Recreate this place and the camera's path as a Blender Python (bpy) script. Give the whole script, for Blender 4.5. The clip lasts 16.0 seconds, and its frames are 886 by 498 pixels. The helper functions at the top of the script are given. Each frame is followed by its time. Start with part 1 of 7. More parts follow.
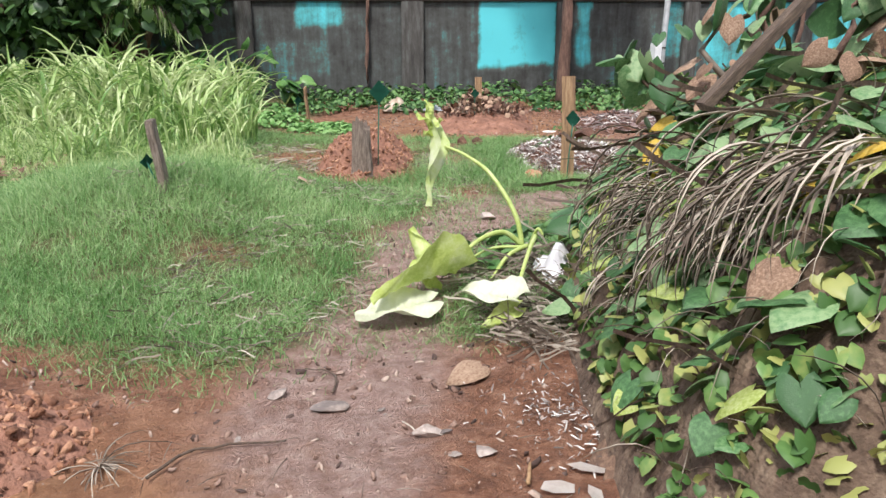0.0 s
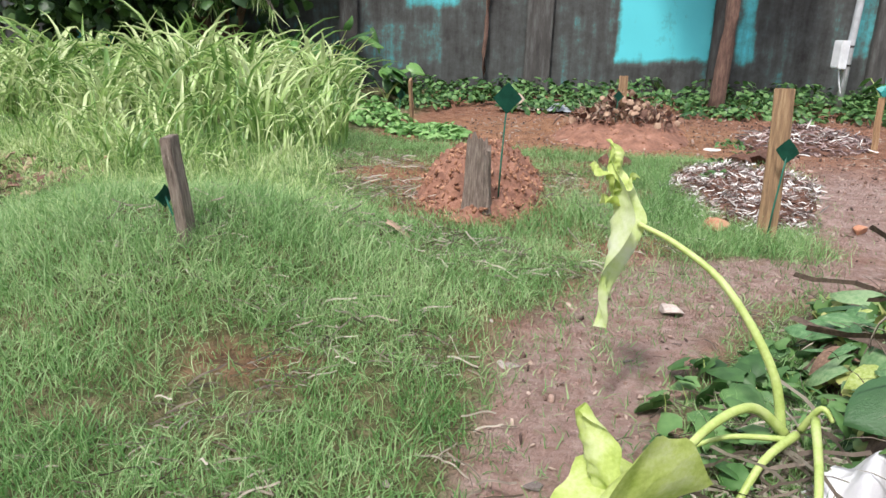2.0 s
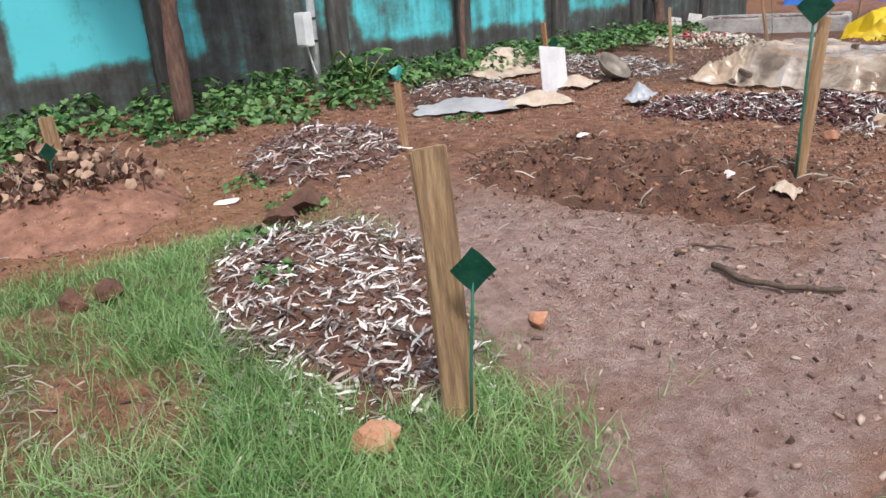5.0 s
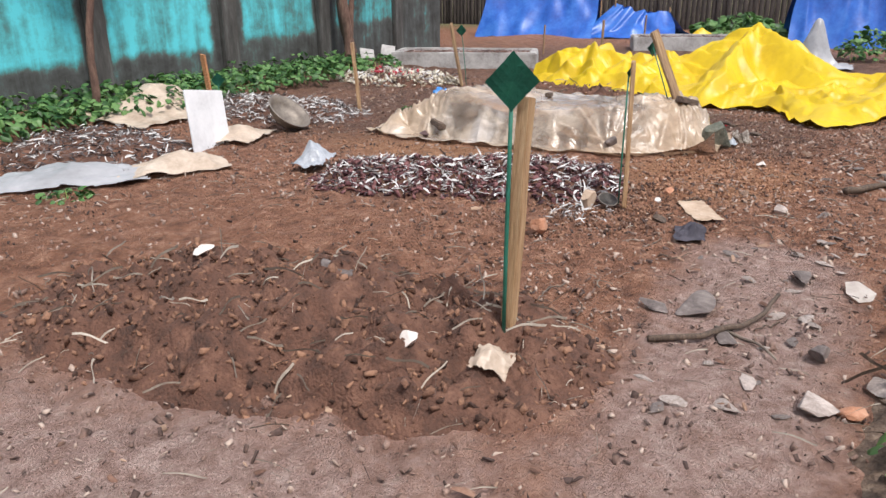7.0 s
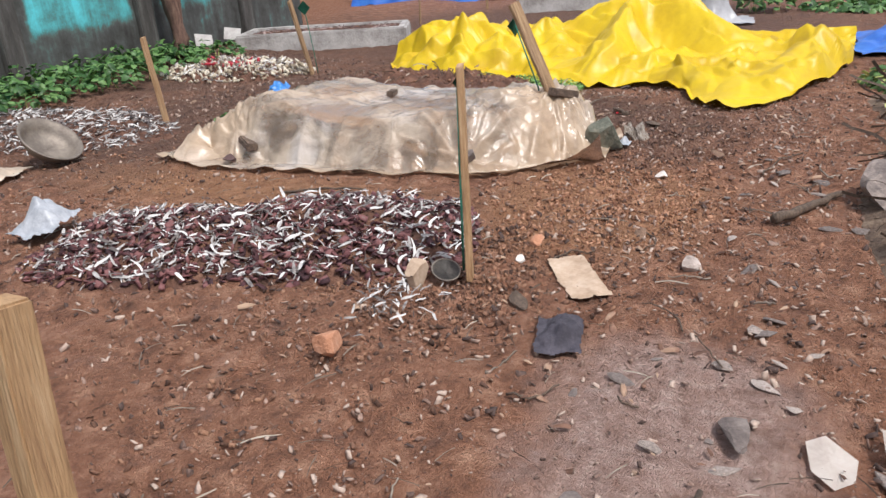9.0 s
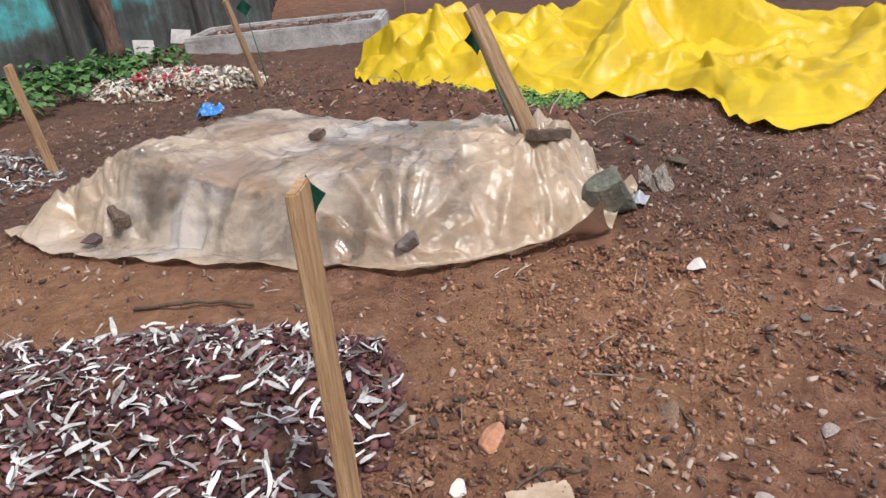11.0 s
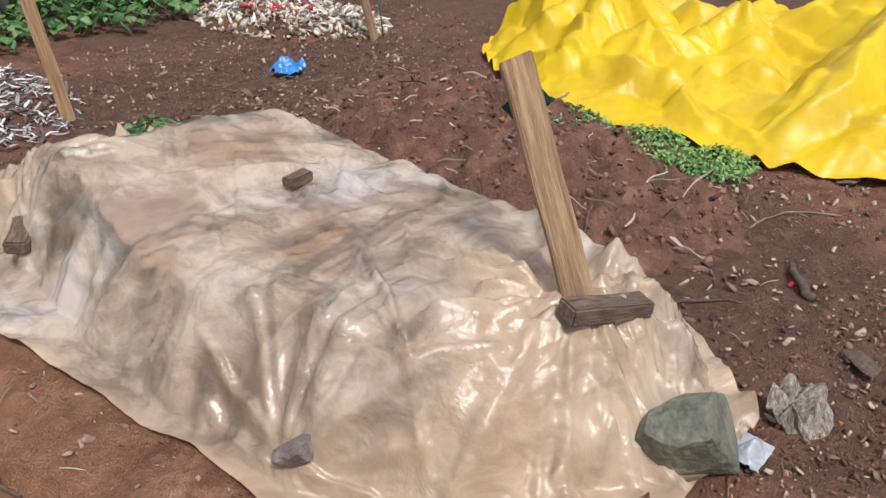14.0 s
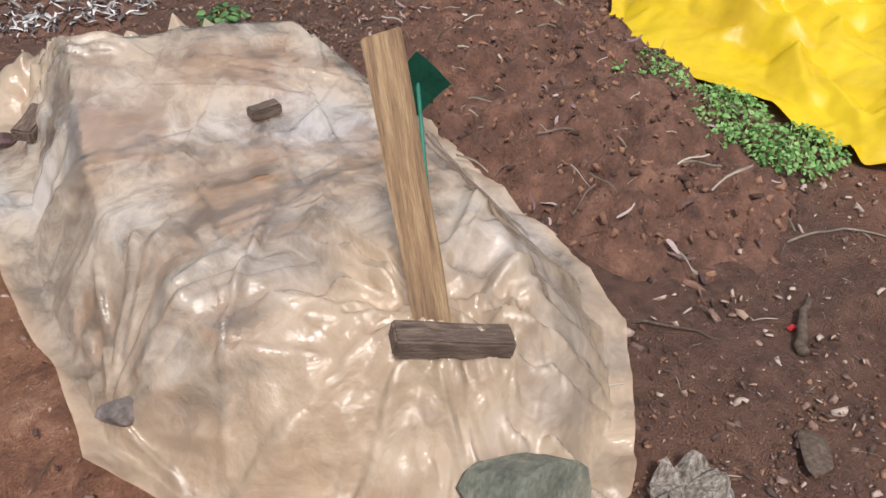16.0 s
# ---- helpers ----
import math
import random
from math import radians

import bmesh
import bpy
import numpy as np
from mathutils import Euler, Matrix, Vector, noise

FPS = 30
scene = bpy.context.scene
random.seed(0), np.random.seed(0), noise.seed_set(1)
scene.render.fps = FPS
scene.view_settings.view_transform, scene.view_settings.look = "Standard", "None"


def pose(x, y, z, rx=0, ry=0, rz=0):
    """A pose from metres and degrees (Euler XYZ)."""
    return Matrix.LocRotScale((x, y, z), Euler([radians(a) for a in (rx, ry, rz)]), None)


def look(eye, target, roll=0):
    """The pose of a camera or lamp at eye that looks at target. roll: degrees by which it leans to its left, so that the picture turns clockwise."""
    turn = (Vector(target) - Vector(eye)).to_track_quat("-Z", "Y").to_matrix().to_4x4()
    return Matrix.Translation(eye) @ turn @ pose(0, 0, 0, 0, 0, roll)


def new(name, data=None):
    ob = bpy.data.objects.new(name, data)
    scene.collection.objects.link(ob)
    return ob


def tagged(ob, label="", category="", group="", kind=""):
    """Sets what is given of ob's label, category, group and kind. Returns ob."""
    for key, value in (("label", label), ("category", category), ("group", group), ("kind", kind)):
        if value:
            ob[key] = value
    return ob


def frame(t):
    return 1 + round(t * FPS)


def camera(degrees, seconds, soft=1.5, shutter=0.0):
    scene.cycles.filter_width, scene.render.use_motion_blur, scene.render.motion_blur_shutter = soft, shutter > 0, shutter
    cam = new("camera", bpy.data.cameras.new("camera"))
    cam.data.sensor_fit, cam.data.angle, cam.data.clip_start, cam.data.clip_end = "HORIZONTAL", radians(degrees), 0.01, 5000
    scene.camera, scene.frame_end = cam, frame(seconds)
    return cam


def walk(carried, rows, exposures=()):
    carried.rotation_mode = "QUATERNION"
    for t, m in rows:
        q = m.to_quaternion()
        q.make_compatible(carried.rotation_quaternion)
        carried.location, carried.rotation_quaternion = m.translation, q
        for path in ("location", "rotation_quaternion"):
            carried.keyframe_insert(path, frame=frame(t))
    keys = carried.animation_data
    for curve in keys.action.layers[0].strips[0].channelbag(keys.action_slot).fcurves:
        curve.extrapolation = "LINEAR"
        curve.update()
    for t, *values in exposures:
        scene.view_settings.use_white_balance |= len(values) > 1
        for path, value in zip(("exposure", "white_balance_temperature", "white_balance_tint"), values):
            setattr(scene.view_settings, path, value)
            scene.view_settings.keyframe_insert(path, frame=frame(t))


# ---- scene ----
cam = camera(62.3, 16.0)
PATH = [
    (0, (0.286, 1.043, 1.355), (0.264, 2.961, 0.789), -0.1),
    (0.5, (0.27, 1.545, 1.353), (0.151, 3.457, 0.778), 1.7),
    (1, (0.236, 2.044, 1.329), (-0.038, 3.929, 0.717), 1.7),
    (1.5, (0.128, 2.485, 1.326), (-0.199, 4.358, 0.705), 2.1),
    (2, (-0.044, 2.994, 1.348), (-0.326, 4.878, 0.74), 1.8),
    (2.5, (-0.192, 3.569, 1.355), (-0.422, 5.462, 0.752), 1.1),
    (3, (-0.323, 4.146, 1.353), (-0.459, 6.051, 0.762), 0.3),
    (3.5, (-0.301, 4.683, 1.393), (-0.282, 6.597, 0.814), -0.7),
    (4, (-0.2, 5.224, 1.421), (0.054, 7.119, 0.832), -1.6),
    (4.2, (-0.158, 5.433, 1.406), (0.263, 7.288, 0.788), -1.2),
    (4.5, (-0.093, 5.766, 1.456), (0.639, 7.498, 0.774), -1.4),
    (5, (0.189, 6.147, 1.461), (1.193, 7.732, 0.767), -4.1),
    (5.2, (0.338, 6.285, 1.483), (1.441, 7.803, 0.793), -3.6),
    (7.3, (2.29, 7.381, 1.5), (3.913, 8.335, 0.827), 0.1),
    (7.5, (2.473, 7.445, 1.489), (4.148, 8.309, 0.82), 0.0),
    (8, (2.976, 7.531, 1.48), (4.659, 8.359, 0.787), -2.5),
    (8.2, (3.164, 7.557, 1.51), (4.834, 8.4, 0.802), -2.6),
    (10.3, (5.125, 8.02, 1.51), (6.68, 8.939, 0.652), -4.7),
    (10.5, (5.265, 8.095, 1.536), (6.825, 8.997, 0.67), -4.4),
    (11, (5.725, 8.079, 1.51), (7.283, 9.017, 0.678), -6.7),
    (11.5, (6.116, 8.139, 1.624), (7.649, 9.115, 0.79), -6.5),
    (12, (6.456, 8.318, 1.634), (7.957, 9.324, 0.777), -6.2),
    (12.5, (6.87, 8.372, 1.586), (8.273, 9.486, 0.696), -7.7),
    (13, (7.167, 8.334, 1.633), (8.435, 9.587, 0.726), -5.6),
    (13.5, (7.383, 8.373, 1.595), (8.606, 9.645, 0.654), -2.1),
    (14, (7.627, 8.49, 1.586), (8.819, 9.76, 0.604), -0.3),
    (14.5, (7.862, 8.415, 1.584), (8.986, 9.718, 0.564), 0.2),
    (15, (8.086, 8.297, 1.63), (9.123, 9.639, 0.569), 0.9),
    (15.5, (8.318, 8.301, 1.664), (9.219, 9.673, 0.521), 1.9),
    (16, (8.559, 8.299, 1.713), (9.247, 9.706, 0.469), 0.1),
]
walk(cam, [(t, look(eye, target, roll)) for t, eye, target, roll in PATH], exposures=[(0.0, 0.35), (3.5, 0.35), (5.0, 0.1), (7.5, 0.13), (8.2, 0.13), (10.5, -0.07), (13.0, -0.04), (16.0, -0.04)])

# ---- light: bright overcast sky, weak broad sun ----
SUN_EL, SUN_AZ = 58.0, 200.0
world = bpy.data.worlds.new("overcast_sky")
scene.world = world
world.use_nodes = True
wn = world.node_tree.nodes
sky = wn.new("ShaderNodeTexSky")
sky.sky_type = "NISHITA"
sky.sun_disc = False
sky.sun_elevation, sky.sun_rotation = radians(SUN_EL), radians(SUN_AZ)
sky.air_density, sky.dust_density, sky.ozone_density = 1.0, 4.0, 1.0
wn["Background"].inputs["Strength"].default_value = 0.118
soften = wn.new("ShaderNodeMix")
soften.data_type = "RGBA"
soften.inputs[0].default_value = 0.75
soften.inputs[7].default_value = (7.2, 7.5, 8.5, 1)
world.node_tree.links.new(sky.outputs[0], soften.inputs[6])
world.node_tree.links.new(soften.outputs[2], wn["Background"].inputs["Color"])
sun = new("sun", bpy.data.lights.new("sun", "SUN"))
sun.data.energy, sun.data.angle, sun.data.color = 3.6, radians(9), (1.0, 0.97, 0.93)
az, el = radians(SUN_AZ), radians(SUN_EL)
toward = Vector((math.sin(az) * math.cos(el), math.cos(az) * math.cos(el), math.sin(el)))
sun.matrix_world = look(toward * 50, (0, 0, 0))

rng = np.random.default_rng(7)


# ---- materials ----
def mat(name, stops, scale=6.0, rough=0.85, bump=0.3, bump_scale=None, detail=6.0, metallic=0.0,
        island=0.0, translucent=0.0, sheen=None, fine=0.25, stretch=(1, 1, 1), coat=0.0, objrand=0.0):
    """Two-scale noise material. stops: colours from dark to light."""
    m = bpy.data.materials.new(name)
    m.use_nodes = True
    t = m.node_tree
    n, l = t.nodes, t.links
    b = n["Principled BSDF"]
    co = n.new("ShaderNodeTexCoord")
    mp = n.new("ShaderNodeMapping")
    mp.inputs["Scale"].default_value = stretch
    l.new(co.outputs["Object"], mp.inputs["Vector"])
    a = n.new("ShaderNodeTexNoise")
    a.inputs["Scale"].default_value, a.inputs["Detail"].default_value = scale, detail
    a.inputs["Roughness"].default_value = 0.65
    l.new(mp.outputs[0], a.inputs["Vector"])
    f = n.new("ShaderNodeTexNoise")
    f.inputs["Scale"].default_value, f.inputs["Detail"].default_value = scale * 9, 4
    l.new(mp.outputs[0], f.inputs["Vector"])
    mix = n.new("ShaderNodeMath")
    mix.operation = "MULTIPLY_ADD"
    l.new(f.outputs["Fac"], mix.inputs[0])
    mix.inputs[1].default_value = fine
    off = n.new("ShaderNodeMath")
    off.operation = "SUBTRACT"
    l.new(a.outputs["Fac"], off.inputs[0])
    off.inputs[1].default_value = fine * 0.5
    l.new(off.outputs[0], mix.inputs[2])
    fac = mix.outputs[0]
    if island or objrand:
        src = n.new("ShaderNodeNewGeometry").outputs["Random Per Island"] if island else n.new("ShaderNodeObjectInfo").outputs["Random"]
        w = island or objrand
        r = n.new("ShaderNodeMath")
        r.operation = "MULTIPLY_ADD"
        l.new(src, r.inputs[0])
        r.inputs[1].default_value = w
        s2 = n.new("ShaderNodeMath")
        s2.operation = "SUBTRACT"
        l.new(fac, s2.inputs[0])
        s2.inputs[1].default_value = w * 0.5
        l.new(s2.outputs[0], r.inputs[2])
        fac = r.outputs[0]
    ramp = n.new("ShaderNodeValToRGB")
    e = ramp.color_ramp.elements
    k = len(stops)
    for i, c in enumerate(stops):
        p = 0.28 + 0.44 * i / max(1, k - 1)
        if i < 2:
            e[i].position, e[i].color = p, (*c, 1)
        else:
            e.new(p).color = (*c, 1)
    l.new(fac, ramp.inputs[0])
    l.new(ramp.outputs[0], b.inputs["Base Color"])
    b.inputs["Roughness"].default_value, b.inputs["Metallic"].default_value = rough, metallic
    b.inputs["Coat Weight"].default_value = coat
    if bump:
        bp = n.new("ShaderNodeBump")
        bp.inputs["Strength"].default_value, bp.inputs["Distance"].default_value = bump, 0.02
        g = n.new("ShaderNodeTexNoise")
        g.inputs["Scale"].default_value, g.inputs["Detail"].default_value = bump_scale or scale * 5, 7
        l.new(mp.outputs[0], g.inputs["Vector"])
        l.new(g.outputs["Fac"], bp.inputs["Height"])
        l.new(bp.outputs[0], b.inputs["Normal"])
    if translucent:
        tr = n.new("ShaderNodeBsdfTranslucent")
        l.new(ramp.outputs[0], tr.inputs["Color"])
        mx = n.new("ShaderNodeMixShader")
        mx.inputs[0].default_value = translucent
        l.new(b.outputs[0], mx.inputs[1])
        l.new(tr.outputs[0], mx.inputs[2])
        l.new(mx.outputs[0], n["Material Output"].inputs["Surface"])
    return m


M = {}
M["soil_red"] = mat("red_clay_soil", [(0.13, 0.06, 0.042), (0.25, 0.12, 0.08), (0.38, 0.2, 0.14)], 7, 0.95, 0.8, 60)
M["soil_pale"] = mat("pale_sandy_soil", [(0.2, 0.115, 0.07), (0.38, 0.24, 0.16), (0.56, 0.4, 0.29)], 5, 0.95, 0.8, 50)
M["soil_dark"] = mat("dark_damp_soil", [(0.055, 0.028, 0.02), (0.125, 0.058, 0.038), (0.22, 0.112, 0.074)], 8, 0.9, 0.9, 70)
M["clod"] = mat("soil_clods", [(0.055, 0.028, 0.02), (0.17, 0.085, 0.055), (0.3, 0.16, 0.1)], 9, 0.95, 0.6, 80, island=0.5)
M["clod_red"] = mat("red_soil_clods", [(0.13, 0.057, 0.035), (0.3, 0.14, 0.08), (0.47, 0.26, 0.165)], 9, 0.95, 0.6, 80, island=0.5)
M["crumb"] = mat("dry_soil_crumbs", [(0.14, 0.08, 0.06), (0.25, 0.155, 0.12), (0.38, 0.26, 0.21)], 9, 0.95, 0.5, 80, island=0.4)
M["hang_leaf"] = mat("pale_drooping_leaf", [(0.46, 0.6, 0.14), (0.64, 0.73, 0.36), (0.78, 0.82, 0.6)], 7, 0.5, 0.4, 22, translucent=0.3)
M["weed_bright"] = mat("bright_weed_leaves", [(0.09, 0.22, 0.05), (0.18, 0.37, 0.1), (0.3, 0.5, 0.18)], 4, 0.5, 0.1, island=0.6, translucent=0.25)
M["stone"] = mat("field_stone", [(0.16, 0.13, 0.12), (0.33, 0.27, 0.24), (0.52, 0.44, 0.4)], 10, 0.85, 0.5, 50, objrand=0.35)
M["gravel"] = mat("gravel_chips", [(0.07, 0.042, 0.035), (0.22, 0.135, 0.105), (0.46, 0.35, 0.29)], 10, 0.85, 0.4, 60, island=0.9)
M["grass"] = mat("short_grass", [(0.1, 0.23, 0.06), (0.235, 0.42, 0.145), (0.46, 0.6, 0.3)], 1.1, 0.5, 0, island=0.4, translucent=0.42)
M["reed"] = mat("tall_grass_blades", [(0.15, 0.28, 0.07), (0.36, 0.52, 0.17), (0.62, 0.71, 0.37)], 1.5, 0.36, 0, island=0.7, translucent=0.35)
M["straw"] = mat("dry_straw", [(0.13, 0.1, 0.078), (0.28, 0.23, 0.185), (0.5, 0.44, 0.37)], 4, 0.8, 0.2, island=0.8)
M["weed"] = mat("weed_leaves", [(0.028, 0.085, 0.02), (0.07, 0.17, 0.045), (0.15, 0.28, 0.09)], 3, 0.5, 0.1, island=0.6, translucent=0.2)
M["vine"] = mat("vine_leaf", [(0.05, 0.13, 0.045), (0.12, 0.26, 0.1), (0.29, 0.42, 0.21)], 5, 0.42, 0.25, 30, objrand=0.6, translucent=0.2)
M["vine_small"] = mat("small_vine_leaves", [(0.06, 0.14, 0.035), (0.15, 0.28, 0.08), (0.38, 0.4, 0.13)], 4, 0.5, 0.1, island=0.8, translucent=0.2)
M["yellow_leaf"] = mat("yellowed_leaf", [(0.5, 0.3, 0.03), (0.68, 0.45, 0.05), (0.75, 0.58, 0.2)], 12, 0.6, 0.2, translucent=0.25)
M["pale_leaf"] = mat("wilted_pale_leaf", [(0.34, 0.46, 0.07), (0.56, 0.66, 0.2), (0.72, 0.78, 0.42)], 9, 0.5, 0.35, 25, translucent=0.35)
M["white_leaf"] = mat("pale_leaf_underside", [(0.5, 0.54, 0.36), (0.64, 0.67, 0.5), (0.74, 0.75, 0.62)], 9, 0.55, 0.3, 25, translucent=0.2)
M["stem"] = mat("juicy_stem", [(0.3, 0.4, 0.08), (0.46, 0.56, 0.18), (0.58, 0.64, 0.3)], 10, 0.4, 0.15, translucent=0.1)
M["brown_leaf"] = mat("dead_leaf", [(0.13, 0.075, 0.05), (0.27, 0.165, 0.11), (0.44, 0.31, 0.22)], 14, 0.8, 0.4, 40, objrand=0.4)
M["wood_new"] = mat("sawn_pale_wood", [(0.24, 0.13, 0.07), (0.44, 0.27, 0.14), (0.58, 0.4, 0.24)], 6, 0.75, 0.5, 30, stretch=(8, 8, 0.6))
M["wood_mid"] = mat("weathered_plank_wood", [(0.15, 0.09, 0.055), (0.32, 0.2, 0.11), (0.5, 0.35, 0.2)], 5, 0.8, 0.6, 26, stretch=(9, 9, 0.7))
M["wood_orange"] = mat("orange_brown_wood", [(0.28, 0.12, 0.05), (0.48, 0.22, 0.1), (0.58, 0.32, 0.17)], 8, 0.8, 0.4, 40, stretch=(3, 3, 12))
# dark split wood; the near-white stop paints its glossy highlights
M["wood_split"] = mat("split_wood_painted_glints", [(0.07, 0.045, 0.032), (0.36, 0.3, 0.25), (0.74, 0.7, 0.64)], 9, 0.6, 0.9, 30, stretch=(9, 9, 1.2), fine=0.6)
M["slate"] = mat("dark_slate", [(0.07, 0.055, 0.052), (0.15, 0.12, 0.11), (0.26, 0.22, 0.2)], 12, 0.8, 0.4, 40)
M["wood_grey"] = mat("grey_weathered_wood", [(0.1, 0.075, 0.06), (0.26, 0.2, 0.165), (0.42, 0.35, 0.3)], 8, 0.9, 0.9, 30, stretch=(9, 9, 1.2))
M["wood_dark"] = mat("wet_dark_wood", [(0.045, 0.03, 0.022), (0.11, 0.075, 0.055), (0.2, 0.14, 0.1)], 9, 0.75, 0.6, 40, stretch=(8, 8, 1.5))
M["timber"] = mat("wet_dark_timber", [(0.045, 0.03, 0.022), (0.12, 0.08, 0.06), (0.24, 0.17, 0.125)], 9, 0.75, 0.6, 40, stretch=(1.5, 8, 8))
M["bark"] = mat("reddish_bark", [(0.07, 0.04, 0.032), (0.15, 0.085, 0.065), (0.24, 0.15, 0.11)], 6, 0.9, 0.8, 30, stretch=(5, 5, 1))
M["green_flag"] = mat("dark_green_painted_tin", [(0.006, 0.07, 0.045), (0.012, 0.11, 0.07), (0.02, 0.15, 0.095)], 10, 0.5, 0.15)
M["green_rod"] = mat("green_painted_rod", [(0.01, 0.09, 0.06), (0.02, 0.15, 0.1), (0.03, 0.2, 0.15)], 14, 0.55, 0.1)
M["teal_rag"] = mat("teal_plastic_scrap", [(0.01, 0.18, 0.17), (0.03, 0.33, 0.31), (0.06, 0.42, 0.4)], 10, 0.5, 0.2)
M["shred"] = mat("dried_white_petal_strips", [(0.1, 0.08, 0.07), (0.34, 0.3, 0.28), (0.72, 0.69, 0.66)], 5, 0.7, 0.1, island=0.75)
M["shred_white"] = mat("white_petal_strips", [(0.11, 0.09, 0.085), (0.38, 0.36, 0.35), (0.66, 0.64, 0.63)], 5, 0.65, 0.1, island=0.8)
M["petal_red"] = mat("dark_red_petals", [(0.04, 0.014, 0.018), (0.1, 0.032, 0.036), (0.2, 0.085, 0.085)], 6, 0.8, 0.1, island=0.8)
M["petal_purple"] = mat("brown_purple_petals", [(0.08, 0.045, 0.045), (0.2, 0.13, 0.125), (0.38, 0.29, 0.27)], 6, 0.8, 0.1, island=0.8)
M["petal_black"] = mat("blackened_petals", [(0.02, 0.018, 0.02), (0.05, 0.045, 0.05), (0.12, 0.1, 0.1)], 6, 0.8, 0.1, island=0.8)
M["petal_cream"] = mat("cream_flower_heads", [(0.3, 0.24, 0.17), (0.5, 0.44, 0.34), (0.66, 0.6, 0.5)], 8, 0.75, 0.2, island=0.8)
M["crimson"] = mat("crimson_petals", [(0.22, 0.01, 0.02), (0.4, 0.02, 0.04), (0.5, 0.06, 0.08)], 8, 0.6, 0.2)
M["yellow"] = mat("yellow_tarpaulin", [(0.5, 0.32, 0.001), (0.62, 0.43, 0.002), (0.7, 0.5, 0.004)], 2, 0.45, 0.3, 9, translucent=0.05)
M["blue"] = mat("blue_tarpaulin", [(0.008, 0.05, 0.3), (0.02, 0.11, 0.46), (0.05, 0.19, 0.58)], 1.5, 0.4, 0.3, 6)
M["white_tarp"] = mat("white_plastic_sheet", [(0.28, 0.28, 0.29), (0.38, 0.38, 0.4), (0.48, 0.48, 0.5)], 2, 0.4, 0.3, 6, translucent=0.1)
M["cream_tarp"] = mat("cream_plastic_sheet", [(0.36, 0.27, 0.2), (0.54, 0.43, 0.34), (0.68, 0.58, 0.48)], 4, 0.4, 0.4, 12, translucent=0.1)
M["concrete"] = mat("whitewashed_concrete", [(0.22, 0.2, 0.19), (0.4, 0.38, 0.37), (0.54, 0.52, 0.51)], 4, 0.9, 0.4, 30)
M["board"] = mat("white_painted_board", [(0.6, 0.6, 0.62), (0.74, 0.74, 0.76), (0.82, 0.82, 0.84)], 3, 0.5, 0.08)
M["galv"] = mat("galvanised_pole", [(0.4, 0.42, 0.44), (0.54, 0.56, 0.58), (0.64, 0.66, 0.68)], 8, 0.45, 0.05, metallic=0.3)
M["box"] = mat("white_enamel_box", [(0.62, 0.64, 0.66), (0.76, 0.78, 0.8), (0.84, 0.85, 0.86)], 5, 0.4, 0.05)
M["pan"] = mat("worn_steel_pan", [(0.1, 0.08, 0.07), (0.2, 0.17, 0.145), (0.3, 0.26, 0.22)], 7, 0.55, 0.2, metallic=0.4)
M["rock_green"] = mat("grey_green_rock", [(0.06, 0.065, 0.05), (0.14, 0.145, 0.115), (0.28, 0.25, 0.18)], 9, 0.8, 0.7, 30)
M["tile"] = mat("white_broken_tile", [(0.6, 0.52, 0.47), (0.74, 0.67, 0.62), (0.82, 0.77, 0.73)], 8, 0.5, 0.1)
M["brick"] = mat("fired_brick_lump", [(0.3, 0.13, 0.07), (0.46, 0.22, 0.13), (0.55, 0.32, 0.22)], 12, 0.9, 0.5, 50)
M["bag_white"] = mat("thin_white_bag", [(0.68, 0.67, 0.72), (0.8, 0.79, 0.83), (0.86, 0.86, 0.88)], 8, 0.35, 0.2, translucent=0.25)
M["bag_grey"] = mat("grey_plastic_bag", [(0.22, 0.24, 0.27), (0.35, 0.37, 0.41), (0.48, 0.5, 0.54)], 8, 0.35, 0.2)
M["bag_blue"] = mat("blue_plastic_bag", [(0.01, 0.1, 0.35), (0.03, 0.2, 0.55), (0.1, 0.35, 0.7)], 8, 0.3, 0.2)
M["cloth_dark"] = mat("dark_rag", [(0.02, 0.018, 0.026), (0.05, 0.045, 0.06), (0.09, 0.08, 0.1)], 12, 0.8, 0.4)
M["iron"] = mat("dark_iron", [(0.02, 0.018, 0.017), (0.05, 0.045, 0.042), (0.1, 0.085, 0.075)], 12, 0.6, 0.3, metallic=0.4)
M["red_cloth"] = mat("red_flower_scrap", [(0.3, 0.01, 0.015), (0.5, 0.02, 0.03), (0.6, 0.05, 0.06)], 12, 0.7, 0.3)
M["tree_leaf"] = mat("dark_tree_leaves", [(0.02, 0.055, 0.016), (0.05, 0.12, 0.03), (0.11, 0.2, 0.06)], 2, 0.5, 0.1, island=0.6, translucent=0.15)
M["dark_fence"] = mat("dark_timber_fence", [(0.018, 0.014, 0.012), (0.045, 0.035, 0.03), (0.09, 0.07, 0.06)], 3, 0.9, 0.5, 20, stretch=(6, 6, 1))
M["debris"] = mat("rotted_plant_debris", [(0.05, 0.032, 0.022), (0.13, 0.085, 0.06), (0.26, 0.19, 0.135)], 9, 0.95, 1.0, 50)


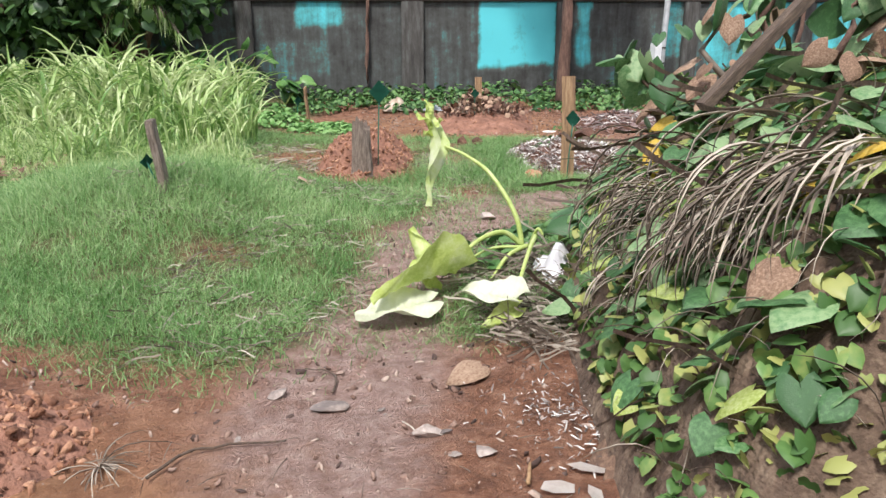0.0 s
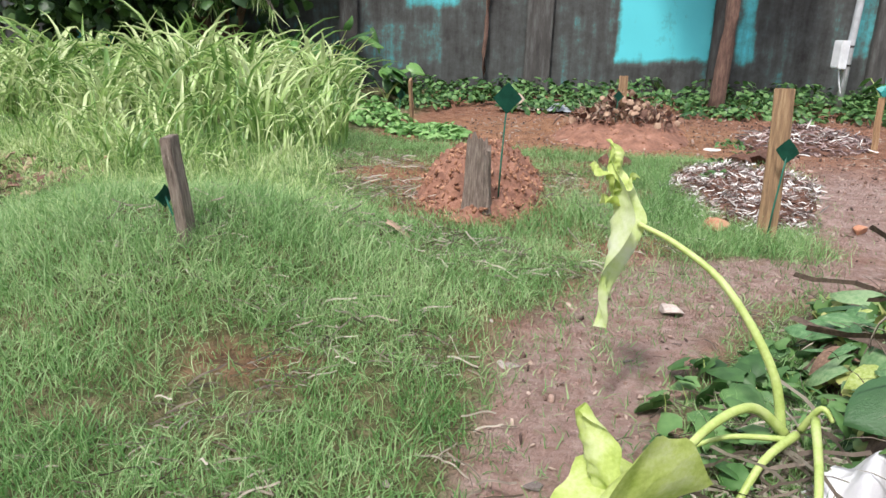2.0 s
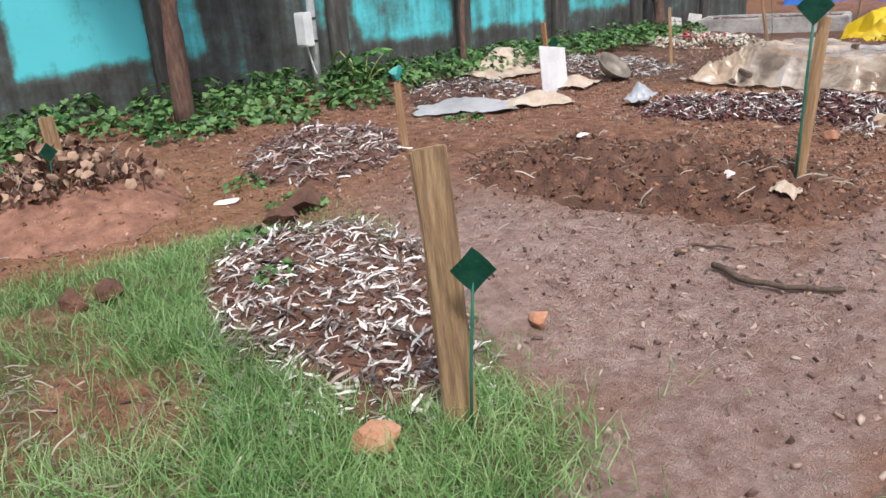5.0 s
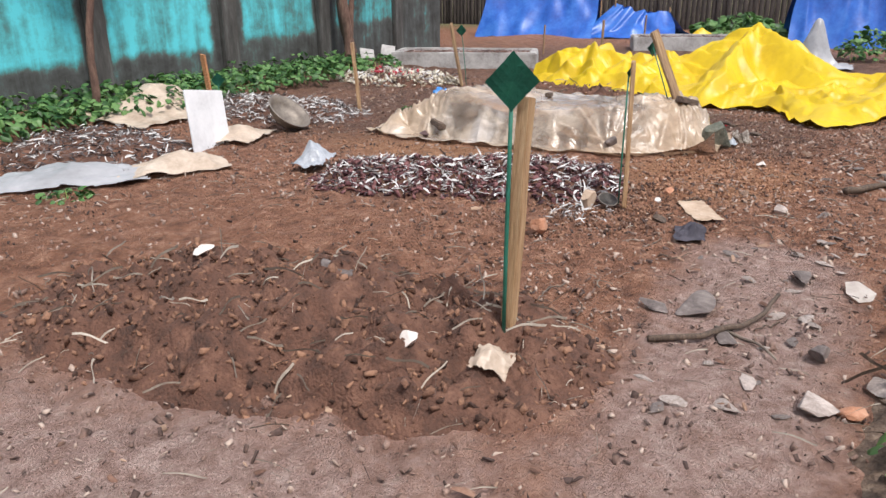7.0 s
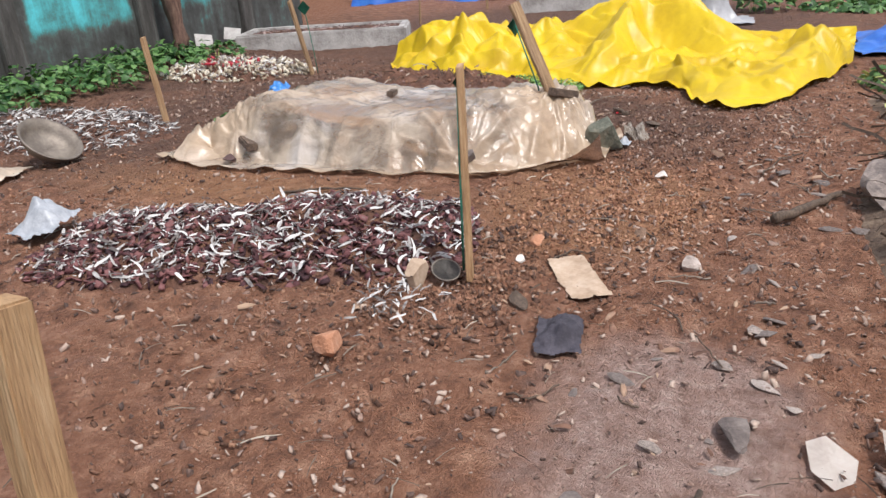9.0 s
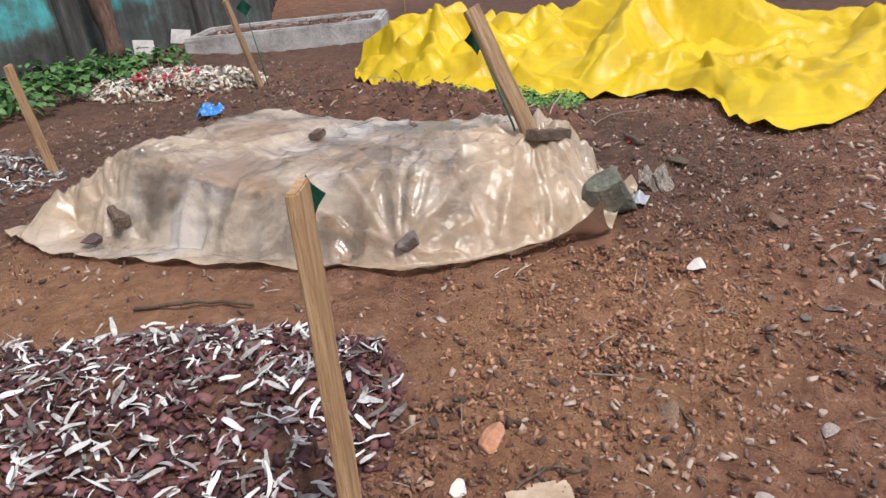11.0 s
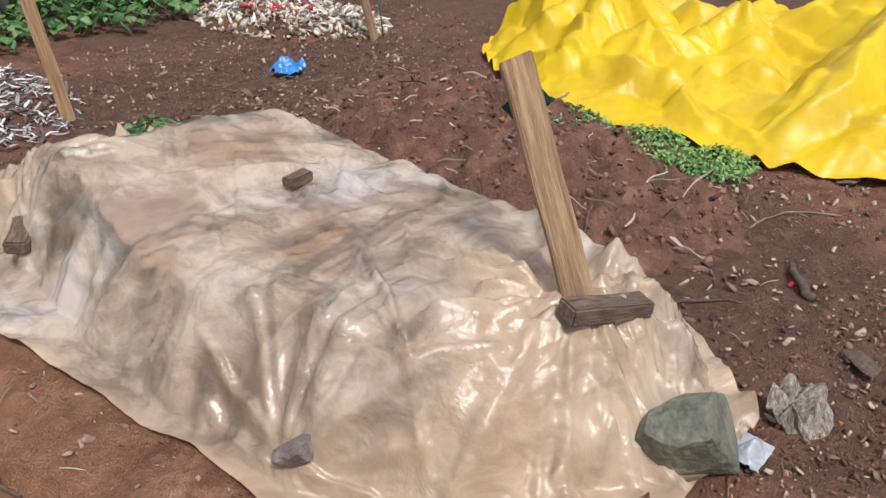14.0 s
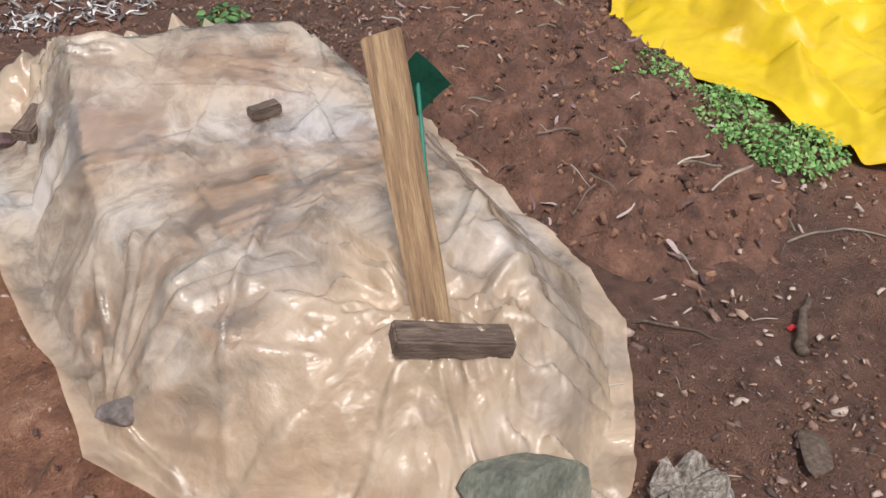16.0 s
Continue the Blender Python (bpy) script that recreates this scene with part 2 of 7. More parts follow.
def ground_material():
    m = bpy.data.materials.new("trodden_red_earth")
    m.use_nodes = True
    t = m.node_tree
    n, l = t.nodes, t.links
    b = n["Principled BSDF"]
    co = n.new("ShaderNodeTexCoord")

    def noise_tex(scale, detail=7, rough=0.65):
        a = n.new("ShaderNodeTexNoise")
        a.inputs["Scale"].default_value, a.inputs["Detail"].default_value, a.inputs["Roughness"].default_value = scale, detail, rough
        l.new(co.outputs["Object"], a.inputs["Vector"])
        return a.outputs["Fac"]

    def ramp(fac, stops):
        r = n.new("ShaderNodeValToRGB")
        e = r.color_ramp.elements
        for i, (p, c) in enumerate(stops):
            if i < 2:
                e[i].position, e[i].color = p, (*c, 1)
            else:
                e.new(p).color = (*c, 1)
        l.new(fac, r.inputs[0])
        return r.outputs[0]

    def mixc(fac, a, c):
        x = n.new("ShaderNodeMix")
        x.data_type = "RGBA"
        l.new(fac, x.inputs[0])
        l.new(a, x.inputs[6])
        l.new(c, x.inputs[7])
        return x.outputs[2]

    def attr(name):
        a = n.new("ShaderNodeAttribute")
        a.attribute_name = name
        return a.outputs["Fac"]

    def sharpen(fac, edge, width):
        s = n.new("ShaderNodeMath")
        s.operation = "ADD"
        l.new(fac, s.inputs[0])
        k = n.new("ShaderNodeMath")
        k.operation = "MULTIPLY_ADD"
        l.new(noise_tex(5.0), k.inputs[0])
        k.inputs[1].default_value, k.inputs[2].default_value = 1.2, -0.6
        l.new(k.outputs[0], s.inputs[1])
        mr = n.new("ShaderNodeMapRange")
        mr.inputs[1].default_value, mr.inputs[2].default_value = edge - width, edge + width
        l.new(s.outputs[0], mr.inputs[0])
        return mr.outputs[0]

    base = ramp(noise_tex(7.0, 14, 0.8), [(0.34, (0.11, 0.047, 0.028)), (0.5, (0.33, 0.147, 0.085)), (0.66, (0.57, 0.32, 0.21))])
    pale = ramp(noise_tex(11.0, 12, 0.78), [(0.34, (0.27, 0.155, 0.12)), (0.5, (0.46, 0.305, 0.26)), (0.66, (0.63, 0.47, 0.42))])
    red = ramp(noise_tex(9.0, 12, 0.75), [(0.34, (0.25, 0.105, 0.048)), (0.66, (0.55, 0.29, 0.16))])
    dark = ramp(noise_tex(10.0, 12, 0.78), [(0.34, (0.07, 0.035, 0.025)), (0.66, (0.26, 0.135, 0.093))])
    thatch = ramp(noise_tex(14.0, 8), [(0.3, (0.09, 0.1, 0.035)), (0.5, (0.17, 0.16, 0.065)), (0.7, (0.33, 0.26, 0.15))])
    c = mixc(sharpen(attr("pale"), 0.55, 0.5), base, pale)
    c = mixc(sharpen(attr("red"), 0.5, 0.3), c, red)
    c = mixc(sharpen(attr("dark"), 0.5, 0.3), c, dark)
    c = mixc(sharpen(attr("grassy"), 0.5, 0.25), c, thatch)
    spk = ramp(noise_tex(160.0, 3), [(0.66, (0, 0, 0)), (0.72, (1, 1, 1))])
    chip = ramp(noise_tex(40, 2), [(0.4, (0.3, 0.2, 0.16)), (0.7, (0.55, 0.46, 0.4))])
    c = mixc(spk, c, chip)
    l.new(c, b.inputs["Base Color"])
    b.inputs["Roughness"].default_value = 0.88
    b1 = n.new("ShaderNodeBump")
    b1.inputs["Strength"].default_value, b1.inputs["Distance"].default_value = 1.0, 0.035
    l.new(noise_tex(70, 8, 0.7), b1.inputs["Height"])
    b2 = n.new("ShaderNodeBump")
    b2.inputs["Strength"].default_value, b2.inputs["Distance"].default_value = 1.0, 0.09
    l.new(noise_tex(14, 8, 0.7), b2.inputs["Height"])
    l.new(b2.outputs[0], b1.inputs["Normal"])
    l.new(b1.outputs[0], b.inputs["Normal"])
    return m


def wall_material():
    """Turquoise paint, blackened by damp in streaks; clean patches are in an attribute."""
    m = bpy.data.materials.new("stained_turquoise_wall")
    m.use_nodes = True
    t = m.node_tree
    n, l = t.nodes, t.links
    b = n["Principled BSDF"]
    co = n.new("ShaderNodeTexCoord")
    mp = n.new("ShaderNodeMapping")
    mp.inputs["Scale"].default_value = (3.2, 3.2, 0.35)
    l.new(co.outputs["Object"], mp.inputs[0])
    streak = n.new("ShaderNodeTexNoise")
    streak.inputs["Scale"].default_value, streak.inputs["Detail"].default_value, streak.inputs["Roughness"].default_value = 1.6, 8, 0.6
    l.new(mp.outputs[0], streak.inputs["Vector"])
    blot = n.new("ShaderNodeTexNoise")
    blot.inputs["Scale"].default_value, blot.inputs["Detail"].default_value, blot.inputs["Roughness"].default_value = 4.0, 10, 0.75
    l.new(co.outputs["Object"], blot.inputs["Vector"])
    at = n.new("ShaderNodeAttribute")
    at.attribute_name = "clean"
    add = n.new("ShaderNodeMath")
    add.operation = "ADD"
    l.new(streak.outputs["Fac"], add.inputs[0])
    l.new(at.outputs["Fac"], add.inputs[1])
    add2 = n.new("ShaderNodeMath")
    add2.operation = "MULTIPLY_ADD"
    l.new(blot.outputs["Fac"], add2.inputs[0])
    add2.inputs[1].default_value = 0.95
    l.new(add.outputs[0], add2.inputs[2])
    r = n.new("ShaderNodeValToRGB")
    e = r.color_ramp.elements
    e[0].position, e[0].color = 0.62, (0.03, 0.028, 0.027, 1)
    e[1].position, e[1].color = 0.93, (0.072, 0.076, 0.074, 1)
    e.new(1.06).color = (0.085, 0.2, 0.21, 1)
    e.new(0.99).color = (0.13, 0.16, 0.15, 1)
    half = n.new("ShaderNodeMath")
    half.operation = "MULTIPLY"
    l.new(add2.outputs[0], half.inputs[0])
    half.inputs[1].default_value = 0.5
    e[0].position, e[1].position = 0.38, 0.52
    e[2].position, e[3].position = 0.575, 0.65
    e[2].color, e[3].color = (0.085, 0.12, 0.115, 1), (0.075, 0.27, 0.28, 1)
    e.new(0.8).color = (0.11, 0.6, 0.68, 1)
    l.new(half.outputs[0], r.inputs[0])
    l.new(r.outputs[0], b.inputs["Base Color"])
    b.inputs["Roughness"].default_value = 0.85
    bp = n.new("ShaderNodeBump")
    bp.inputs["Strength"].default_value, bp.inputs["Distance"].default_value = 0.35, 0.02
    l.new(blot.outputs["Fac"], bp.inputs["Height"])
    l.new(bp.outputs[0], b.inputs["Normal"])
    return m


def sheet_material():
    """Thin cloudy plastic film: glossy, finely wrinkled; the soil under it shows through where it lies single."""
    m = bpy.data.materials.new("cloudy_plastic_sheet")
    m.use_nodes = True
    t = m.node_tree
    n, l = t.nodes, t.links
    b = n["Principled BSDF"]
    co = n.new("ShaderNodeTexCoord")
    warp = n.new("ShaderNodeTexNoise")
    warp.inputs["Scale"].default_value, warp.inputs["Detail"].default_value = 2.5, 3
    l.new(co.outputs["Object"], warp.inputs["Vector"])
    bent = n.new("ShaderNodeVectorMath")
    bent.operation = "MULTIPLY_ADD"
    l.new(warp.outputs["Color"], bent.inputs[0])
    bent.inputs[1].default_value = (0.35, 0.35, 0.35)
    l.new(co.outputs["Object"], bent.inputs[2])

    def nz(scale, detail, stretch, turn, kind="FBM", rough=0.55):
        mp = n.new("ShaderNodeMapping")
        mp.inputs["Scale"].default_value, mp.inputs["Rotation"].default_value = stretch, (0, 0, turn)
        l.new(bent.outputs[0], mp.inputs[0])
        a = n.new("ShaderNodeTexNoise")
        a.noise_type = kind
        a.inputs["Scale"].default_value, a.inputs["Detail"].default_value, a.inputs["Roughness"].default_value = scale, detail, rough
        l.new(mp.outputs[0], a.inputs["Vector"])
        return a.outputs["Fac"]

    def math2(op, x, y):
        q = n.new("ShaderNodeMath")
        q.operation = op
        for k, val in enumerate((x, y)):
            if isinstance(val, float):
                q.inputs[k].default_value = val
            else:
                l.new(val, q.inputs[k])
        return q.outputs[0]

    def span(fac, a0, a1, b0, b1):
        q = n.new("ShaderNodeMapRange")
        q.inputs[1].default_value, q.inputs[2].default_value, q.inputs[3].default_value, q.inputs[4].default_value = a0, a1, b0, b1
        l.new(fac, q.inputs[0])
        return q.outputs[0]
    at = n.new("ShaderNodeAttribute")
    at.attribute_name = "layers"
    layers = at.outputs["Fac"]
    cloud = nz(2.0, 8, (1, 1, 1), 0.3)
    r = n.new("ShaderNodeValToRGB")
    e = r.color_ramp.elements
    e[0].position, e[0].color = 0.3, (0.6, 0.46, 0.34, 1)
    e[1].position, e[1].color = 0.7, (0.82, 0.77, 0.75, 1)
    e.new(0.5).color = (0.74, 0.62, 0.5, 1)
    l.new(cloud, r.inputs[0])
    peach = n.new("ShaderNodeMix")
    peach.data_type = "RGBA"
    peach.inputs[7].default_value = (0.64, 0.44, 0.27, 1)
    l.new(math2("MULTIPLY", layers, 0.6), peach.inputs[0])
    l.new(r.outputs[0], peach.inputs[6])
    l.new(peach.outputs[2], b.inputs["Base Color"])
    b.inputs["Roughness"].default_value = 0.2
    b.inputs["Specular IOR Level"].default_value = 0.0
    wrinkle = math2("ADD", nz(5.0, 5, (1.0, 0.4, 0.7), 0.5, "RIDGED_MULTIFRACTAL"), math2("MULTIPLY", nz(9.0, 5, (0.5, 1.2, 1), -0.4, "RIDGED_MULTIFRACTAL"), 0.5))
    b1 = n.new("ShaderNodeBump")
    b1.inputs["Strength"].default_value, b1.inputs["Distance"].default_value = 1.0, 0.028
    l.new(wrinkle, b1.inputs["Height"])
    b2 = n.new("ShaderNodeBump")
    b2.inputs["Strength"].default_value, b2.inputs["Distance"].default_value = 0.7, 0.009
    l.new(nz(34, 6, (1, 1, 1), 0.0), b2.inputs["Height"])
    l.new(b1.outputs[0], b2.inputs["Normal"])
    l.new(b2.outputs[0], b.inputs["Normal"])
    tr = n.new("ShaderNodeBsdfTranslucent")
    l.new(peach.outputs[2], tr.inputs["Color"])
    m1 = n.new("ShaderNodeMixShader")
    m1.inputs[0].default_value = 0.22
    l.new(b.outputs[0], m1.inputs[1])
    l.new(tr.outputs[0], m1.inputs[2])
    tp = n.new("ShaderNodeBsdfTransparent")
    tp.inputs["Color"].default_value = (0.97, 0.93, 0.86, 1)
    clear = math2("MULTIPLY", span(nz(3.2, 9, (1, 0.6, 1), 0.2, "FBM", 0.68), 0.4, 0.6, 0.3, 0.82), math2("SUBTRACT", 1.0, math2("MULTIPLY", layers, 0.5)))
    m2 = n.new("ShaderNodeMixShader")
    l.new(clear, m2.inputs[0])
    l.new(m1.outputs[0], m2.inputs[1])
    l.new(tp.outputs[0], m2.inputs[2])
    fres = n.new("ShaderNodeFresnel")
    fres.inputs["IOR"].default_value = 1.65
    l.new(b1.outputs[0], fres.inputs["Normal"])
    gloss = n.new("ShaderNodeBsdfGlossy")
    gloss.inputs["Roughness"].default_value = 0.22
    l.new(b2.outputs[0], gloss.inputs["Normal"])
    m3 = n.new("ShaderNodeMixShader")
    l.new(fres.outputs[0], m3.inputs[0])
    l.new(m2.outputs[0], m3.inputs[1])
    l.new(gloss.outputs[0], m3.inputs[2])
    l.new(m3.outputs[0], n["Material Output"].inputs["Surface"])
    return m


M["cardboard"] = mat("pale_cardboard", [(0.32, 0.22, 0.15), (0.46, 0.34, 0.25), (0.58, 0.46, 0.36)], 7, 0.85, 0.2)
M["dry_leaf_mix"] = mat("dry_brown_leaves", [(0.1, 0.05, 0.035), (0.24, 0.13, 0.09), (0.4, 0.27, 0.19)], 8, 0.85, 0.2, island=0.8)
M["tree_leaf_big"] = mat("glossy_shrub_leaf", [(0.03, 0.09, 0.02), (0.07, 0.18, 0.04), (0.15, 0.3, 0.08)], 6, 0.4, 0.15, objrand=0.6, translucent=0.15)
M["pil"] = mat("blackened_plaster", [(0.035, 0.033, 0.032), (0.075, 0.07, 0.066), (0.14, 0.15, 0.145)], 3, 0.9, 0.4, 25, stretch=(3, 3, 0.5))
M["ground"] = ground_material()
M["wall"] = wall_material()
M["sheet"] = sheet_material()


# ---- building helpers ----
def part(name, bm, material, parent=None, label="", smooth=False):
    """Links a bmesh (or a mesh) as one mesh object under a thing or a part."""
    if isinstance(bm, bmesh.types.BMesh):
        me = bpy.data.meshes.new(name)
        bm.to_mesh(me)
        bm.free()
    else:
        me = bm
    if material and not me.materials:
        me.materials.append(M[material])
    if smooth:
        me.polygons.foreach_set("use_smooth", [True] * len(me.polygons))
    ob = new(name, me)
    if parent:
        ob.parent = parent
    return tagged(ob, label)


def thing(name, label, category, at=(0, 0, 0), rz=0.0, rx=0.0, ry=0.0, group="", kind=""):
    ob = new(name)
    ob.matrix_world = pose(*at, rx, ry, rz)
    ob.empty_display_size = 0.1
    return tagged(ob, label, category, group, kind)


def raw_mesh(name, verts, faces, material=None, smooth=False):
    """A mesh from arrays; faces (n, 3) or (n, 4)."""
    me = bpy.data.meshes.new(name)
    verts, faces = np.asarray(verts, dtype=np.float32), np.asarray(faces, dtype=np.int32)
    k = faces.shape[1]
    me.vertices.add(len(verts))
    me.vertices.foreach_set("co", verts.ravel())
    me.loops.add(faces.size)
    me.loops.foreach_set("vertex_index", faces.ravel())
    me.polygons.add(len(faces))
    me.polygons.foreach_set("loop_start", np.arange(0, faces.size, k, dtype=np.int32))
    if smooth:
        me.polygons.foreach_set("use_smooth", np.ones(len(faces), dtype=bool))
    me.update(calc_edges=True)
    me.validate()
    if material:
        me.materials.append(M[material])
    return me


def turns(rx, ry, rz):
    """Rotation matrices (n, 3, 3) from angle arrays in radians."""
    cx, sx, cy, sy, cz, sz = np.cos(rx), np.sin(rx), np.cos(ry), np.sin(ry), np.cos(rz), np.sin(rz)
    o, i = np.zeros_like(rx), np.ones_like(rx)
    X = np.stack([i, o, o, o, cx, -sx, o, sx, cx], -1).reshape(-1, 3, 3)
    Y = np.stack([cy, o, sy, o, i, o, -sy, o, cy], -1).reshape(-1, 3, 3)
    Z = np.stack([cz, -sz, o, sz, cz, o, o, o, i], -1).reshape(-1, 3, 3)
    return Z @ Y @ X


def scatter(name, tv, tf, places, rots, sizes, material, smooth=True):
    """Many copies of a small template joined in one mesh. sizes (n,) or (n, 3)."""
    tv, tf = np.asarray(tv, float), np.asarray(tf, int)
    sizes = np.asarray(sizes, float)
    if sizes.ndim == 1:
        sizes = np.repeat(sizes[:, None], 3, 1)
    v = np.einsum("nij,nkj->nki", rots, tv[None] * sizes[:, None, :]) + np.asarray(places)[:, None, :]
    f = tf[None] + (np.arange(len(v)) * len(tv))[:, None, None]
    return raw_mesh(name, v.reshape(-1, 3), f.reshape(-1, tf.shape[1]), material, smooth)


def blade_template(segments=3, bend=0.5, width=1.0):
    """A tapering blade of height 1 that bends along +x; width in y."""
    v, f = [], []
    for i in range(segments + 1):
        s = i / segments
        a = bend * s
        w = width * 0.5 * (1 - s ** 1.6) + 0.02 * width
        v += [(a * s, -w, s * math.sqrt(max(0.05, 1 - (a * s) ** 2))), (a * s, w, s * math.sqrt(max(0.05, 1 - (a * s) ** 2)))]
    for i in range(segments):
        f.append((2 * i, 2 * i + 1, 2 * i + 3, 2 * i + 2))
    return v, f


def arch_template(segments=8, droop=1.1, width=0.04):
    """A long blade that rises and arches over; length about 1."""
    v, f = [], []
    x = z = 0.0
    for i in range(segments + 1):
        s = i / segments
        w = width * 0.5 * (0.55 + 0.9 * s if s < 0.5 else 2.0 * (1 - s) + 0.02)
        v += [(x, -w, z), (x + 0.006, 0, z - 0.012 * (1 if 0 < i < segments else 0)), (x, w, z)]
        a = 1.45 - droop * 2.2 * s ** 1.7
        x, z = x + math.cos(a) / segments, z + math.sin(a) / segments
    for i in range(segments):
        for j in range(2):
            f.append((3 * i + j, 3 * i + j + 1, 3 * i + j + 4, 3 * i + j + 3))
    return v, f


def leaf_template(heart=0.25, curl=0.18, fold=0.12, rows=5):
    """A leaf of length 1 along +x, folded on its midrib; heart: depth of the notch at the stalk."""
    v, f = [], []
    for i in range(rows + 1):
        s = i / rows
        w = 0.62 * math.sin(math.pi * (0.12 + 0.88 * s) ** 0.75) ** 0.9 if i < rows else 0.0
        back = -heart * (1 - s) ** 2
        zc = -curl * s * s
        v += [(s + back, -w * 0.95, zc - fold * 0.6), (s + back * 0.6, -w * 0.5, zc + fold * 0.2), (s, 0, zc - fold * 0.25),
              (s + back * 0.6, w * 0.5, zc + fold * 0.2), (s + back, w * 0.95, zc - fold * 0.6)]
    for i in range(rows):
        for j in range(4):
            f.append((5 * i + j, 5 * i + j + 1, 5 * i + j + 6, 5 * i + j + 5))
    return v, f


def strip_template(bends, width=0.16, segments=5):
    """A curled dry ribbon of length 1."""
    v, f = [], []
    x = y = 0.0
    a = 0.0
    for i in range(segments + 1):
        s = i / segments
        w = width * (0.35 + 0.65 * math.sin(math.pi * min(0.95, s + 0.08)))
        dz = 0.06 * math.sin(s * 5 + bends * 3)
        v += [(x + w * 0.5 * math.sin(a), y - w * 0.5 * math.cos(a), dz), (x - w * 0.5 * math.sin(a), y + w * 0.5 * math.cos(a), dz + 0.05)]
        a += bends * (1.2 - s)
        x, y = x + math.cos(a) / segments, y + math.sin(a) / segments
    for i in range(segments):
        f.append((2 * i, 2 * i + 1, 2 * i + 3, 2 * i + 2))
    return v, f


def lump(seed, sx, sy, sz, rough=0.3, level=2, flat=0.0, facets=11):
    """An angular stone or clod as a bmesh, chipped by flat cuts."""
    bm = bmesh.new()
    bmesh.ops.create_icosphere(bm, subdivisions=max(level, 2) + 1 if facets else level, radius=0.5)
    r = random.Random(int(seed * 91) + 5)
    cuts = [(Vector((r.gauss(0, 1), r.gauss(0, 1), r.gauss(0, 1))).normalized(), r.uniform(0.2, 0.36)) for _ in range(facets)]
    for v in bm.verts:
        d = noise.noise(v.co * 2.1 + Vector((seed * 3.7, seed, 0))) + 0.4 * noise.noise(v.co * 5 + Vector((0, seed * 5.1, 0)))
        v.co *= 1 + rough * d
        for n, k in cuts:
            over = v.co.dot(n) - k
            if over > 0:
                v.co -= n * over * 0.92
        if flat:
            v.co.z = max(-0.5 + flat, min(0.5 - flat, v.co.z))
        v.co.x, v.co.y, v.co.z = v.co.x * sx * 1.35, v.co.y * sy * 1.35, v.co.z * sz * 1.35
    return bm


def slab(sx, sy, sz, bevel=0.006, seed=0, wobble=0.0, cuts=0):
    """A box with worn edges, its base at z = 0."""
    bm = bmesh.new()
    bmesh.ops.create_cube(bm, size=1)
    for v in bm.verts:
        v.co = Vector((v.co.x * sx, v.co.y * sy, (v.co.z + 0.5) * sz))
    if cuts:
        bmesh.ops.subdivide_edges(bm, edges=bm.edges[:], cuts=cuts, use_grid_fill=True)
    if bevel:
        sharp = [e for e in bm.edges if e.calc_face_angle(0) > 0.6]
        bmesh.ops.bevel(bm, geom=sharp, offset=bevel, segments=2, affect="EDGES")
    if wobble:
        for v in bm.verts:
            o = Vector((seed * 7.3, seed * 1.9, 0))
            v.co += Vector((noise.noise(v.co * 6 + o), noise.noise(v.co * 6 + o + Vector((9, 0, 0))), noise.noise(v.co * 6 + o + Vector((0, 9, 0))))) * wobble
    return bm


def tube(points, radii, sides=8):
    """A tapering round limb through points."""
    bm = bmesh.new()
    rings = []
    pts = [Vector(p) for p in points]
    for i, p in enumerate(pts):
        d = (pts[min(i + 1, len(pts) - 1)] - pts[max(i - 1, 0)]).normalized()
        q = d.to_track_quat("Z", "Y")
        rings.append([bm.verts.new(p + q @ Vector((math.cos(a), math.sin(a), 0)) * radii[i]) for a in (2 * math.pi * k / sides for k in range(sides))])
    for a, b in zip(rings, rings[1:]):
        for k in range(sides):
            bm.faces.new((a[k], a[(k + 1) % sides], b[(k + 1) % sides], b[k]))
    bm.faces.new(rings[0][::-1])
    bm.faces.new(rings[-1])
    return bm


def curve_points(a, b, sag, k=10, wob=0.0, seed=0):
    a, b = Vector(a), Vector(b)
    r = []
    for i in range(k + 1):
        s = i / k
        p = a.lerp(b, s)
        p.z += sag * 4 * s * (1 - s)
        if wob:
            p += Vector((noise.noise((s * 4, seed, 0)), noise.noise((s * 4, seed, 5)), 0)) * wob
        r.append(p)
    return r


def fbm(x, y, scale, seed=0, octaves=4):
    """Smooth value noise on arrays."""
    tot, amp, norm = np.zeros_like(x), 1.0, 0.0
    for o in range(octaves):
        X, Y = x * scale + 13.7 * seed + 5.1 * o, y * scale - 7.9 * seed + 3.3 * o
        xi, yi = np.floor(X), np.floor(Y)
        fx, fy = X - xi, Y - yi
        fx, fy = fx * fx * (3 - 2 * fx), fy * fy * (3 - 2 * fy)

        def h(a, c):
            s = np.sin(a * 127.1 + c * 311.7 + seed * 17.3) * 43758.5453
            return s - np.floor(s)
        tot += amp * ((h(xi, yi) * (1 - fx) + h(xi + 1, yi) * fx) * (1 - fy) + (h(xi, yi + 1) * (1 - fx) + h(xi + 1, yi + 1) * fx) * fy)
        norm += amp
        amp, scale = amp * 0.5, scale * 2.03
    return tot / norm - 0.5


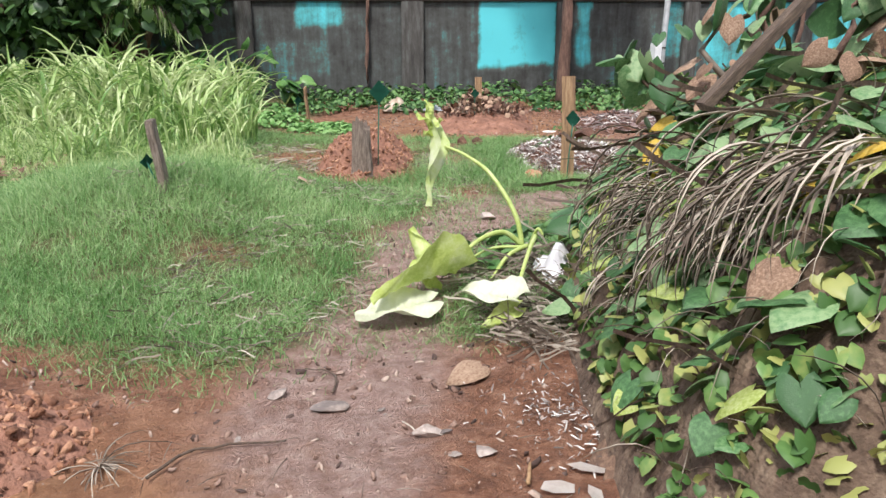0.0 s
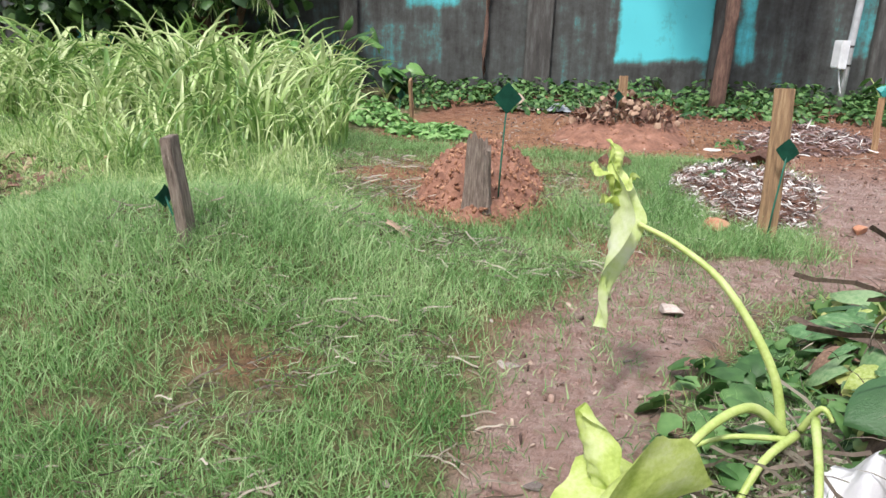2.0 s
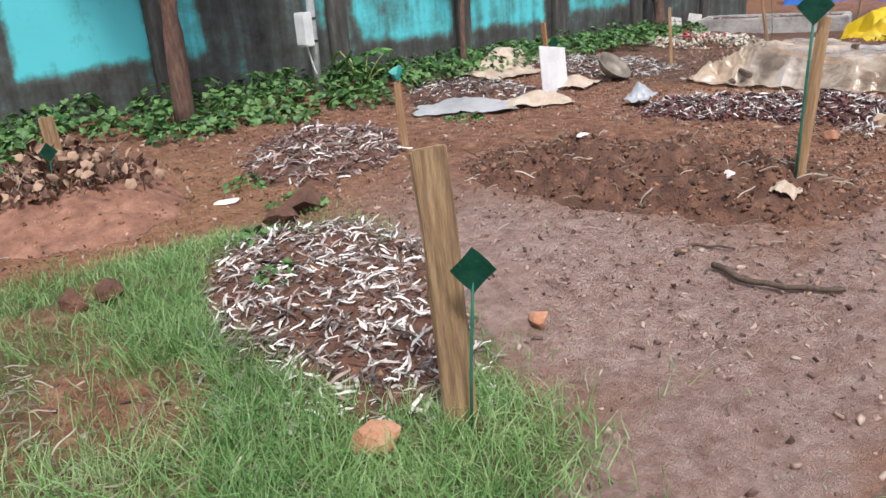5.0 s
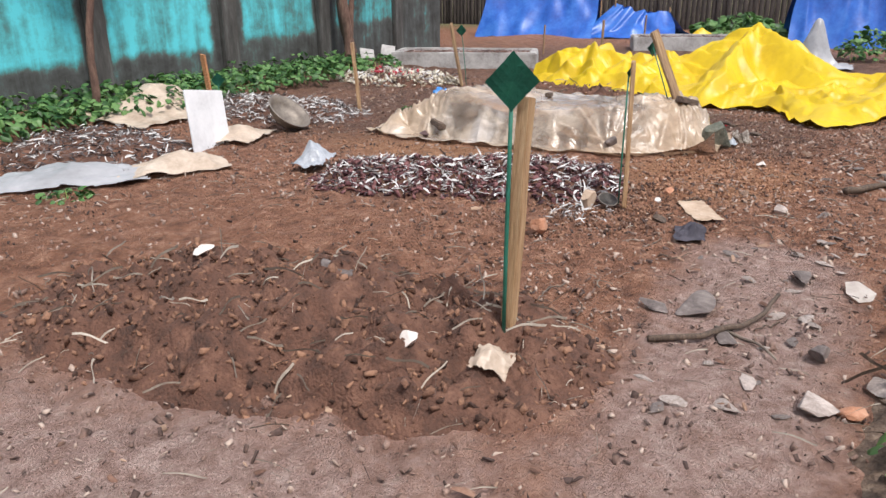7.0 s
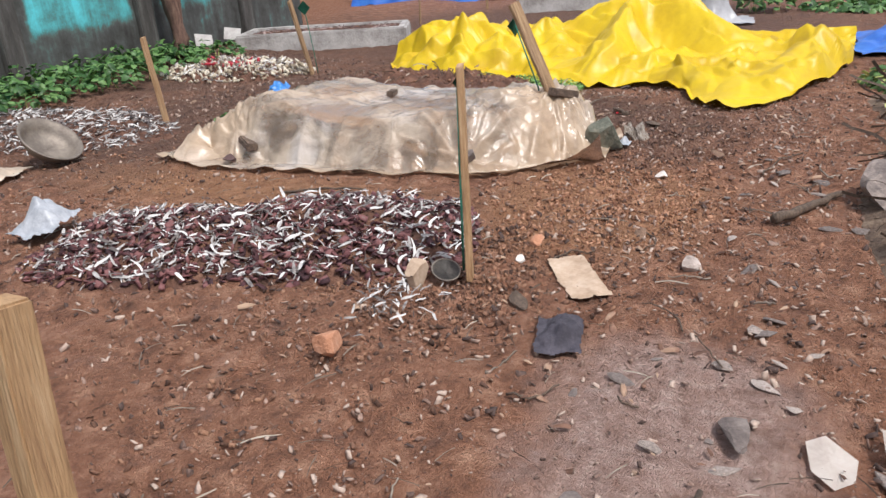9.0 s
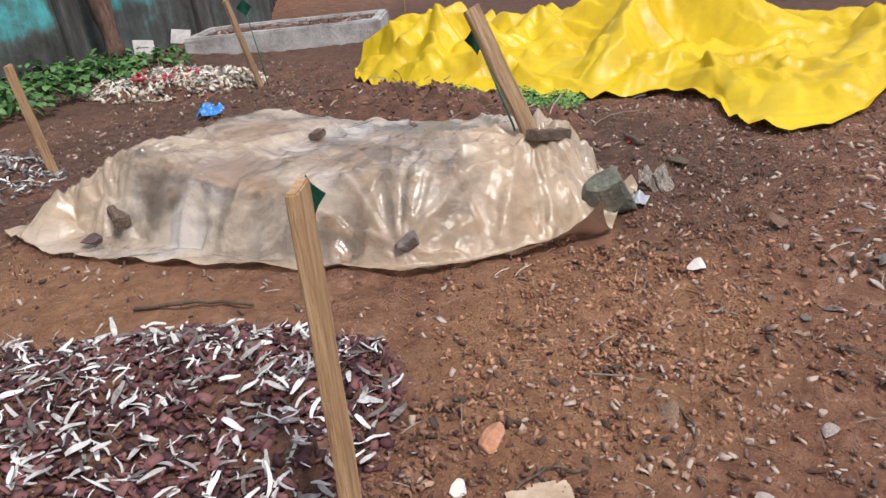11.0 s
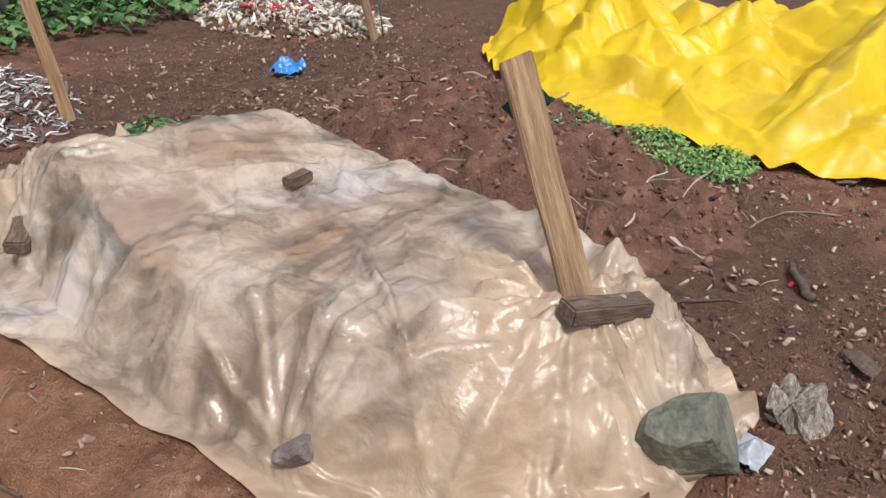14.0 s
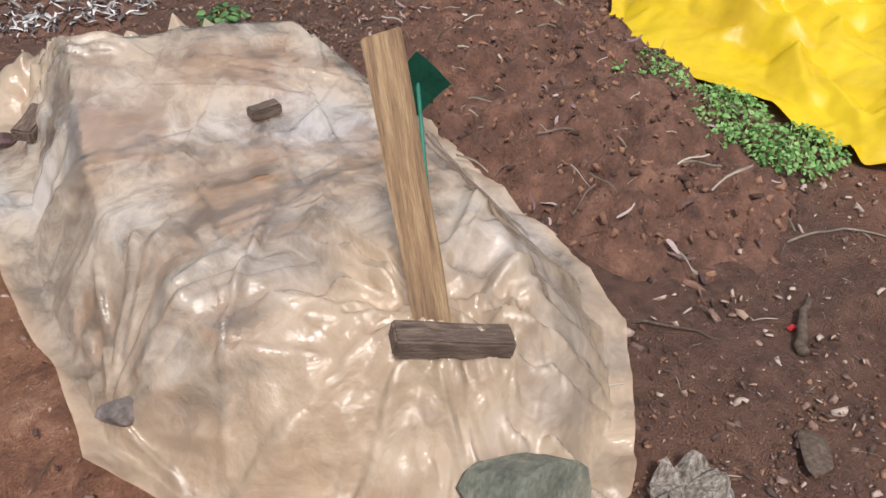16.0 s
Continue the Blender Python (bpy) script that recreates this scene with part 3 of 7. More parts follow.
def creased(x, y, size, turn, seed):
    """Flat-faced noise on a triangle lattice: straight creases, as in stiff film."""
    c, s = math.cos(turn), math.sin(turn)
    X, Y = (x * c + y * s) / size, (-x * s + y * c) / size
    X = X - Y * 0.5
    i, j = np.floor(X), np.floor(Y)
    a, b = X - i, Y - j

    def h(p, q):
        v = np.sin(p * 91.7 + q * 217.3 + seed * 13.1) * 15731.743
        return v - np.floor(v)
    low = h(i, j) + (h(i + 1, j) - h(i, j)) * a + (h(i, j + 1) - h(i, j)) * b
    high = h(i + 1, j + 1) + (h(i, j + 1) - h(i + 1, j + 1)) * (1 - a) + (h(i + 1, j) - h(i + 1, j + 1)) * (1 - b)
    return np.where(a + b < 1, low, high) - 0.5


def bump_at(x, y, cx, cy, rx, ry, turn=0.0):
    c, s = math.cos(radians(turn)), math.sin(radians(turn))
    u, v = ((x - cx) * c + (y - cy) * s) / rx, (-(x - cx) * s + (y - cy) * c) / ry
    return np.exp(-(u * u + v * v))


def ground_z(x, y):
    """The height of the earth."""
    x, y = np.asarray(x, float), np.asarray(y, float)
    near = np.exp(-((x - 4) ** 2 + (y - 8) ** 2) / 900)
    z = near * (0.07 * fbm(x, y, 0.6, 1) + 0.05 * fbm(x, y, 2.5, 2) + 0.025 * fbm(x, y, 9, 3))
    z += 0.33 * bump_at(x, y, -2.1, 6.35, 1.05, 1.0) + 0.08 * bump_at(x, y, -1.0, 6.9, 0.8, 0.8)
    z -= 0.06 * bump_at(x, y, -0.3, 3.9, 1.8, 1.2)
    z += 0.2 * bump_at(x, y, -4.5, 10.0, 3.0, 2.6)
    z -= 0.08 * bump_at(x, y, 2.4, 8.0, 0.8, 0.8)
    z += 0.10 * bump_at(x, y, 0.72, 5.05, 0.5, 0.55) + 0.16 * np.exp(-((y - 15.8 - 0.1 * (x - 2.2)) / 1.0) ** 2) * near
    return z


def zat(x, y):
    return float(ground_z(np.array([x]), np.array([y]))[0])


def step01(v, a, b):
    t = np.clip((v - a) / (b - a), 0, 1)
    return t * t * (3 - 2 * t)


def path_dist(x, y, line):
    """Distance to a broken line."""
    best = np.full(np.shape(x), 1e9)
    for (ax, ay), (bx, by) in zip(line, line[1:]):
        dx, dy = bx - ax, by - ay
        t = np.clip(((x - ax) * dx + (y - ay) * dy) / (dx * dx + dy * dy), 0, 1)
        best = np.minimum(best, np.hypot(x - ax - t * dx, y - ay - t * dy))
    return best


FOOTPATH = [(-0.3, 0.0), (-0.2, 3.4), (-0.05, 4.6), (0.2, 5.9), (0.75, 6.9), (1.6, 7.3), (3, 7.6), (4.5, 7.8), (6.2, 8.0)]


def grass_mask(x, y):
    """1 where short grass grows, 0 on bare earth."""
    g = step01(y, 3.75 + 0.25 * np.sin(x * 2.1), 4.5) * (1 - step01(x, 1.85, 2.55))
    g *= 1 - step01(y, 10.3, 11.0)
    g *= step01(x, -6.5, -5.5)
    w = 0.4 + 0.1 * np.sin(y * 2.3)
    d = path_dist(x, y, FOOTPATH)
    g *= 0.2 + 0.8 * step01(d, w * 0.45, w * 1.6)
    g *= 1 - 0.95 * step01(x - 1.25 - (y - 7) * 0.25, 0.0, 0.45)
    g *= 1 - bump_at(x, y, -0.62, 8.75, 0.65, 1.1) ** 0.5 * 0.98
    g *= 1 - step01(0.9 - np.hypot((x - 1.45) / 0.62, (y - 9.25) / 1.25), 0.0, 0.15)
    g *= 1 - 0.8 * bump_at(x, y, -1.5, 8.9, 0.45, 0.3) - 0.55 * bump_at(x, y, -1.2, 5.4, 0.5, 0.22)
    g *= 1 - 0.9 * bump_at(x, y, 0.35, 7.35, 0.35, 0.3) - 0.6 * bump_at(x, y, 0.4, 9.2, 0.18, 0.9)
    g *= 1 - 0.7 * step01(x, -0.05, 0.3) * step01(y, 6.7, 7.3) * (1 - step01(fbm(x, y, 1.5, 66), -0.2, -0.06))
    return np.clip(g, 0, 1)


WALL_SLOPE = 0.1


def wall_y(x):
    return 15.8 + WALL_SLOPE * (x - 2.2)


# ---- the large structure ----
def spaced(lo, hi, step, far_lo, far_hi):
    mid = np.arange(lo, hi + step / 2, step)
    out, d = [], step
    x = hi
    while x < far_hi:
        d *= 1.35
        x += d
        out.append(x)
    left, d, x = [], step, lo
    while x > far_lo:
        d *= 1.35
        x -= d
        left.append(x)
    return np.array(left[::-1] + list(mid) + out)


def build_ground():
    xs, ys = spaced(-7, 15, 0.055, -400, 400), spaced(0, 17, 0.055, -400, 400)
    X, Y = np.meshgrid(xs, ys)
    Z = ground_z(X, Y) + np.where((X > -7) & (X < 15) & (Y > 0) & (Y < 17), 0.03 * fbm(X, Y, 7, 5, 2) + 0.02 * fbm(X, Y, 15, 6, 1), 0)
    nx = len(xs)
    idx = np.arange(len(xs) * len(ys)).reshape(len(ys), nx)
    F = np.stack([idx[:-1, :-1], idx[:-1, 1:], idx[1:, 1:], idx[1:, :-1]], -1).reshape(-1, 4)
    me = raw_mesh("ground", np.stack([X, Y, Z], -1).reshape(-1, 3), F, "ground", True)
    x, y = X.ravel(), Y.ravel()
    g = grass_mask(x, y)
    far = step01(np.hypot(x - 4, y - 8), 22, 30)
    masks = {
        "grassy": np.maximum(g, np.maximum(far, step01(-x, 1.6, 2.4) * step01(y, 8, 9) * 0.9)),
        "pale": np.maximum(step01(0.62 - path_dist(x, y, FOOTPATH), 0, 0.4), bump_at(x, y, 2.7, 8.8, 1.0, 1.6) * 1.6),
        "red": np.maximum.reduce([bump_at(x, y, 0.4, 12.0, 2.4, 1.6) * 1.3, bump_at(x, y, 8.1, 8.85, 0.8, 0.6) * 1.7, bump_at(x, y, -1.2, 2.8, 0.9, 0.8),
                                  bump_at(x, y, 7.6, 11.5, 0.5, 2.0) * 0.9, bump_at(x, y, -1.3, 9.3, 0.5, 0.5)]),
        "dark": np.maximum.reduce([bump_at(x, y, 10.5, 12.0, 1.4, 2.6) * 1.1, bump_at(x, y, 9.9, 8.9, 1.2, 0.8) * 0.8, bump_at(x, y, 8.9, 13.1, 0.9, 0.8), bump_at(x, y, 12, 15.5, 3.5, 2.2), 1.4 * bump_at(x, y, 9.9, 13.2, 2.6, 1.3), 1.3 * bump_at(x, y, 10.3, 10.4, 1.0, 2.0), 1.3 * bump_at(x, y, 16.5, 12.0, 5.0, 5.0)]),
    }
    for name, v in masks.items():
        at = me.attributes.new(name, "FLOAT", "POINT")
        at.data.foreach_set("value", np.asarray(v, dtype=np.float32))
    tagged(new("ground", me), "trodden red-brown earth with pale footpath and bare patches", "ground", kind="structure")


build_ground()


def build_wall():
    x0, x1, h, thick = -14.0, 16.0, 1.92, 0.2
    nx, nz = 600, 48
    xs, zs = np.linspace(x0, x1, nx), np.linspace(-0.2, h, nz)
    X, Z = np.meshgrid(xs, zs)
    Y = wall_y(X) + 0.012 * fbm(X, Z, 3, 9)
    V = np.stack([X, Y, Z], -1).reshape(-1, 3)
    idx = np.arange(nx * nz).reshape(nz, nx)
    F = np.stack([idx[:-1, :-1], idx[:-1, 1:], idx[1:, 1:], idx[1:, :-1]], -1).reshape(-1, 4)
    back = V.copy()
    back[:, 1] = wall_y(back[:, 0]) + thick
    n = len(V)
    rim = []
    for a, b in ((idx[-1, :-1], idx[-1, 1:]), (idx[:-1, 0], idx[1:, 0]), (idx[1:, -1], idx[:-1, -1])):
        rim.append(np.stack([a, b, b + n, a + n], -1))
    me = raw_mesh("wall", np.vstack([V, back]), np.vstack([F, F[:, ::-1] + n, *rim]), "wall", False)
    x, z = np.concatenate([X.ravel()] * 2), np.concatenate([Z.ravel()] * 2)
    jag = 0.12 * fbm(x, z, 2.5, 21) + 0.05 * fbm(x, z, 11, 22)

    def patch(a, b, lo, hi, soft=0.06):
        return step01(x + jag - a, -soft, soft) * step01(b - x + jag, -soft, soft) * step01(z + jag * 1.4 - lo, -0.1, 0.1) * step01(hi - z, -0.05, 0.05)
    clean = np.zeros_like(x)
    for a, b, lo, hi, k in ((0.82, 2.3, 0.72, 3, 0.75), (-8.15, -7.55, 0.62, 3, 0.75), (-2.6, -1.75, 1.5, 3, 0.45), (5.3, 7.1, 0.62, 3, 0.55), (7.5, 9.2, 0.62, 3, 0.5),
                            (9.9, 11.6, 0.7, 3, 0.4), (2.72, 2.98, 0.75, 3, 0.45), (12.2, 14.2, 0.8, 3, 0.3), (-3.3, -2.0, 0.55, 1.2, 0.16), (4.5, 4.8, 0.9, 3, 0.3), (-5.6, -4.9, 1.1, 3, 0.2)):
        clean = np.maximum(clean, k * patch(a, b, lo, hi))
    clean -= 0.25 * bump_at(x, z, 8.4, 1.55, 0.25, 0.16) + 0.2 * bump_at(x, z, 6.0, 1.1, 0.35, 0.3)
    at = me.attributes.new("clean", "FLOAT", "POINT")
    at.data.foreach_set("value", clean.astype(np.float32))
    wall = tagged(new("wall_north", me), "turquoise compound wall blackened by damp streaks", "wall", kind="structure")
    # coping and pilasters
    c = slab(x1 - x0, 0.34, 0.14, 0.015)
    cop = part("coping", c, "dark_fence", wall, "dark weathered coping")
    cop.matrix_world = Matrix.Translation(((x0 + x1) / 2, wall_y((x0 + x1) / 2) + 0.1, h)) @ pose(0, 0, 0, 0, 0, math.degrees(math.atan(WALL_SLOPE)))
    for i, (px, w) in enumerate(((-3.55, 0.3), (-0.45, 0.42), (2.45, 0.3), (4.95, 0.3), (7.3, 0.26), (9.55, 0.3), (11.8, 0.3), (14.2, 0.3), (-6.6, 0.35), (-9.6, 0.35))):
        p = part("pilaster", slab(w, 0.1, h - 0.004, 0.012, i, 0.008, 3), "pil", wall)
        p.matrix_world = Matrix.Translation((px, wall_y(px) - 0.045, 0)) @ pose(0, 0, 0, 0, 0, math.degrees(math.atan(WALL_SLOPE)))


build_wall()


# ---- grave mounds and flower beds ----
def mound(name, label, cx, cy, hw, hl, h, turn, material, seed, power=2.4, rough=0.05, category="grave mound"):
    """An earth mound: a round-topped heap whose rim dips under the ground."""
    nu, nv = 60, 84
    u, v = np.meshgrid(np.linspace(-1.12, 1.12, nu), np.linspace(-1.12, 1.12, nv))
    r = (np.abs(u) ** power + np.abs(v) ** power) ** (1 / power) + 0.16 * fbm(u, v, 2.2, seed)
    prof = np.clip(1 - r ** 2.2, -0.25, 1)
    c, s = math.cos(radians(turn)), math.sin(radians(turn))
    x, y = u * hw, v * hl
    X, Y = cx + x * c - y * s, cy + x * s + y * c
    Z = ground_z(X, Y) + h * prof + np.clip(prof, 0, 0.3) * rough * 9 * fbm(X, Y, 6, seed + 1) + np.clip(prof, 0, .4) * rough * 4 * fbm(X, Y, 19, seed + 2) - 0.012
    idx = np.arange(nu * nv).reshape(nv, nu)
    F = np.stack([idx[:-1, :-1], idx[:-1, 1:], idx[1:, 1:], idx[1:, :-1]], -1).reshape(-1, 4)
    keep = prof.ravel()[F].max(1) > -0.24
    V = np.stack([X - cx, Y - cy, Z], -1).reshape(-1, 3)
    root = thing(name, label, category, (cx, cy, 0))
    part("soil", raw_mesh("soil", V, F[keep], material, True), None, root)

    def top(n, inner=0.95, edge=0.0):
        """n random places on the heap, in its own space."""
        a = rng.uniform(-1, 1, (n * 3, 2))
        rr = (np.abs(a[:, 0]) ** power + np.abs(a[:, 1]) ** power) ** (1 / power)
        a = a[(rr < inner) & (rr >= edge)][:n]
        i = np.clip(((a[:, 0] + 1.12) / 2.24 * (nu - 1)).round().astype(int), 0, nu - 1)
        j = np.clip(((a[:, 1] + 1.12) / 2.24 * (nv - 1)).round().astype(int), 0, nv - 1)
        return V.reshape(nv, nu, 3)[j, i] + rng.normal(0, 0.012, (len(a), 3)) * (1, 1, 0)
    return root, top


def rnd_rots(n, tilt=0.5):
    return turns(rng.normal(0, tilt, n), rng.normal(0, tilt, n), rng.uniform(0, 6.283, n))


STRIPS = [strip_template(b, w) for b, w in ((0.08, 0.17), (-0.16, 0.13), (0.03, 0.2), (0.26, 0.12))]
ico = lump(3, 1, 1, 0.75, 0.5, 1, 0.0, 0)
CLOD_V = [tuple(v.co) for v in ico.verts]
CLOD_F = [tuple(v.index for v in f.verts) for f in ico.faces]
CLOD_V = [(x * k, y * k * 0.8, z * k * 0.7) for (x, y, z), k in zip(CLOD_V, (0.6, 1.3, 0.75, 1.15, 0.9, 0.55, 1.35, 0.7, 1.2, 0.65, 1.1, 0.8))]
ico.free()


def add_clods(root, top, n, material, lo=0.012, hi=0.05, name="clod_litter"):
    p = top(n, 1.02)
    sz = lo + (hi - lo) * rng.random(len(p)) ** 3
    tagged(part(name, scatter(name, CLOD_V, CLOD_F, p, rnd_rots(len(p), 1), sz, material, False), None, root), kind="stuff")


def add_strips(root, top, n, material, lo, hi, single=0, name="petal_litter", inner=0.95, lift=0.012, wide=1.0):
    """Dry strips: some as pieces of their own, the rest joined."""
    p = top(n, inner)
    p[:, 2] += lift + rng.random(len(p)) * 0.02
    rots, sz = rnd_rots(len(p), 0.35), rng.uniform(lo, hi, len(p))
    sz3 = np.stack([sz, sz * wide, sz], -1)
    k = len(p) // 4
    for i, (tv, tf) in enumerate(STRIPS):
        s = slice(single + i * k if i == 0 else i * k, (i + 1) * k)
        if p[s].shape[0]:
            tagged(part(name, scatter(name, tv, tf, p[s], rots[s], sz3[s], material), None, root), kind="stuff")
    if single:
        shared = [raw_mesh("strip", tv, tf, material, True) for tv, tf in STRIPS]
        for i in range(min(single, k)):
            o = part("strip", shared[i % 4], None, root)
            o.matrix_local = Matrix.Translation(p[i]) @ Matrix(rots[i].tolist()).to_4x4() @ Matrix.Diagonal((*sz3[i], 1))


# reddish mound with the weathered stump
root, top = mound("grave_mound", "low heap of red clods behind a wooden stump", -0.62, 8.85, 0.5, 1.2, 0.27, 3, "soil_red", 31, rough=0.09)
add_clods(root, top, 2600, "clod_red", 0.01, 0.045)
# bed of dried white strips behind the wide plank
root, top = mound("grave_mound", "low earth bed strewn with dried white petal strips", 1.5, 9.3, 0.62, 1.22, 0.08, -18, "soil_dark", 32)
add_clods(root, top, 500, "clod", 0.01, 0.04)
add_strips(root, top, 2600, "shred", 0.02, 0.1, 150, wide=1.0, inner=1.08)
add_strips(root, top, 500, "petal_purple", 0.04, 0.1)
# red mound with the dry bush
root, top = mound("grave_mound", "smooth red earth mound with a withered bush", 0.75, 12.25, 0.8, 1.25, 0.24, -12, "soil_red", 33, rough=0.03)
add_clods(root, top, 350, "clod_red", 0.012, 0.04)
# purple-brown bed
root, top = mound("grave_mound", "flat grave covered with purple-brown dry petals", 2.95, 12.45, 0.72, 1.2, 0.12, -32, "soil_dark", 34)
add_strips(root, top, 1300, "petal_purple", 0.05, 0.13, 0)
add_strips(root, top, 140, "shred", 0.12, 0.26, 60, wide=0.6)
# long dark mound with the tall flag
root, top = mound("grave_mound", "long mound of dark freshly dug soil", 4.1, 9.65, 0.72, 1.5, 0.24, 14, "soil_dark", 35, rough=0.09)
add_strips(root, top, 260, "straw", 0.04, 0.22, wide=0.06)
add_clods(root, top, 3200, "clod", 0.01, 0.045)
# dark red petal bed
root, top = mound("grave_mound", "grave bed of dark red petals and white strips", 6.82, 10.45, 0.62, 1.3, 0.14, 22, "soil_dark", 36, 3.2)
p = top(3000, 0.97)
tagged(part("petal_bed", scatter("petal_bed", CLOD_V, CLOD_F, p + (0, 0, 0.012), rnd_rots(len(p), 0.6), np.stack([(q := rng.uniform(0.02, 0.05, len(p))), q, q * 0.5], -1), "petal_red", False), None, root, "dark red petals"), kind="stuff")
add_strips(root, top, 2100, "shred_white", 0.02, 0.1, 150, wide=1.15, lift=0.015)
add_clods(root, top, 1200, "clod", 0.008, 0.03)
# soil behind the covered grave
root, top = mound("grave_mound", "dark soil mound with a small green weed", 10.6, 11.2, 0.75, 1.6, 0.24, -8, "soil_dark", 37, rough=0.09)
add_strips(root, top, 160, "straw", 0.04, 0.2, wide=0.07)
add_strips(root, top, 60, "petal_purple", 0.04, 0.09, wide=1.5)
add_clods(root, top, 1800, "clod", 0.01, 0.042)
# cream and crimson flowers
root, top = mound("grave_mound", "grave heaped with cream flowers and crimson petals", 11.55, 14.85, 0.65, 1.05, 0.16, 20, "soil_dark", 38)
p = top(700, 0.98)
tagged(part("flower_bed", scatter("flower_bed", CLOD_V, CLOD_F, p + (0, 0, 0.015), rnd_rots(len(p), 1), rng.uniform(0.03, 0.065, len(p)), "petal_cream", True), None, root), kind="stuff")
add_strips(root, top, 700, "shred_white", 0.06, 0.14)
p = top(110, 0.4)
tagged(part("crimson_petals", scatter("crimson_petals", CLOD_V, CLOD_F, p + (-0.1, -0.05, 0.03), rnd_rots(len(p), 1), rng.uniform(0.03, 0.06, len(p)), "crimson", True), None, root, "crimson petals"), kind="stuff")
# white strips round the pan
root, top = mound("grave_mound", "grave bed covered in white and black strips", 8.35, 14.35, 0.8, 1.35, 0.12, 8, "soil_dark", 39)
add_strips(root, top, 1700, "shred_white", 0.05, 0.11, 60, wide=1.2)
add_strips(root, top, 900, "petal_black", 0.04, 0.09)
# bed beside the white board
root, top = mound("grave_mound", "grave bed with black and white strips under plastic", 5.75, 14.0, 0.85, 1.2, 0.12, -20, "soil_dark", 40)
add_strips(root, top, 900, "petal_black", 0.05, 0.1)
add_strips(root, top, 700, "shred_white", 0.05, 0.1)


# ---- the covered grave ----
POST_F = (9.12, 9.54)


def smooth_min(a, b, k=0.022):
    h = np.clip(0.5 + 0.5 * (b - a) / k, 0, 1)
    return b + (a - b) * h - k * h * (1 - h)


def sheet_reach(x, y):
    """Distances in from the sheet's west, east, south and north edges."""
    west = x - np.interp(y, (9.0, 9.3, 9.57, 9.8, 10.15, 10.85, 11.4, 12.0, 12.6), (8.9, 8.6, 8.38, 8.2, 8.16, 8.0, 7.9, 7.86, 8.0))
    east = np.interp(y, (9.0, 9.3, 9.6, 10.0, 11.3, 12.0, 12.6), (9.42, 9.66, 9.86, 9.9, 9.86, 9.7, 9.0)) - x
    south = y - np.interp(x, (8.2, 8.6, 9.1, 9.35, 9.65, 9.9), (9.72, 9.34, 9.09, 9.07, 9.28, 9.6))
    north = np.interp(x, (7.8, 8.2, 8.6, 9.2, 9.8), (12.48, 12.5, 12.4, 12.3, 12.1)) - y
    return west, east, south, north


def sheet_height(x, y):
    """Height over the ground of the covered heap: a flat top with steep plane sides."""
    west, east, south, north = sheet_reach(x, y)
    top = np.interp(y, (9.0, 9.5, 9.75, 10.05, 10.4, 10.9, 11.2, 11.6, 11.8, 12.6), (0.36, 0.37, 0.385, 0.37, 0.34, 0.33, 0.37, 0.43, 0.42, 0.3))
    top = top + 0.012 * np.clip(1 - np.abs(x - 9.0) / 0.5, 0, 1)
    h = smooth_min(top, 1.2 * (west - np.interp(y, (10.5, 11.5), (0.07, 0.25))) * np.interp(y, (9.5, 10.3, 11.6), (1.05, 1.0, 1.25)))
    h = smooth_min(h, 1.15 * (east - 0.06))
    h = smooth_min(h, 1.25 * (south - 0.03), 0.05)
    h = smooth_min(h, 0.72 * (north - 0.05), 0.06)
    h = np.maximum(h, 0.19 * bump_at(x, y, 8.17, 12.2, 0.17, 0.14) + 0.1 * bump_at(x, y, 8.42, 12.0, 0.12, 0.2))
    r = np.hypot(x - POST_F[0], y - POST_F[1])
    return np.maximum(h + 0.05 * np.exp(-r / 0.09), 0)


def tri(v):
    """A wave of straight flanks between -1 and 1."""
    return np.abs((v % 1.0) - 0.5) * 4 - 1


def fold_line(x, y, ax, ay, bx, by, height, width, lean=0.3):
    """A straight fold between two places: sharp crest, one flank steeper."""
    dx, dy = bx - ax, by - ay
    L = math.hypot(dx, dy)
    t = ((x - ax) * dx + (y - ay) * dy) / (L * L)
    d = ((x - ax) * -dy + (y - ay) * dx) / L
    d = np.where(d > 0, d / (width * (1 + lean)), -d / (width * (1 - lean)))
    ends = np.clip(np.minimum(t, 1 - t) * 5 + 0.15, 0, 1)
    return height * np.clip(1 - d, 0, 1) * ends * ((t > -0.03) & (t < 1.03))


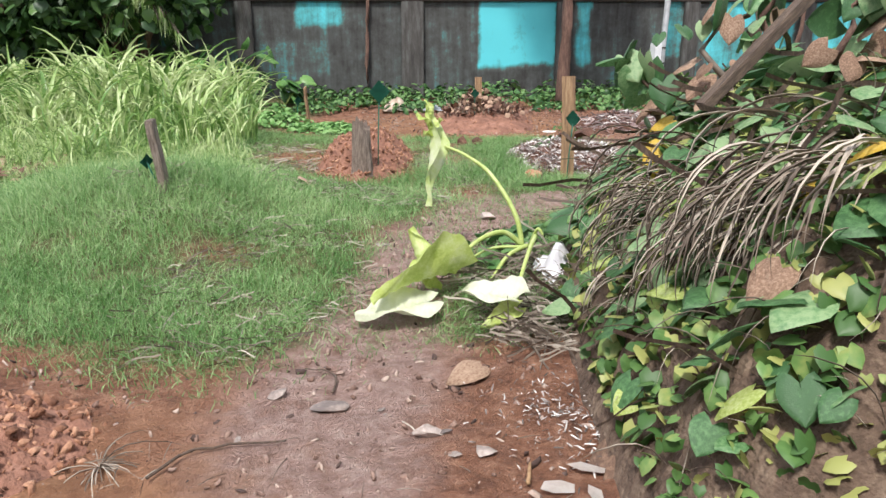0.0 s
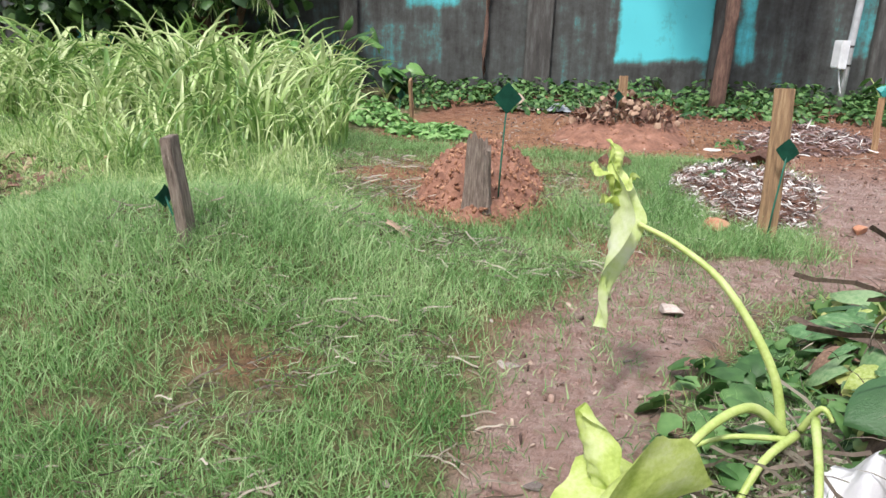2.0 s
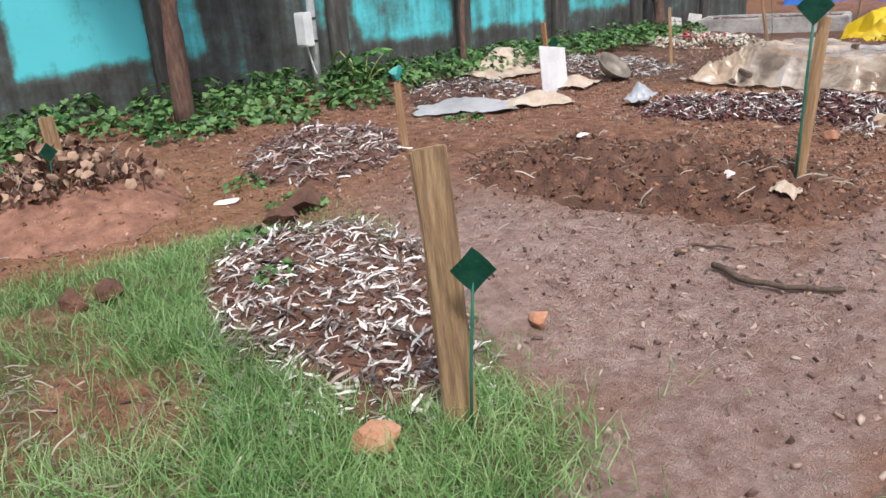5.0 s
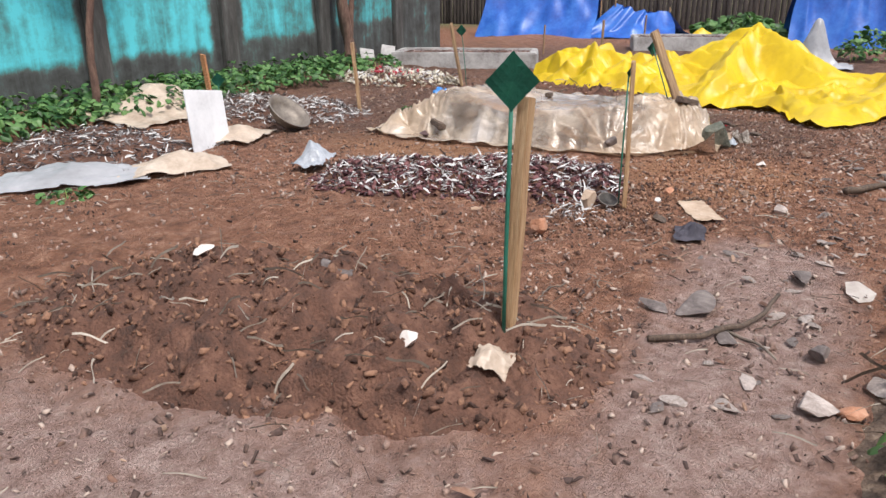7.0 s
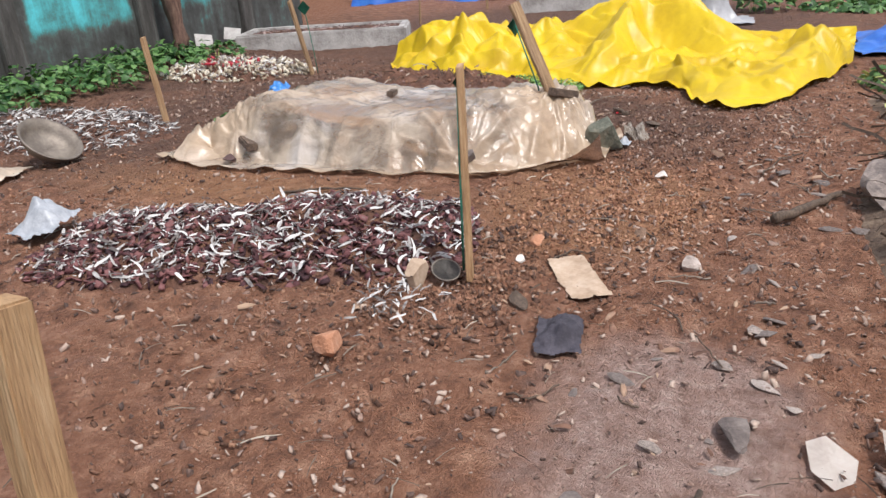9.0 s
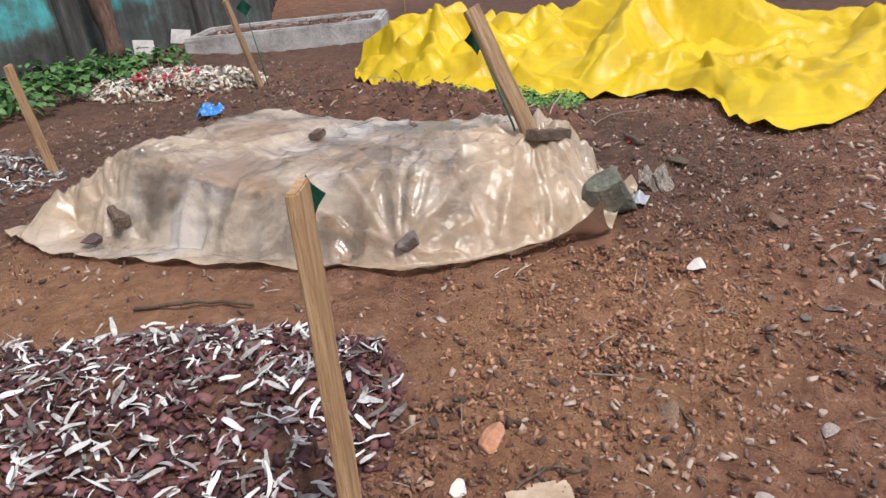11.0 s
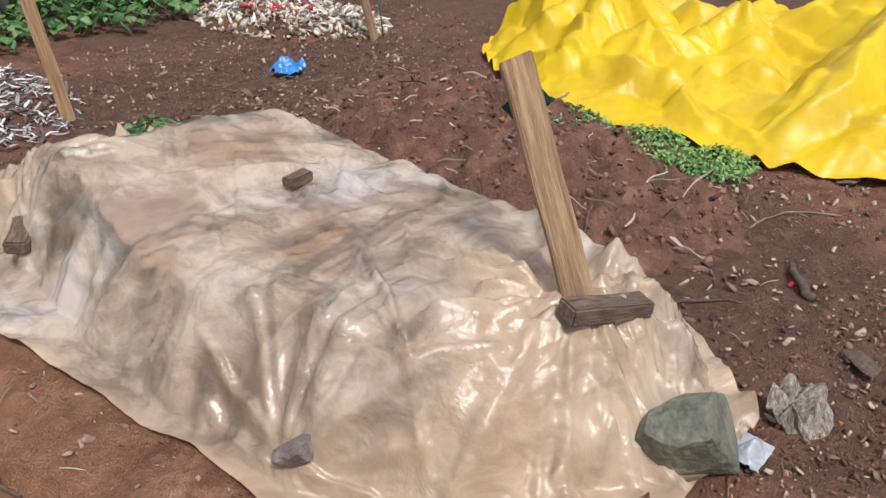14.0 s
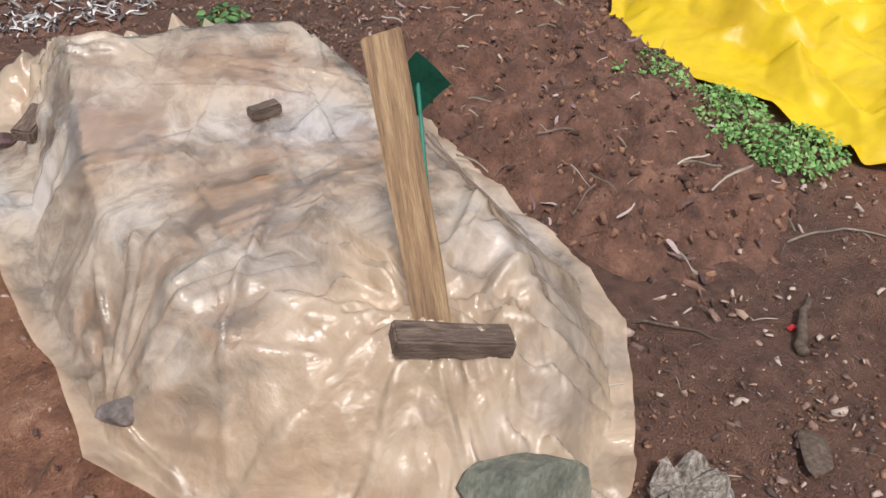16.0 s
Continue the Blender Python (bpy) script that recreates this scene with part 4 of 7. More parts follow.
def covered_grave():
    nu, nv = 230, 340
    U, Y = np.meshgrid(np.linspace(0, 1, nu), np.linspace(9.06, 12.5, nv))
    Y = Y + 0.05 * fbm(U * 4, Y, 1.5, 50) * step01(Y, 12.0, 12.5)
    reach0 = sheet_reach(np.zeros_like(Y), Y)
    lo, hi = -reach0[0] + 0.05 * fbm(Y, Y * 0, 3, 48), reach0[1] + 0.05 * fbm(Y, Y * 0, 3, 49)
    X = lo + (hi - lo) * U
    h = sheet_height(X, Y)
    west, east, south, north = sheet_reach(X, Y)
    side = np.clip(1.25 - h / 0.34, 0, 1)
    wx, wy = X + 0.16 * fbm(X, Y, 2.2, 51), Y + 0.16 * fbm(X, Y, 2.2, 52)
    # taut drapes that hang down the long sides
    drape = 0.034 * tri(wy * 2.3 + 0.25 * X) * np.clip(fbm(wx * 0.7, wy * 2, 1.6, 53) * 3 + 0.6, 0, 1) + 0.016 * tri(wy * 5.1 - 0.4 * wx)
    # folds that fan out from the stones and the marker
    def fan(cx, cy, k, twist, r0, width, seed):
        dx, dy = X - cx, Y - cy
        r = np.hypot(dx, dy) + 1e-4
        a = np.arctan2(dy, dx) / (2 * math.pi)
        wave = tri(a * k + twist * np.log(r + 0.05) + 1.1 * fbm(X, Y, 2.6, seed, 2))
        soft = tri(a * (k + 4) - twist * 0.7 * np.log(r + 0.05) + 0.8 * fbm(X, Y, 4, seed + 1, 2))
        return (wave + 0.45 * soft) * np.exp(-((r - r0) / width) ** 2)
    folds = 0.042 * fan(*POST_F, 9, 1.1, 0.27, 0.2, 54) + 0.034 * fan(9.15, 9.42, 11, -0.9, 0.33, 0.22, 55)
    rb = np.hypot(X - 9.13, Y - 9.5)
    folds += 0.026 * tri(rb * 6.5 + 0.9 * np.arctan2(Y - 9.5, X - 9.13) / math.pi + 0.7 * fbm(X, Y, 3, 62)) * np.exp(-((rb - 0.33) / 0.16) ** 2) * (1 - step01(Y, 9.5, 9.7))
    folds += 0.032 * fan(8.3, 9.85, 11, 0.2, 0.26, 0.24, 56) + 0.036 * fan(8.25, 11.85, 9, 0.3, 0.25, 0.26, 57) + 0.014 * fan(9.18, 9.16, 12, 0.2, 0.2, 0.15, 58)
    flat = 0.016 * creased(wx, wy * 0.6, 0.3, 0.5, 54) + 0.016 * creased(wx, wy * 0.7, 0.13, 1.3, 56) + 0.011 * creased(wx * 0.6, wy, 0.06, 0.2, 58)
    long_fold = 0.03 * np.exp(-((X - 8.63 - 0.5 * (Y - 9.7)) / 0.018) ** 2) * step01(Y, 9.45, 9.7) * (1 - step01(Y, 10.1, 10.5))
    fr = random.Random(17)
    lines = np.zeros_like(X)
    for cx, cy, n, r0, r1, h0, turn0, turn1 in ((*POST_F, 26, 0.1, 0.62, 0.05, 0, 360), (9.15, 9.4, 20, 0.14, 0.42, 0.045, 170, 380), (8.3, 9.85, 14, 0.05, 0.6, 0.035, -50, 120), (8.22, 11.72, 12, 0.06, 0.5, 0.035, -80, 80),
                                                (8.17, 12.1, 9, 0.05, 0.4, 0.04, -60, 90), (9.18, 9.2, 8, 0.08, 0.4, 0.035, 20, 150)):
        for k in range(n):
            a = radians(turn0 + (turn1 - turn0) * (k + fr.uniform(-0.4, 0.4)) / n)
            b, ra, rb = a + fr.uniform(-0.35, 0.35), r0 * fr.uniform(0.7, 1.6), r1 * fr.uniform(0.45, 1.15)
            lines = np.maximum(lines, fold_line(X, Y, cx + ra * math.cos(a), cy + ra * math.sin(a), cx + rb * math.cos(b), cy + rb * math.sin(b), h0 * fr.uniform(0.5, 1.2), fr.uniform(0.02, 0.05), fr.uniform(-0.5, 0.5)))
    for k in range(46):
        x0, y0, a, L = fr.uniform(8.2, 9.7), fr.uniform(9.9, 12.0), fr.gauss(1.35, 0.5), fr.uniform(0.2, 0.8)
        lines = np.maximum(lines, fold_line(X, Y, x0, y0, x0 + L * math.cos(a), y0 + L * math.sin(a), fr.uniform(0.008, 0.022), fr.uniform(0.015, 0.04), fr.uniform(-0.5, 0.5)))
    folds = folds * 0.5 + lines
    lip = 0.012 + 0.014 * (1 + tri(wx * 4.1 + wy * 3.3)) * np.exp(-np.minimum(np.minimum(west, east), np.minimum(south, north)) / 0.08)
    low = ground_z(X, Y) * (1 - step01(h, 0.03, 0.2))
    Z = low + np.maximum(h + drape * side * (h > 0.02) + folds + flat + long_fold, lip) + 0.012
    V = np.stack([X, Y, Z], -1).reshape(-1, 3)
    idx = np.arange(nu * nv).reshape(nv, nu)
    F = np.stack([idx[:-1, :-1], idx[:-1, 1:], idx[1:, 1:], idx[1:, :-1]], -1).reshape(-1, 4)
    rim = np.minimum(np.minimum(X - lo, hi - X), np.minimum(Y - 9.06, 12.5 - Y))
    keep = ~(((X - 8.93) / 0.045) ** 2 + ((Y - 10.44) / 0.022) ** 2 + 1.2 * fbm(X, Y, 22, 60) < 0.7)
    me = raw_mesh("plastic_sheet", V, F[keep.ravel()[F].all(1)], "sheet", True)
    # where the film lies doubled or bunched it is cloudier
    r = np.hypot(X - POST_F[0], Y - POST_F[1])
    layers = np.maximum.reduce([np.exp(-np.maximum(rim, 0) / 0.06), 0.9 * np.exp(-(r / 0.42) ** 4), 0.8 * step01(Y, 11.55, 11.9), 0.75 * (1 - step01(south, 0.2, 0.4))])
    at = me.attributes.new("layers", "FLOAT", "POINT")
    at.data.foreach_set("value", layers.ravel().astype(np.float32))
    tagged(new("plastic_sheet", me), "cloudy cream plastic sheet draped over a grave mound", "plastic sheet")
    V2 = V.copy()
    V2[:, 2] = (low + np.maximum(h - 0.035 + 0.012 * fbm(X, Y, 9, 61), -0.03) - 0.012).ravel()
    idx2 = idx[::2, ::2]
    F2 = np.stack([idx2[:-1, :-1], idx2[:-1, 1:], idx2[1:, 1:], idx2[1:, :-1]], -1).reshape(-1, 4)
    F2 = F2[((rim > 0.05) & (r > 0.09)).ravel()[F2].all(1)]
    tagged(new("grave_mound", raw_mesh("grave_mound", V2, F2, "soil_pale", True)), "heaped earth grave under a plastic sheet", "grave mound")


covered_grave()


def on_sheet(x, y):
    """Height of the sheet at a place."""
    return max(zat(x, y) + 0.03, float(sheet_height(np.array([x]), np.array([y]))[0])) + 0.016


# ---- markers ----
def plank(name, label, base, top, w, thick, material, turn=0.0, seed=0, group="grave markers", ragged=0.02):
    """A sawn board set in the ground, its upper end worn; base and top are the ends of its axis."""
    base, top = Vector(base), Vector(top)
    axis = top - base
    n = axis.length + 0.15
    bm = slab(w, thick, n, 0.004, 0, 0, 0)
    bmesh.ops.subdivide_edges(bm, edges=[e for e in bm.edges if abs(e.verts[0].co.z - e.verts[1].co.z) > n * 0.5], cuts=14)
    for v in bm.verts:
        s = v.co.z / n
        v.co.x += 0.006 * noise.noise((s * 4, seed * 3.1, v.co.x * 3)) + 0.008 * noise.noise((s * 1.5, seed, 7))
        v.co.y += 0.006 * noise.noise((s * 3, seed * 1.7, 11))
        if s > 0.99:
            v.co.z += ragged * noise.noise((v.co.x * 30, seed, 1)) - ragged * 0.6 * (v.co.x / w)
    root = thing(name, label, "grave marker", (0, 0, 0), group=group)
    ob = part("board", bm, material, root)
    q = axis.to_track_quat("Z", "Y").to_matrix().to_4x4()
    root.matrix_world = Matrix.Translation(base - axis.normalized() * 0.15) @ q @ pose(0, 0, 0, 0, 0, turn)
    return root


def flag(label, base, top, size, face, rod=0.006, square=0.0, group="green flag markers"):
    """A diamond of green tin on a thin rod."""
    base, top = Vector(base), Vector(top)
    root = thing("flag_marker", label, "flag marker", base, group=group)
    low = Vector((0, 0, -0.12))
    up = top - base
    part("rod", tube([low, up * 0.3, up * 0.6, up], [rod, rod, rod, rod * 0.9], 8), "green_rod", root, "thin green rod", True)
    bm = bmesh.new()
    k = 6
    for i in range(k + 1):
        for j in range(k + 1):
            a, c = i / k - 0.5, j / k - 0.5
            x, z = (a + c), (a - c)
            bm.verts.new((x * size * 0.5, 0.012 * math.sin(3 * x) - 0.006 * z, z * size * 0.5 * 1.08))
    bm.verts.ensure_lookup_table()
    for i in range(k):
        for j in range(k):
            q = i * (k + 1) + j
            bm.faces.new([bm.verts[m] for m in (q, q + k + 1, q + k + 2, q + 1)])
    bmesh.ops.solidify(bm, geom=bm.faces[:], thickness=0.003)
    plate = part("plate", bm, "green_flag", root, "dark green diamond plate")
    plate.matrix_local = Matrix.Translation(up + Vector((0, 0, -0.08 * size))) @ pose(0, 0, 0, 0, 0, face) @ Matrix.Translation((0, -rod - 0.003, 0))
    return root


def stump(label, base, h, r, material, seed, lean=(0, 0), ragged=0.06):
    """A split weathered post end with deep grooves and a broken top."""
    bm = bmesh.new()
    sides, rings = 36, 14
    vs = []
    for i in range(rings + 1):
        s = i / rings
        row = []
        for k in range(sides):
            a = 2 * math.pi * k / sides
            g = 1 + 0.16 * noise.noise((math.cos(a) * 2.6, math.sin(a) * 2.6, seed + s * 0.6)) + 0.1 * noise.noise((math.cos(a) * 9, math.sin(a) * 9, seed + s * 0.4))
            z = s * h * (1 + (ragged * 6 * noise.noise((math.cos(a) * 1.8, math.sin(a) * 1.8, seed * 3)) if s > 0.8 else 0)) - 0.06
            rr = r * g * (1.18 - 0.22 * s + 0.25 * (1 - s) ** 5)
            row.append(bm.verts.new((rr * math.cos(a) + lean[0] * s, rr * 0.72 * math.sin(a) + lean[1] * s, z)))
        vs.append(row)
    for a, b in zip(vs, vs[1:]):
        for k in range(sides):
            bm.faces.new((a[k], a[(k + 1) % sides], b[(k + 1) % sides], b[k]))
    mid = bm.verts.new((lean[0], lean[1], h * 0.9 - 0.06))
    for k in range(sides):
        bm.faces.new((vs[-1][k], vs[-1][(k + 1) % sides], mid))
    ob = part("stump", bm, material)
    ob.location = base
    return tagged(ob, label, "stump")


# each marker stands where its base was found
plank("plank_marker", "leaning grey weathered plank in the grass", (-1.72, 6.07, 0.33), (-1.77, 6.07, 0.79), 0.105, 0.05, "wood_grey", 5, 1)
flag("small green diamond flag behind the grey plank", (-1.80, 6.14, 0.33), (-1.86, 6.14, 0.50), 0.11, 50)
stump("split grey weathered post stump on a red mound", (-0.55, 7.86, zat(-0.55, 7.86) + 0.1), 0.47, 0.078, "wood_grey", 2)
flag("green diamond flag on a thin rod behind the stump", (-0.42, 8.05, 0.2), (-0.39, 8.05, 0.84), 0.2, 5)
plank("plank_marker", "short reddish-brown plank standing among weeds", (-1.80, 11.84, 0.05), (-1.83, 11.84, 0.6), 0.12, 0.03, "wood_mid", 0, 3)
flag("small green flag beside a short plank", (-1.98, 11.9, 0.05), (-1.96, 11.9, 0.42), 0.14, 40)
plank("plank_marker", "tall wide light-brown plank beside a white strip bed", (1.40, 8.02, 0.06), (1.385, 8.08, 0.965), 0.125, 0.03, "wood_mid", -20, 4)
flag("green diamond flag leaning on the wide plank", (1.38, 7.93, 0.05), (1.42, 7.92, 0.60), 0.15, -40)
plank("plank_marker", "narrow pale plank topped with a teal scrap", (3.52, 11.93, 0.05), (3.5, 11.95, 0.62), 0.075, 0.03, "wood_new", -20, 5)
plank("plank_marker", "short plank in a withered bush", (0.68, 11.95, 0.2), (0.68, 11.95, 0.735), 0.1, 0.03, "wood_mid", 0, 6)
flag("small teal-green flag in a withered bush", (0.62, 11.85, 0.2), (0.63, 11.85, 0.52), 0.13, 0)
plank("plank_marker", "straight pale square post on a dark mound", (4.42, 8.64, 0.18), (4.445, 8.60, 1.10), 0.062, 0.05, "wood_new", -25, 7)
flag("tall green diamond flag on a dark mound", (4.375, 8.64, 0.18), (4.35, 8.61, 1.185), 0.2, -55, 0.009)
plank("plank_marker", "pale sawn plank at the end of a petal bed", (6.81, 9.09, 0.16), (6.885, 9.13, 1.0), 0.1, 0.03, "wood_new", 84, 8)
flag("small green flag behind the pale plank", (6.9, 9.17, 0.1), (6.97, 9.19, 0.93), 0.14, 0)
plank("plank_marker", "pale plank leaning beside a bed of white strips", (8.97, 13.45, 0.1), (8.92, 13.48, 0.84), 0.09, 0.03, "wood_new", -30, 9)
plank("plank_marker", "brown plank with a green flag at a flower grave", (11.72, 13.75, 0.06), (11.58, 13.85, 0.93), 0.09, 0.03, "wood_mid", -40, 10)
flag("green flag tied beside a brown plank", (11.82, 13.72, 0.06), (11.74, 13.76, 0.84), 0.16, -65)
plank("plank_marker", "brown-grained plank rising out of a plastic sheet", (9.115, 9.44, 0.25), (9.144, 9.81, 1.06), 0.095, 0.032, "wood_mid", -22, 11)
flag("green diamond flag behind the grained plank", (9.17, 9.56, 0.25), (9.245, 9.85, 0.91), 0.17, -25)
plank("plank_marker", "orange-brown post in front of the wall weeds", (7.9, 14.95, 0.05), (7.85, 14.95, 0.72), 0.08, 0.03, "wood_orange", 0, 12)
flag("teal flag on the orange-brown post", (7.97, 14.88, 0.05), (7.98, 14.88, 0.42), 0.17, -40)


# ---- grass ----
def short_grass():
    n = 420000
    x, y = rng.uniform(-6.3, 2.4, n), rng.uniform(3.6, 11.2, n)
    g = grass_mask(x, y) * (0.35 + 0.65 * step01(fbm(x, y, 2.2, 61), -0.22, 0.05))
    near = np.clip(1.15 - 0.075 * (y - 4), 0.45, 1) * np.where(x < -3.5, 0.5, 1.0)
    ok = rng.random(n) < g * near
    x, y, g = x[ok], y[ok], g[ok]
    tall = 0.055 + 0.05 * g + 0.09 * bump_at(x, y, 0.35, 8.3, 0.55, 0.9) + 0.09 * bump_at(x, y, 1.9, 7.7, 0.5, 0.45) + 0.05 * bump_at(x, y, -2.0, 6.4, 1.2, 1.2) + 0.06 * bump_at(x, y, 0.75, 8.6, 0.3, 1.1)
    sz = tall * rng.uniform(0.55, 1.45, len(x))
    z = ground_z(x, y) - 0.008
    tv, tf = blade_template(2, 0.62, 1.0)
    wid = rng.uniform(0.0028, 0.0058, len(x))
    rots = turns(rng.normal(0, 0.38, len(x)), rng.normal(0.15, 0.4, len(x)), rng.uniform(0, 6.283, len(x)))
    me = scatter("grass", tv, tf, np.stack([x, y, z], -1), rots, np.stack([sz, wid, sz], -1), "grass")
    tagged(new("grass", me), "short fine green grass growing over the graves", "grass", kind="stuff")


short_grass()


def sunlit_grass():
    """Taller yellow-green blades between the turf and the tall grass; the bright colour also paints in sunlight."""
    n = 60000
    x, y = rng.uniform(-6.0, -1.1, n), rng.uniform(5.2, 9.2, n)
    ok = rng.random(n) < step01(y + 0.9 * fbm(x, y, 1.4, 65) + 0.5 * bump_at(x, y, -2.6, 6.6, 0.7, 0.7), 6.2, 8.0) * step01(-x - 0.45 * (y - 6.0), 0.4, 1.1)
    x, y = x[ok], y[ok]
    sz = rng.uniform(0.07, 0.26, len(x)) * (0.6 + 0.4 * step01(y, 6.5, 8.2))
    tv, tf = blade_template(3, 0.8, 1.0)
    rots = turns(rng.normal(0, 0.35, len(x)), rng.normal(0.15, 0.4, len(x)), rng.uniform(0, 6.283, len(x)))
    me = scatter("meadow_grass", tv, tf, np.stack([x, y, ground_z(x, y) - 0.01], -1), rots, np.stack([sz, rng.uniform(0.003, 0.008, len(x)), sz], -1), "reed")
    tagged(new("meadow_grass", me), "longer dry yellow-green grass round the leaning plank, coloured as if sunlit", "grass", kind="stuff")


sunlit_grass()


def dry_thatch():
    n = 14000
    x, y = rng.uniform(-4, 1.6, n), rng.uniform(4.0, 9.5, n)
    ok = (grass_mask(x, y) > 0.25) & (fbm(x, y, 1.7, 63) > 0.02)
    x, y = x[ok], y[ok]
    tv, tf = STRIPS[2]
    s = rng.uniform(0.06, 0.16, len(x))
    me = scatter("thatch", tv, tf, np.stack([x, y, ground_z(x, y) + 0.03 * rng.random(len(x))], -1), rnd_rots(len(x), 0.3), np.stack([s, s * 0.07, s], -1), "straw")
    tagged(new("dry_grass", me), "dry straw-coloured grass blades lying in the turf", "grass", kind="stuff")


dry_thatch()


def tall_grass():
    """Tufts of arching blades before the wall."""
    tmpl = [arch_template(7, d, w) for d, w in ((0.8, 0.05), (1.15, 0.055), (0.45, 0.04))]
    px, py, ps = [], [], []
    while len(px) < 640:
        x, y = rng.uniform(-8.6, -1.45), rng.uniform(7.3, 13.3)
        front = 8.0 + 1.0 * max(0.0, x + 2.5) + 0.35 * math.sin(x * 2.3)
        if y < front or (x > -2.6 and y > 11.3) or x > -0.85 - 0.25 * (y - 4.68):
            continue
        px.append(x), py.append(y), ps.append(min(1.0, 0.34 + 0.24 * (y - front)) * rng.uniform(0.5, 1.3) * (0.95 + 1.1 * float(fbm(np.array([x]), np.array([y]), 0.9, 64)[0])))
    px, py, ps = np.array(px), np.array(py), np.array(ps)
    for k, (tv, tf) in enumerate(tmpl):
        m = 4
        x = np.repeat(px, m) + rng.normal(0, 0.09, len(px) * m)
        y = np.repeat(py, m) + rng.normal(0, 0.07, len(px) * m)
        s = np.repeat(ps, m) * rng.uniform(0.55, 1.12, len(x)) * (1.0 if k < 2 else 0.8)
        rots = turns(rng.normal(0, 0.12, len(x)), rng.normal(0, 0.16, len(x)), rng.uniform(0, 6.283, len(x)))
        me = scatter("tall_grass", tv, tf, np.stack([x, y, ground_z(x, y) - 0.01], -1), rots, s, "reed")
        tagged(new("tall_grass", me), "tall arching light-green grass in dense tufts", "grass", kind="stuff")


tall_grass()


def heart_mesh(seed, material, lobes=0.25):
    tv, tf = leaf_template(lobes, 0.12 + 0.1 * (seed % 3), 0.08 + 0.05 * (seed % 2), 6)
    v = np.array(tv)
    v[:, 2] += 0.06 * np.sin(v[:, 0] * 5 + seed) * np.abs(v[:, 1])
    return raw_mesh("leaf", v, tf, material, True)


def weed_clump(label, cx, cy, r, h, n, leaf, material="weed", stretch=1.0, seed=0, category="weeds", kind="", base=None):
    """A low leafy plant: stems from one root and many leaves in tiers."""
    root = thing("weed_clump" if category == "weeds" else category.replace(" ", "_"), label, category, (cx, cy, zat(cx, cy) if base is None else base), kind=kind)
    a, d = rng.uniform(0, 6.283, n), r * np.sqrt(rng.random(n))
    x, y = d * np.cos(a) * stretch, d * np.sin(a)
    top = h * (1 - 0.55 * (d / r) ** 2) * (0.75 + 0.6 * fbm(x + cx, y + cy, 4, 70 + seed))
    z = top * (0.25 + 0.8 * rng.random(n) ** 0.6)
    tv, tf = leaf_template(0.08, 0.25, 0.12, 3)
    rots = turns(rng.normal(0, 0.35, n), rng.normal(0.25, 0.4, n), a + rng.normal(0, 0.9, n))
    s = leaf * rng.uniform(0.55, 1.3, n)
    part("foliage", scatter("foliage", tv, tf, np.stack([x, y, z], -1), rots, np.stack([s, s * 0.8, s], -1), material), None, root)["kind"] = "stuff"
    m = max(6, n // 14)
    pick = rng.integers(0, n, m)
    bt, bf = blade_template(3, 0.3, 1.0)
    L = z[pick] * 1.05 + 0.03
    part("stems", scatter("stems", bt, bf, np.stack([x[pick] * 0.85, y[pick] * 0.85, np.full(m, -0.02)], -1), turns(rng.normal(0, .1, m), rng.normal(0, .15, m), a[pick]), np.stack([L, np.full(m, 0.008), L], -1), "stem"), None, root)["kind"] = "stuff"
    return root


i = 0
for cx in np.arange(-2.2, 12.6, 0.62):
    for row in range(3):
        x = cx + rng.uniform(-0.2, 0.2)
        y = wall_y(x) - 0.3 - 0.55 * row + rng.uniform(-0.12, 0.12)
        if row == 2 and (x > 5.0 or rng.random() < 0.35):
            continue
        i += 1
        weed_clump("dark green broad-leaved weeds at the wall foot", x, y, 0.42, 0.42 - 0.08 * row if x < 5 else 0.36, 120, 0.085, seed=i)
for cx, cy, r, h in ((-1.55, 11.2, 0.42, 0.16), (-2.2, 11.6, 0.4, 0.3), (-1.3, 11.0, 0.3, 0.16), (-2.6, 12.1, 0.5, 0.42)):
    i += 1
    weed_clump("grey-green narrow-leaved weeds round a short plank", cx, cy, r, h, 240, 0.075, "weed_bright", seed=i)
for cx, cy, r, h, n in ((2.0, 10.9, 0.2, 0.14, 60), (1.55, 10.35, 0.16, 0.1, 40), (1.35, 9.6, 0.12, 0.16, 30), (4.75, 12.7, 0.2, 0.1, 50), (1.95, 11.8, 0.2, 0.16, 45), (9.3, 12.9, 0.14, 0.09, 40)):
    i += 1
    weed_clump("small green weed sprouting from bare soil", cx, cy, r, h, n, 0.05, "weed", seed=i)
weed_clump("bright green feathery weed on dark soil beside a yellow tarpaulin", 11.02, 10.5, 0.26, 0.2, 900, 0.019, "weed_bright", stretch=1.0, seed=90, base=zat(11.02, 10.5) + 0.03)
weed_clump("bright green feathery weed on dark soil beside a yellow tarpaulin", 10.9, 10.9, 0.24, 0.18, 700, 0.019, "weed_bright", seed=91, base=zat(10.9, 10.9) + 0.08)
weed_clump("bright green feathery weed on dark soil beside a yellow tarpaulin", 11.2, 10.15, 0.22, 0.16, 700, 0.019, "weed_bright", seed=92)


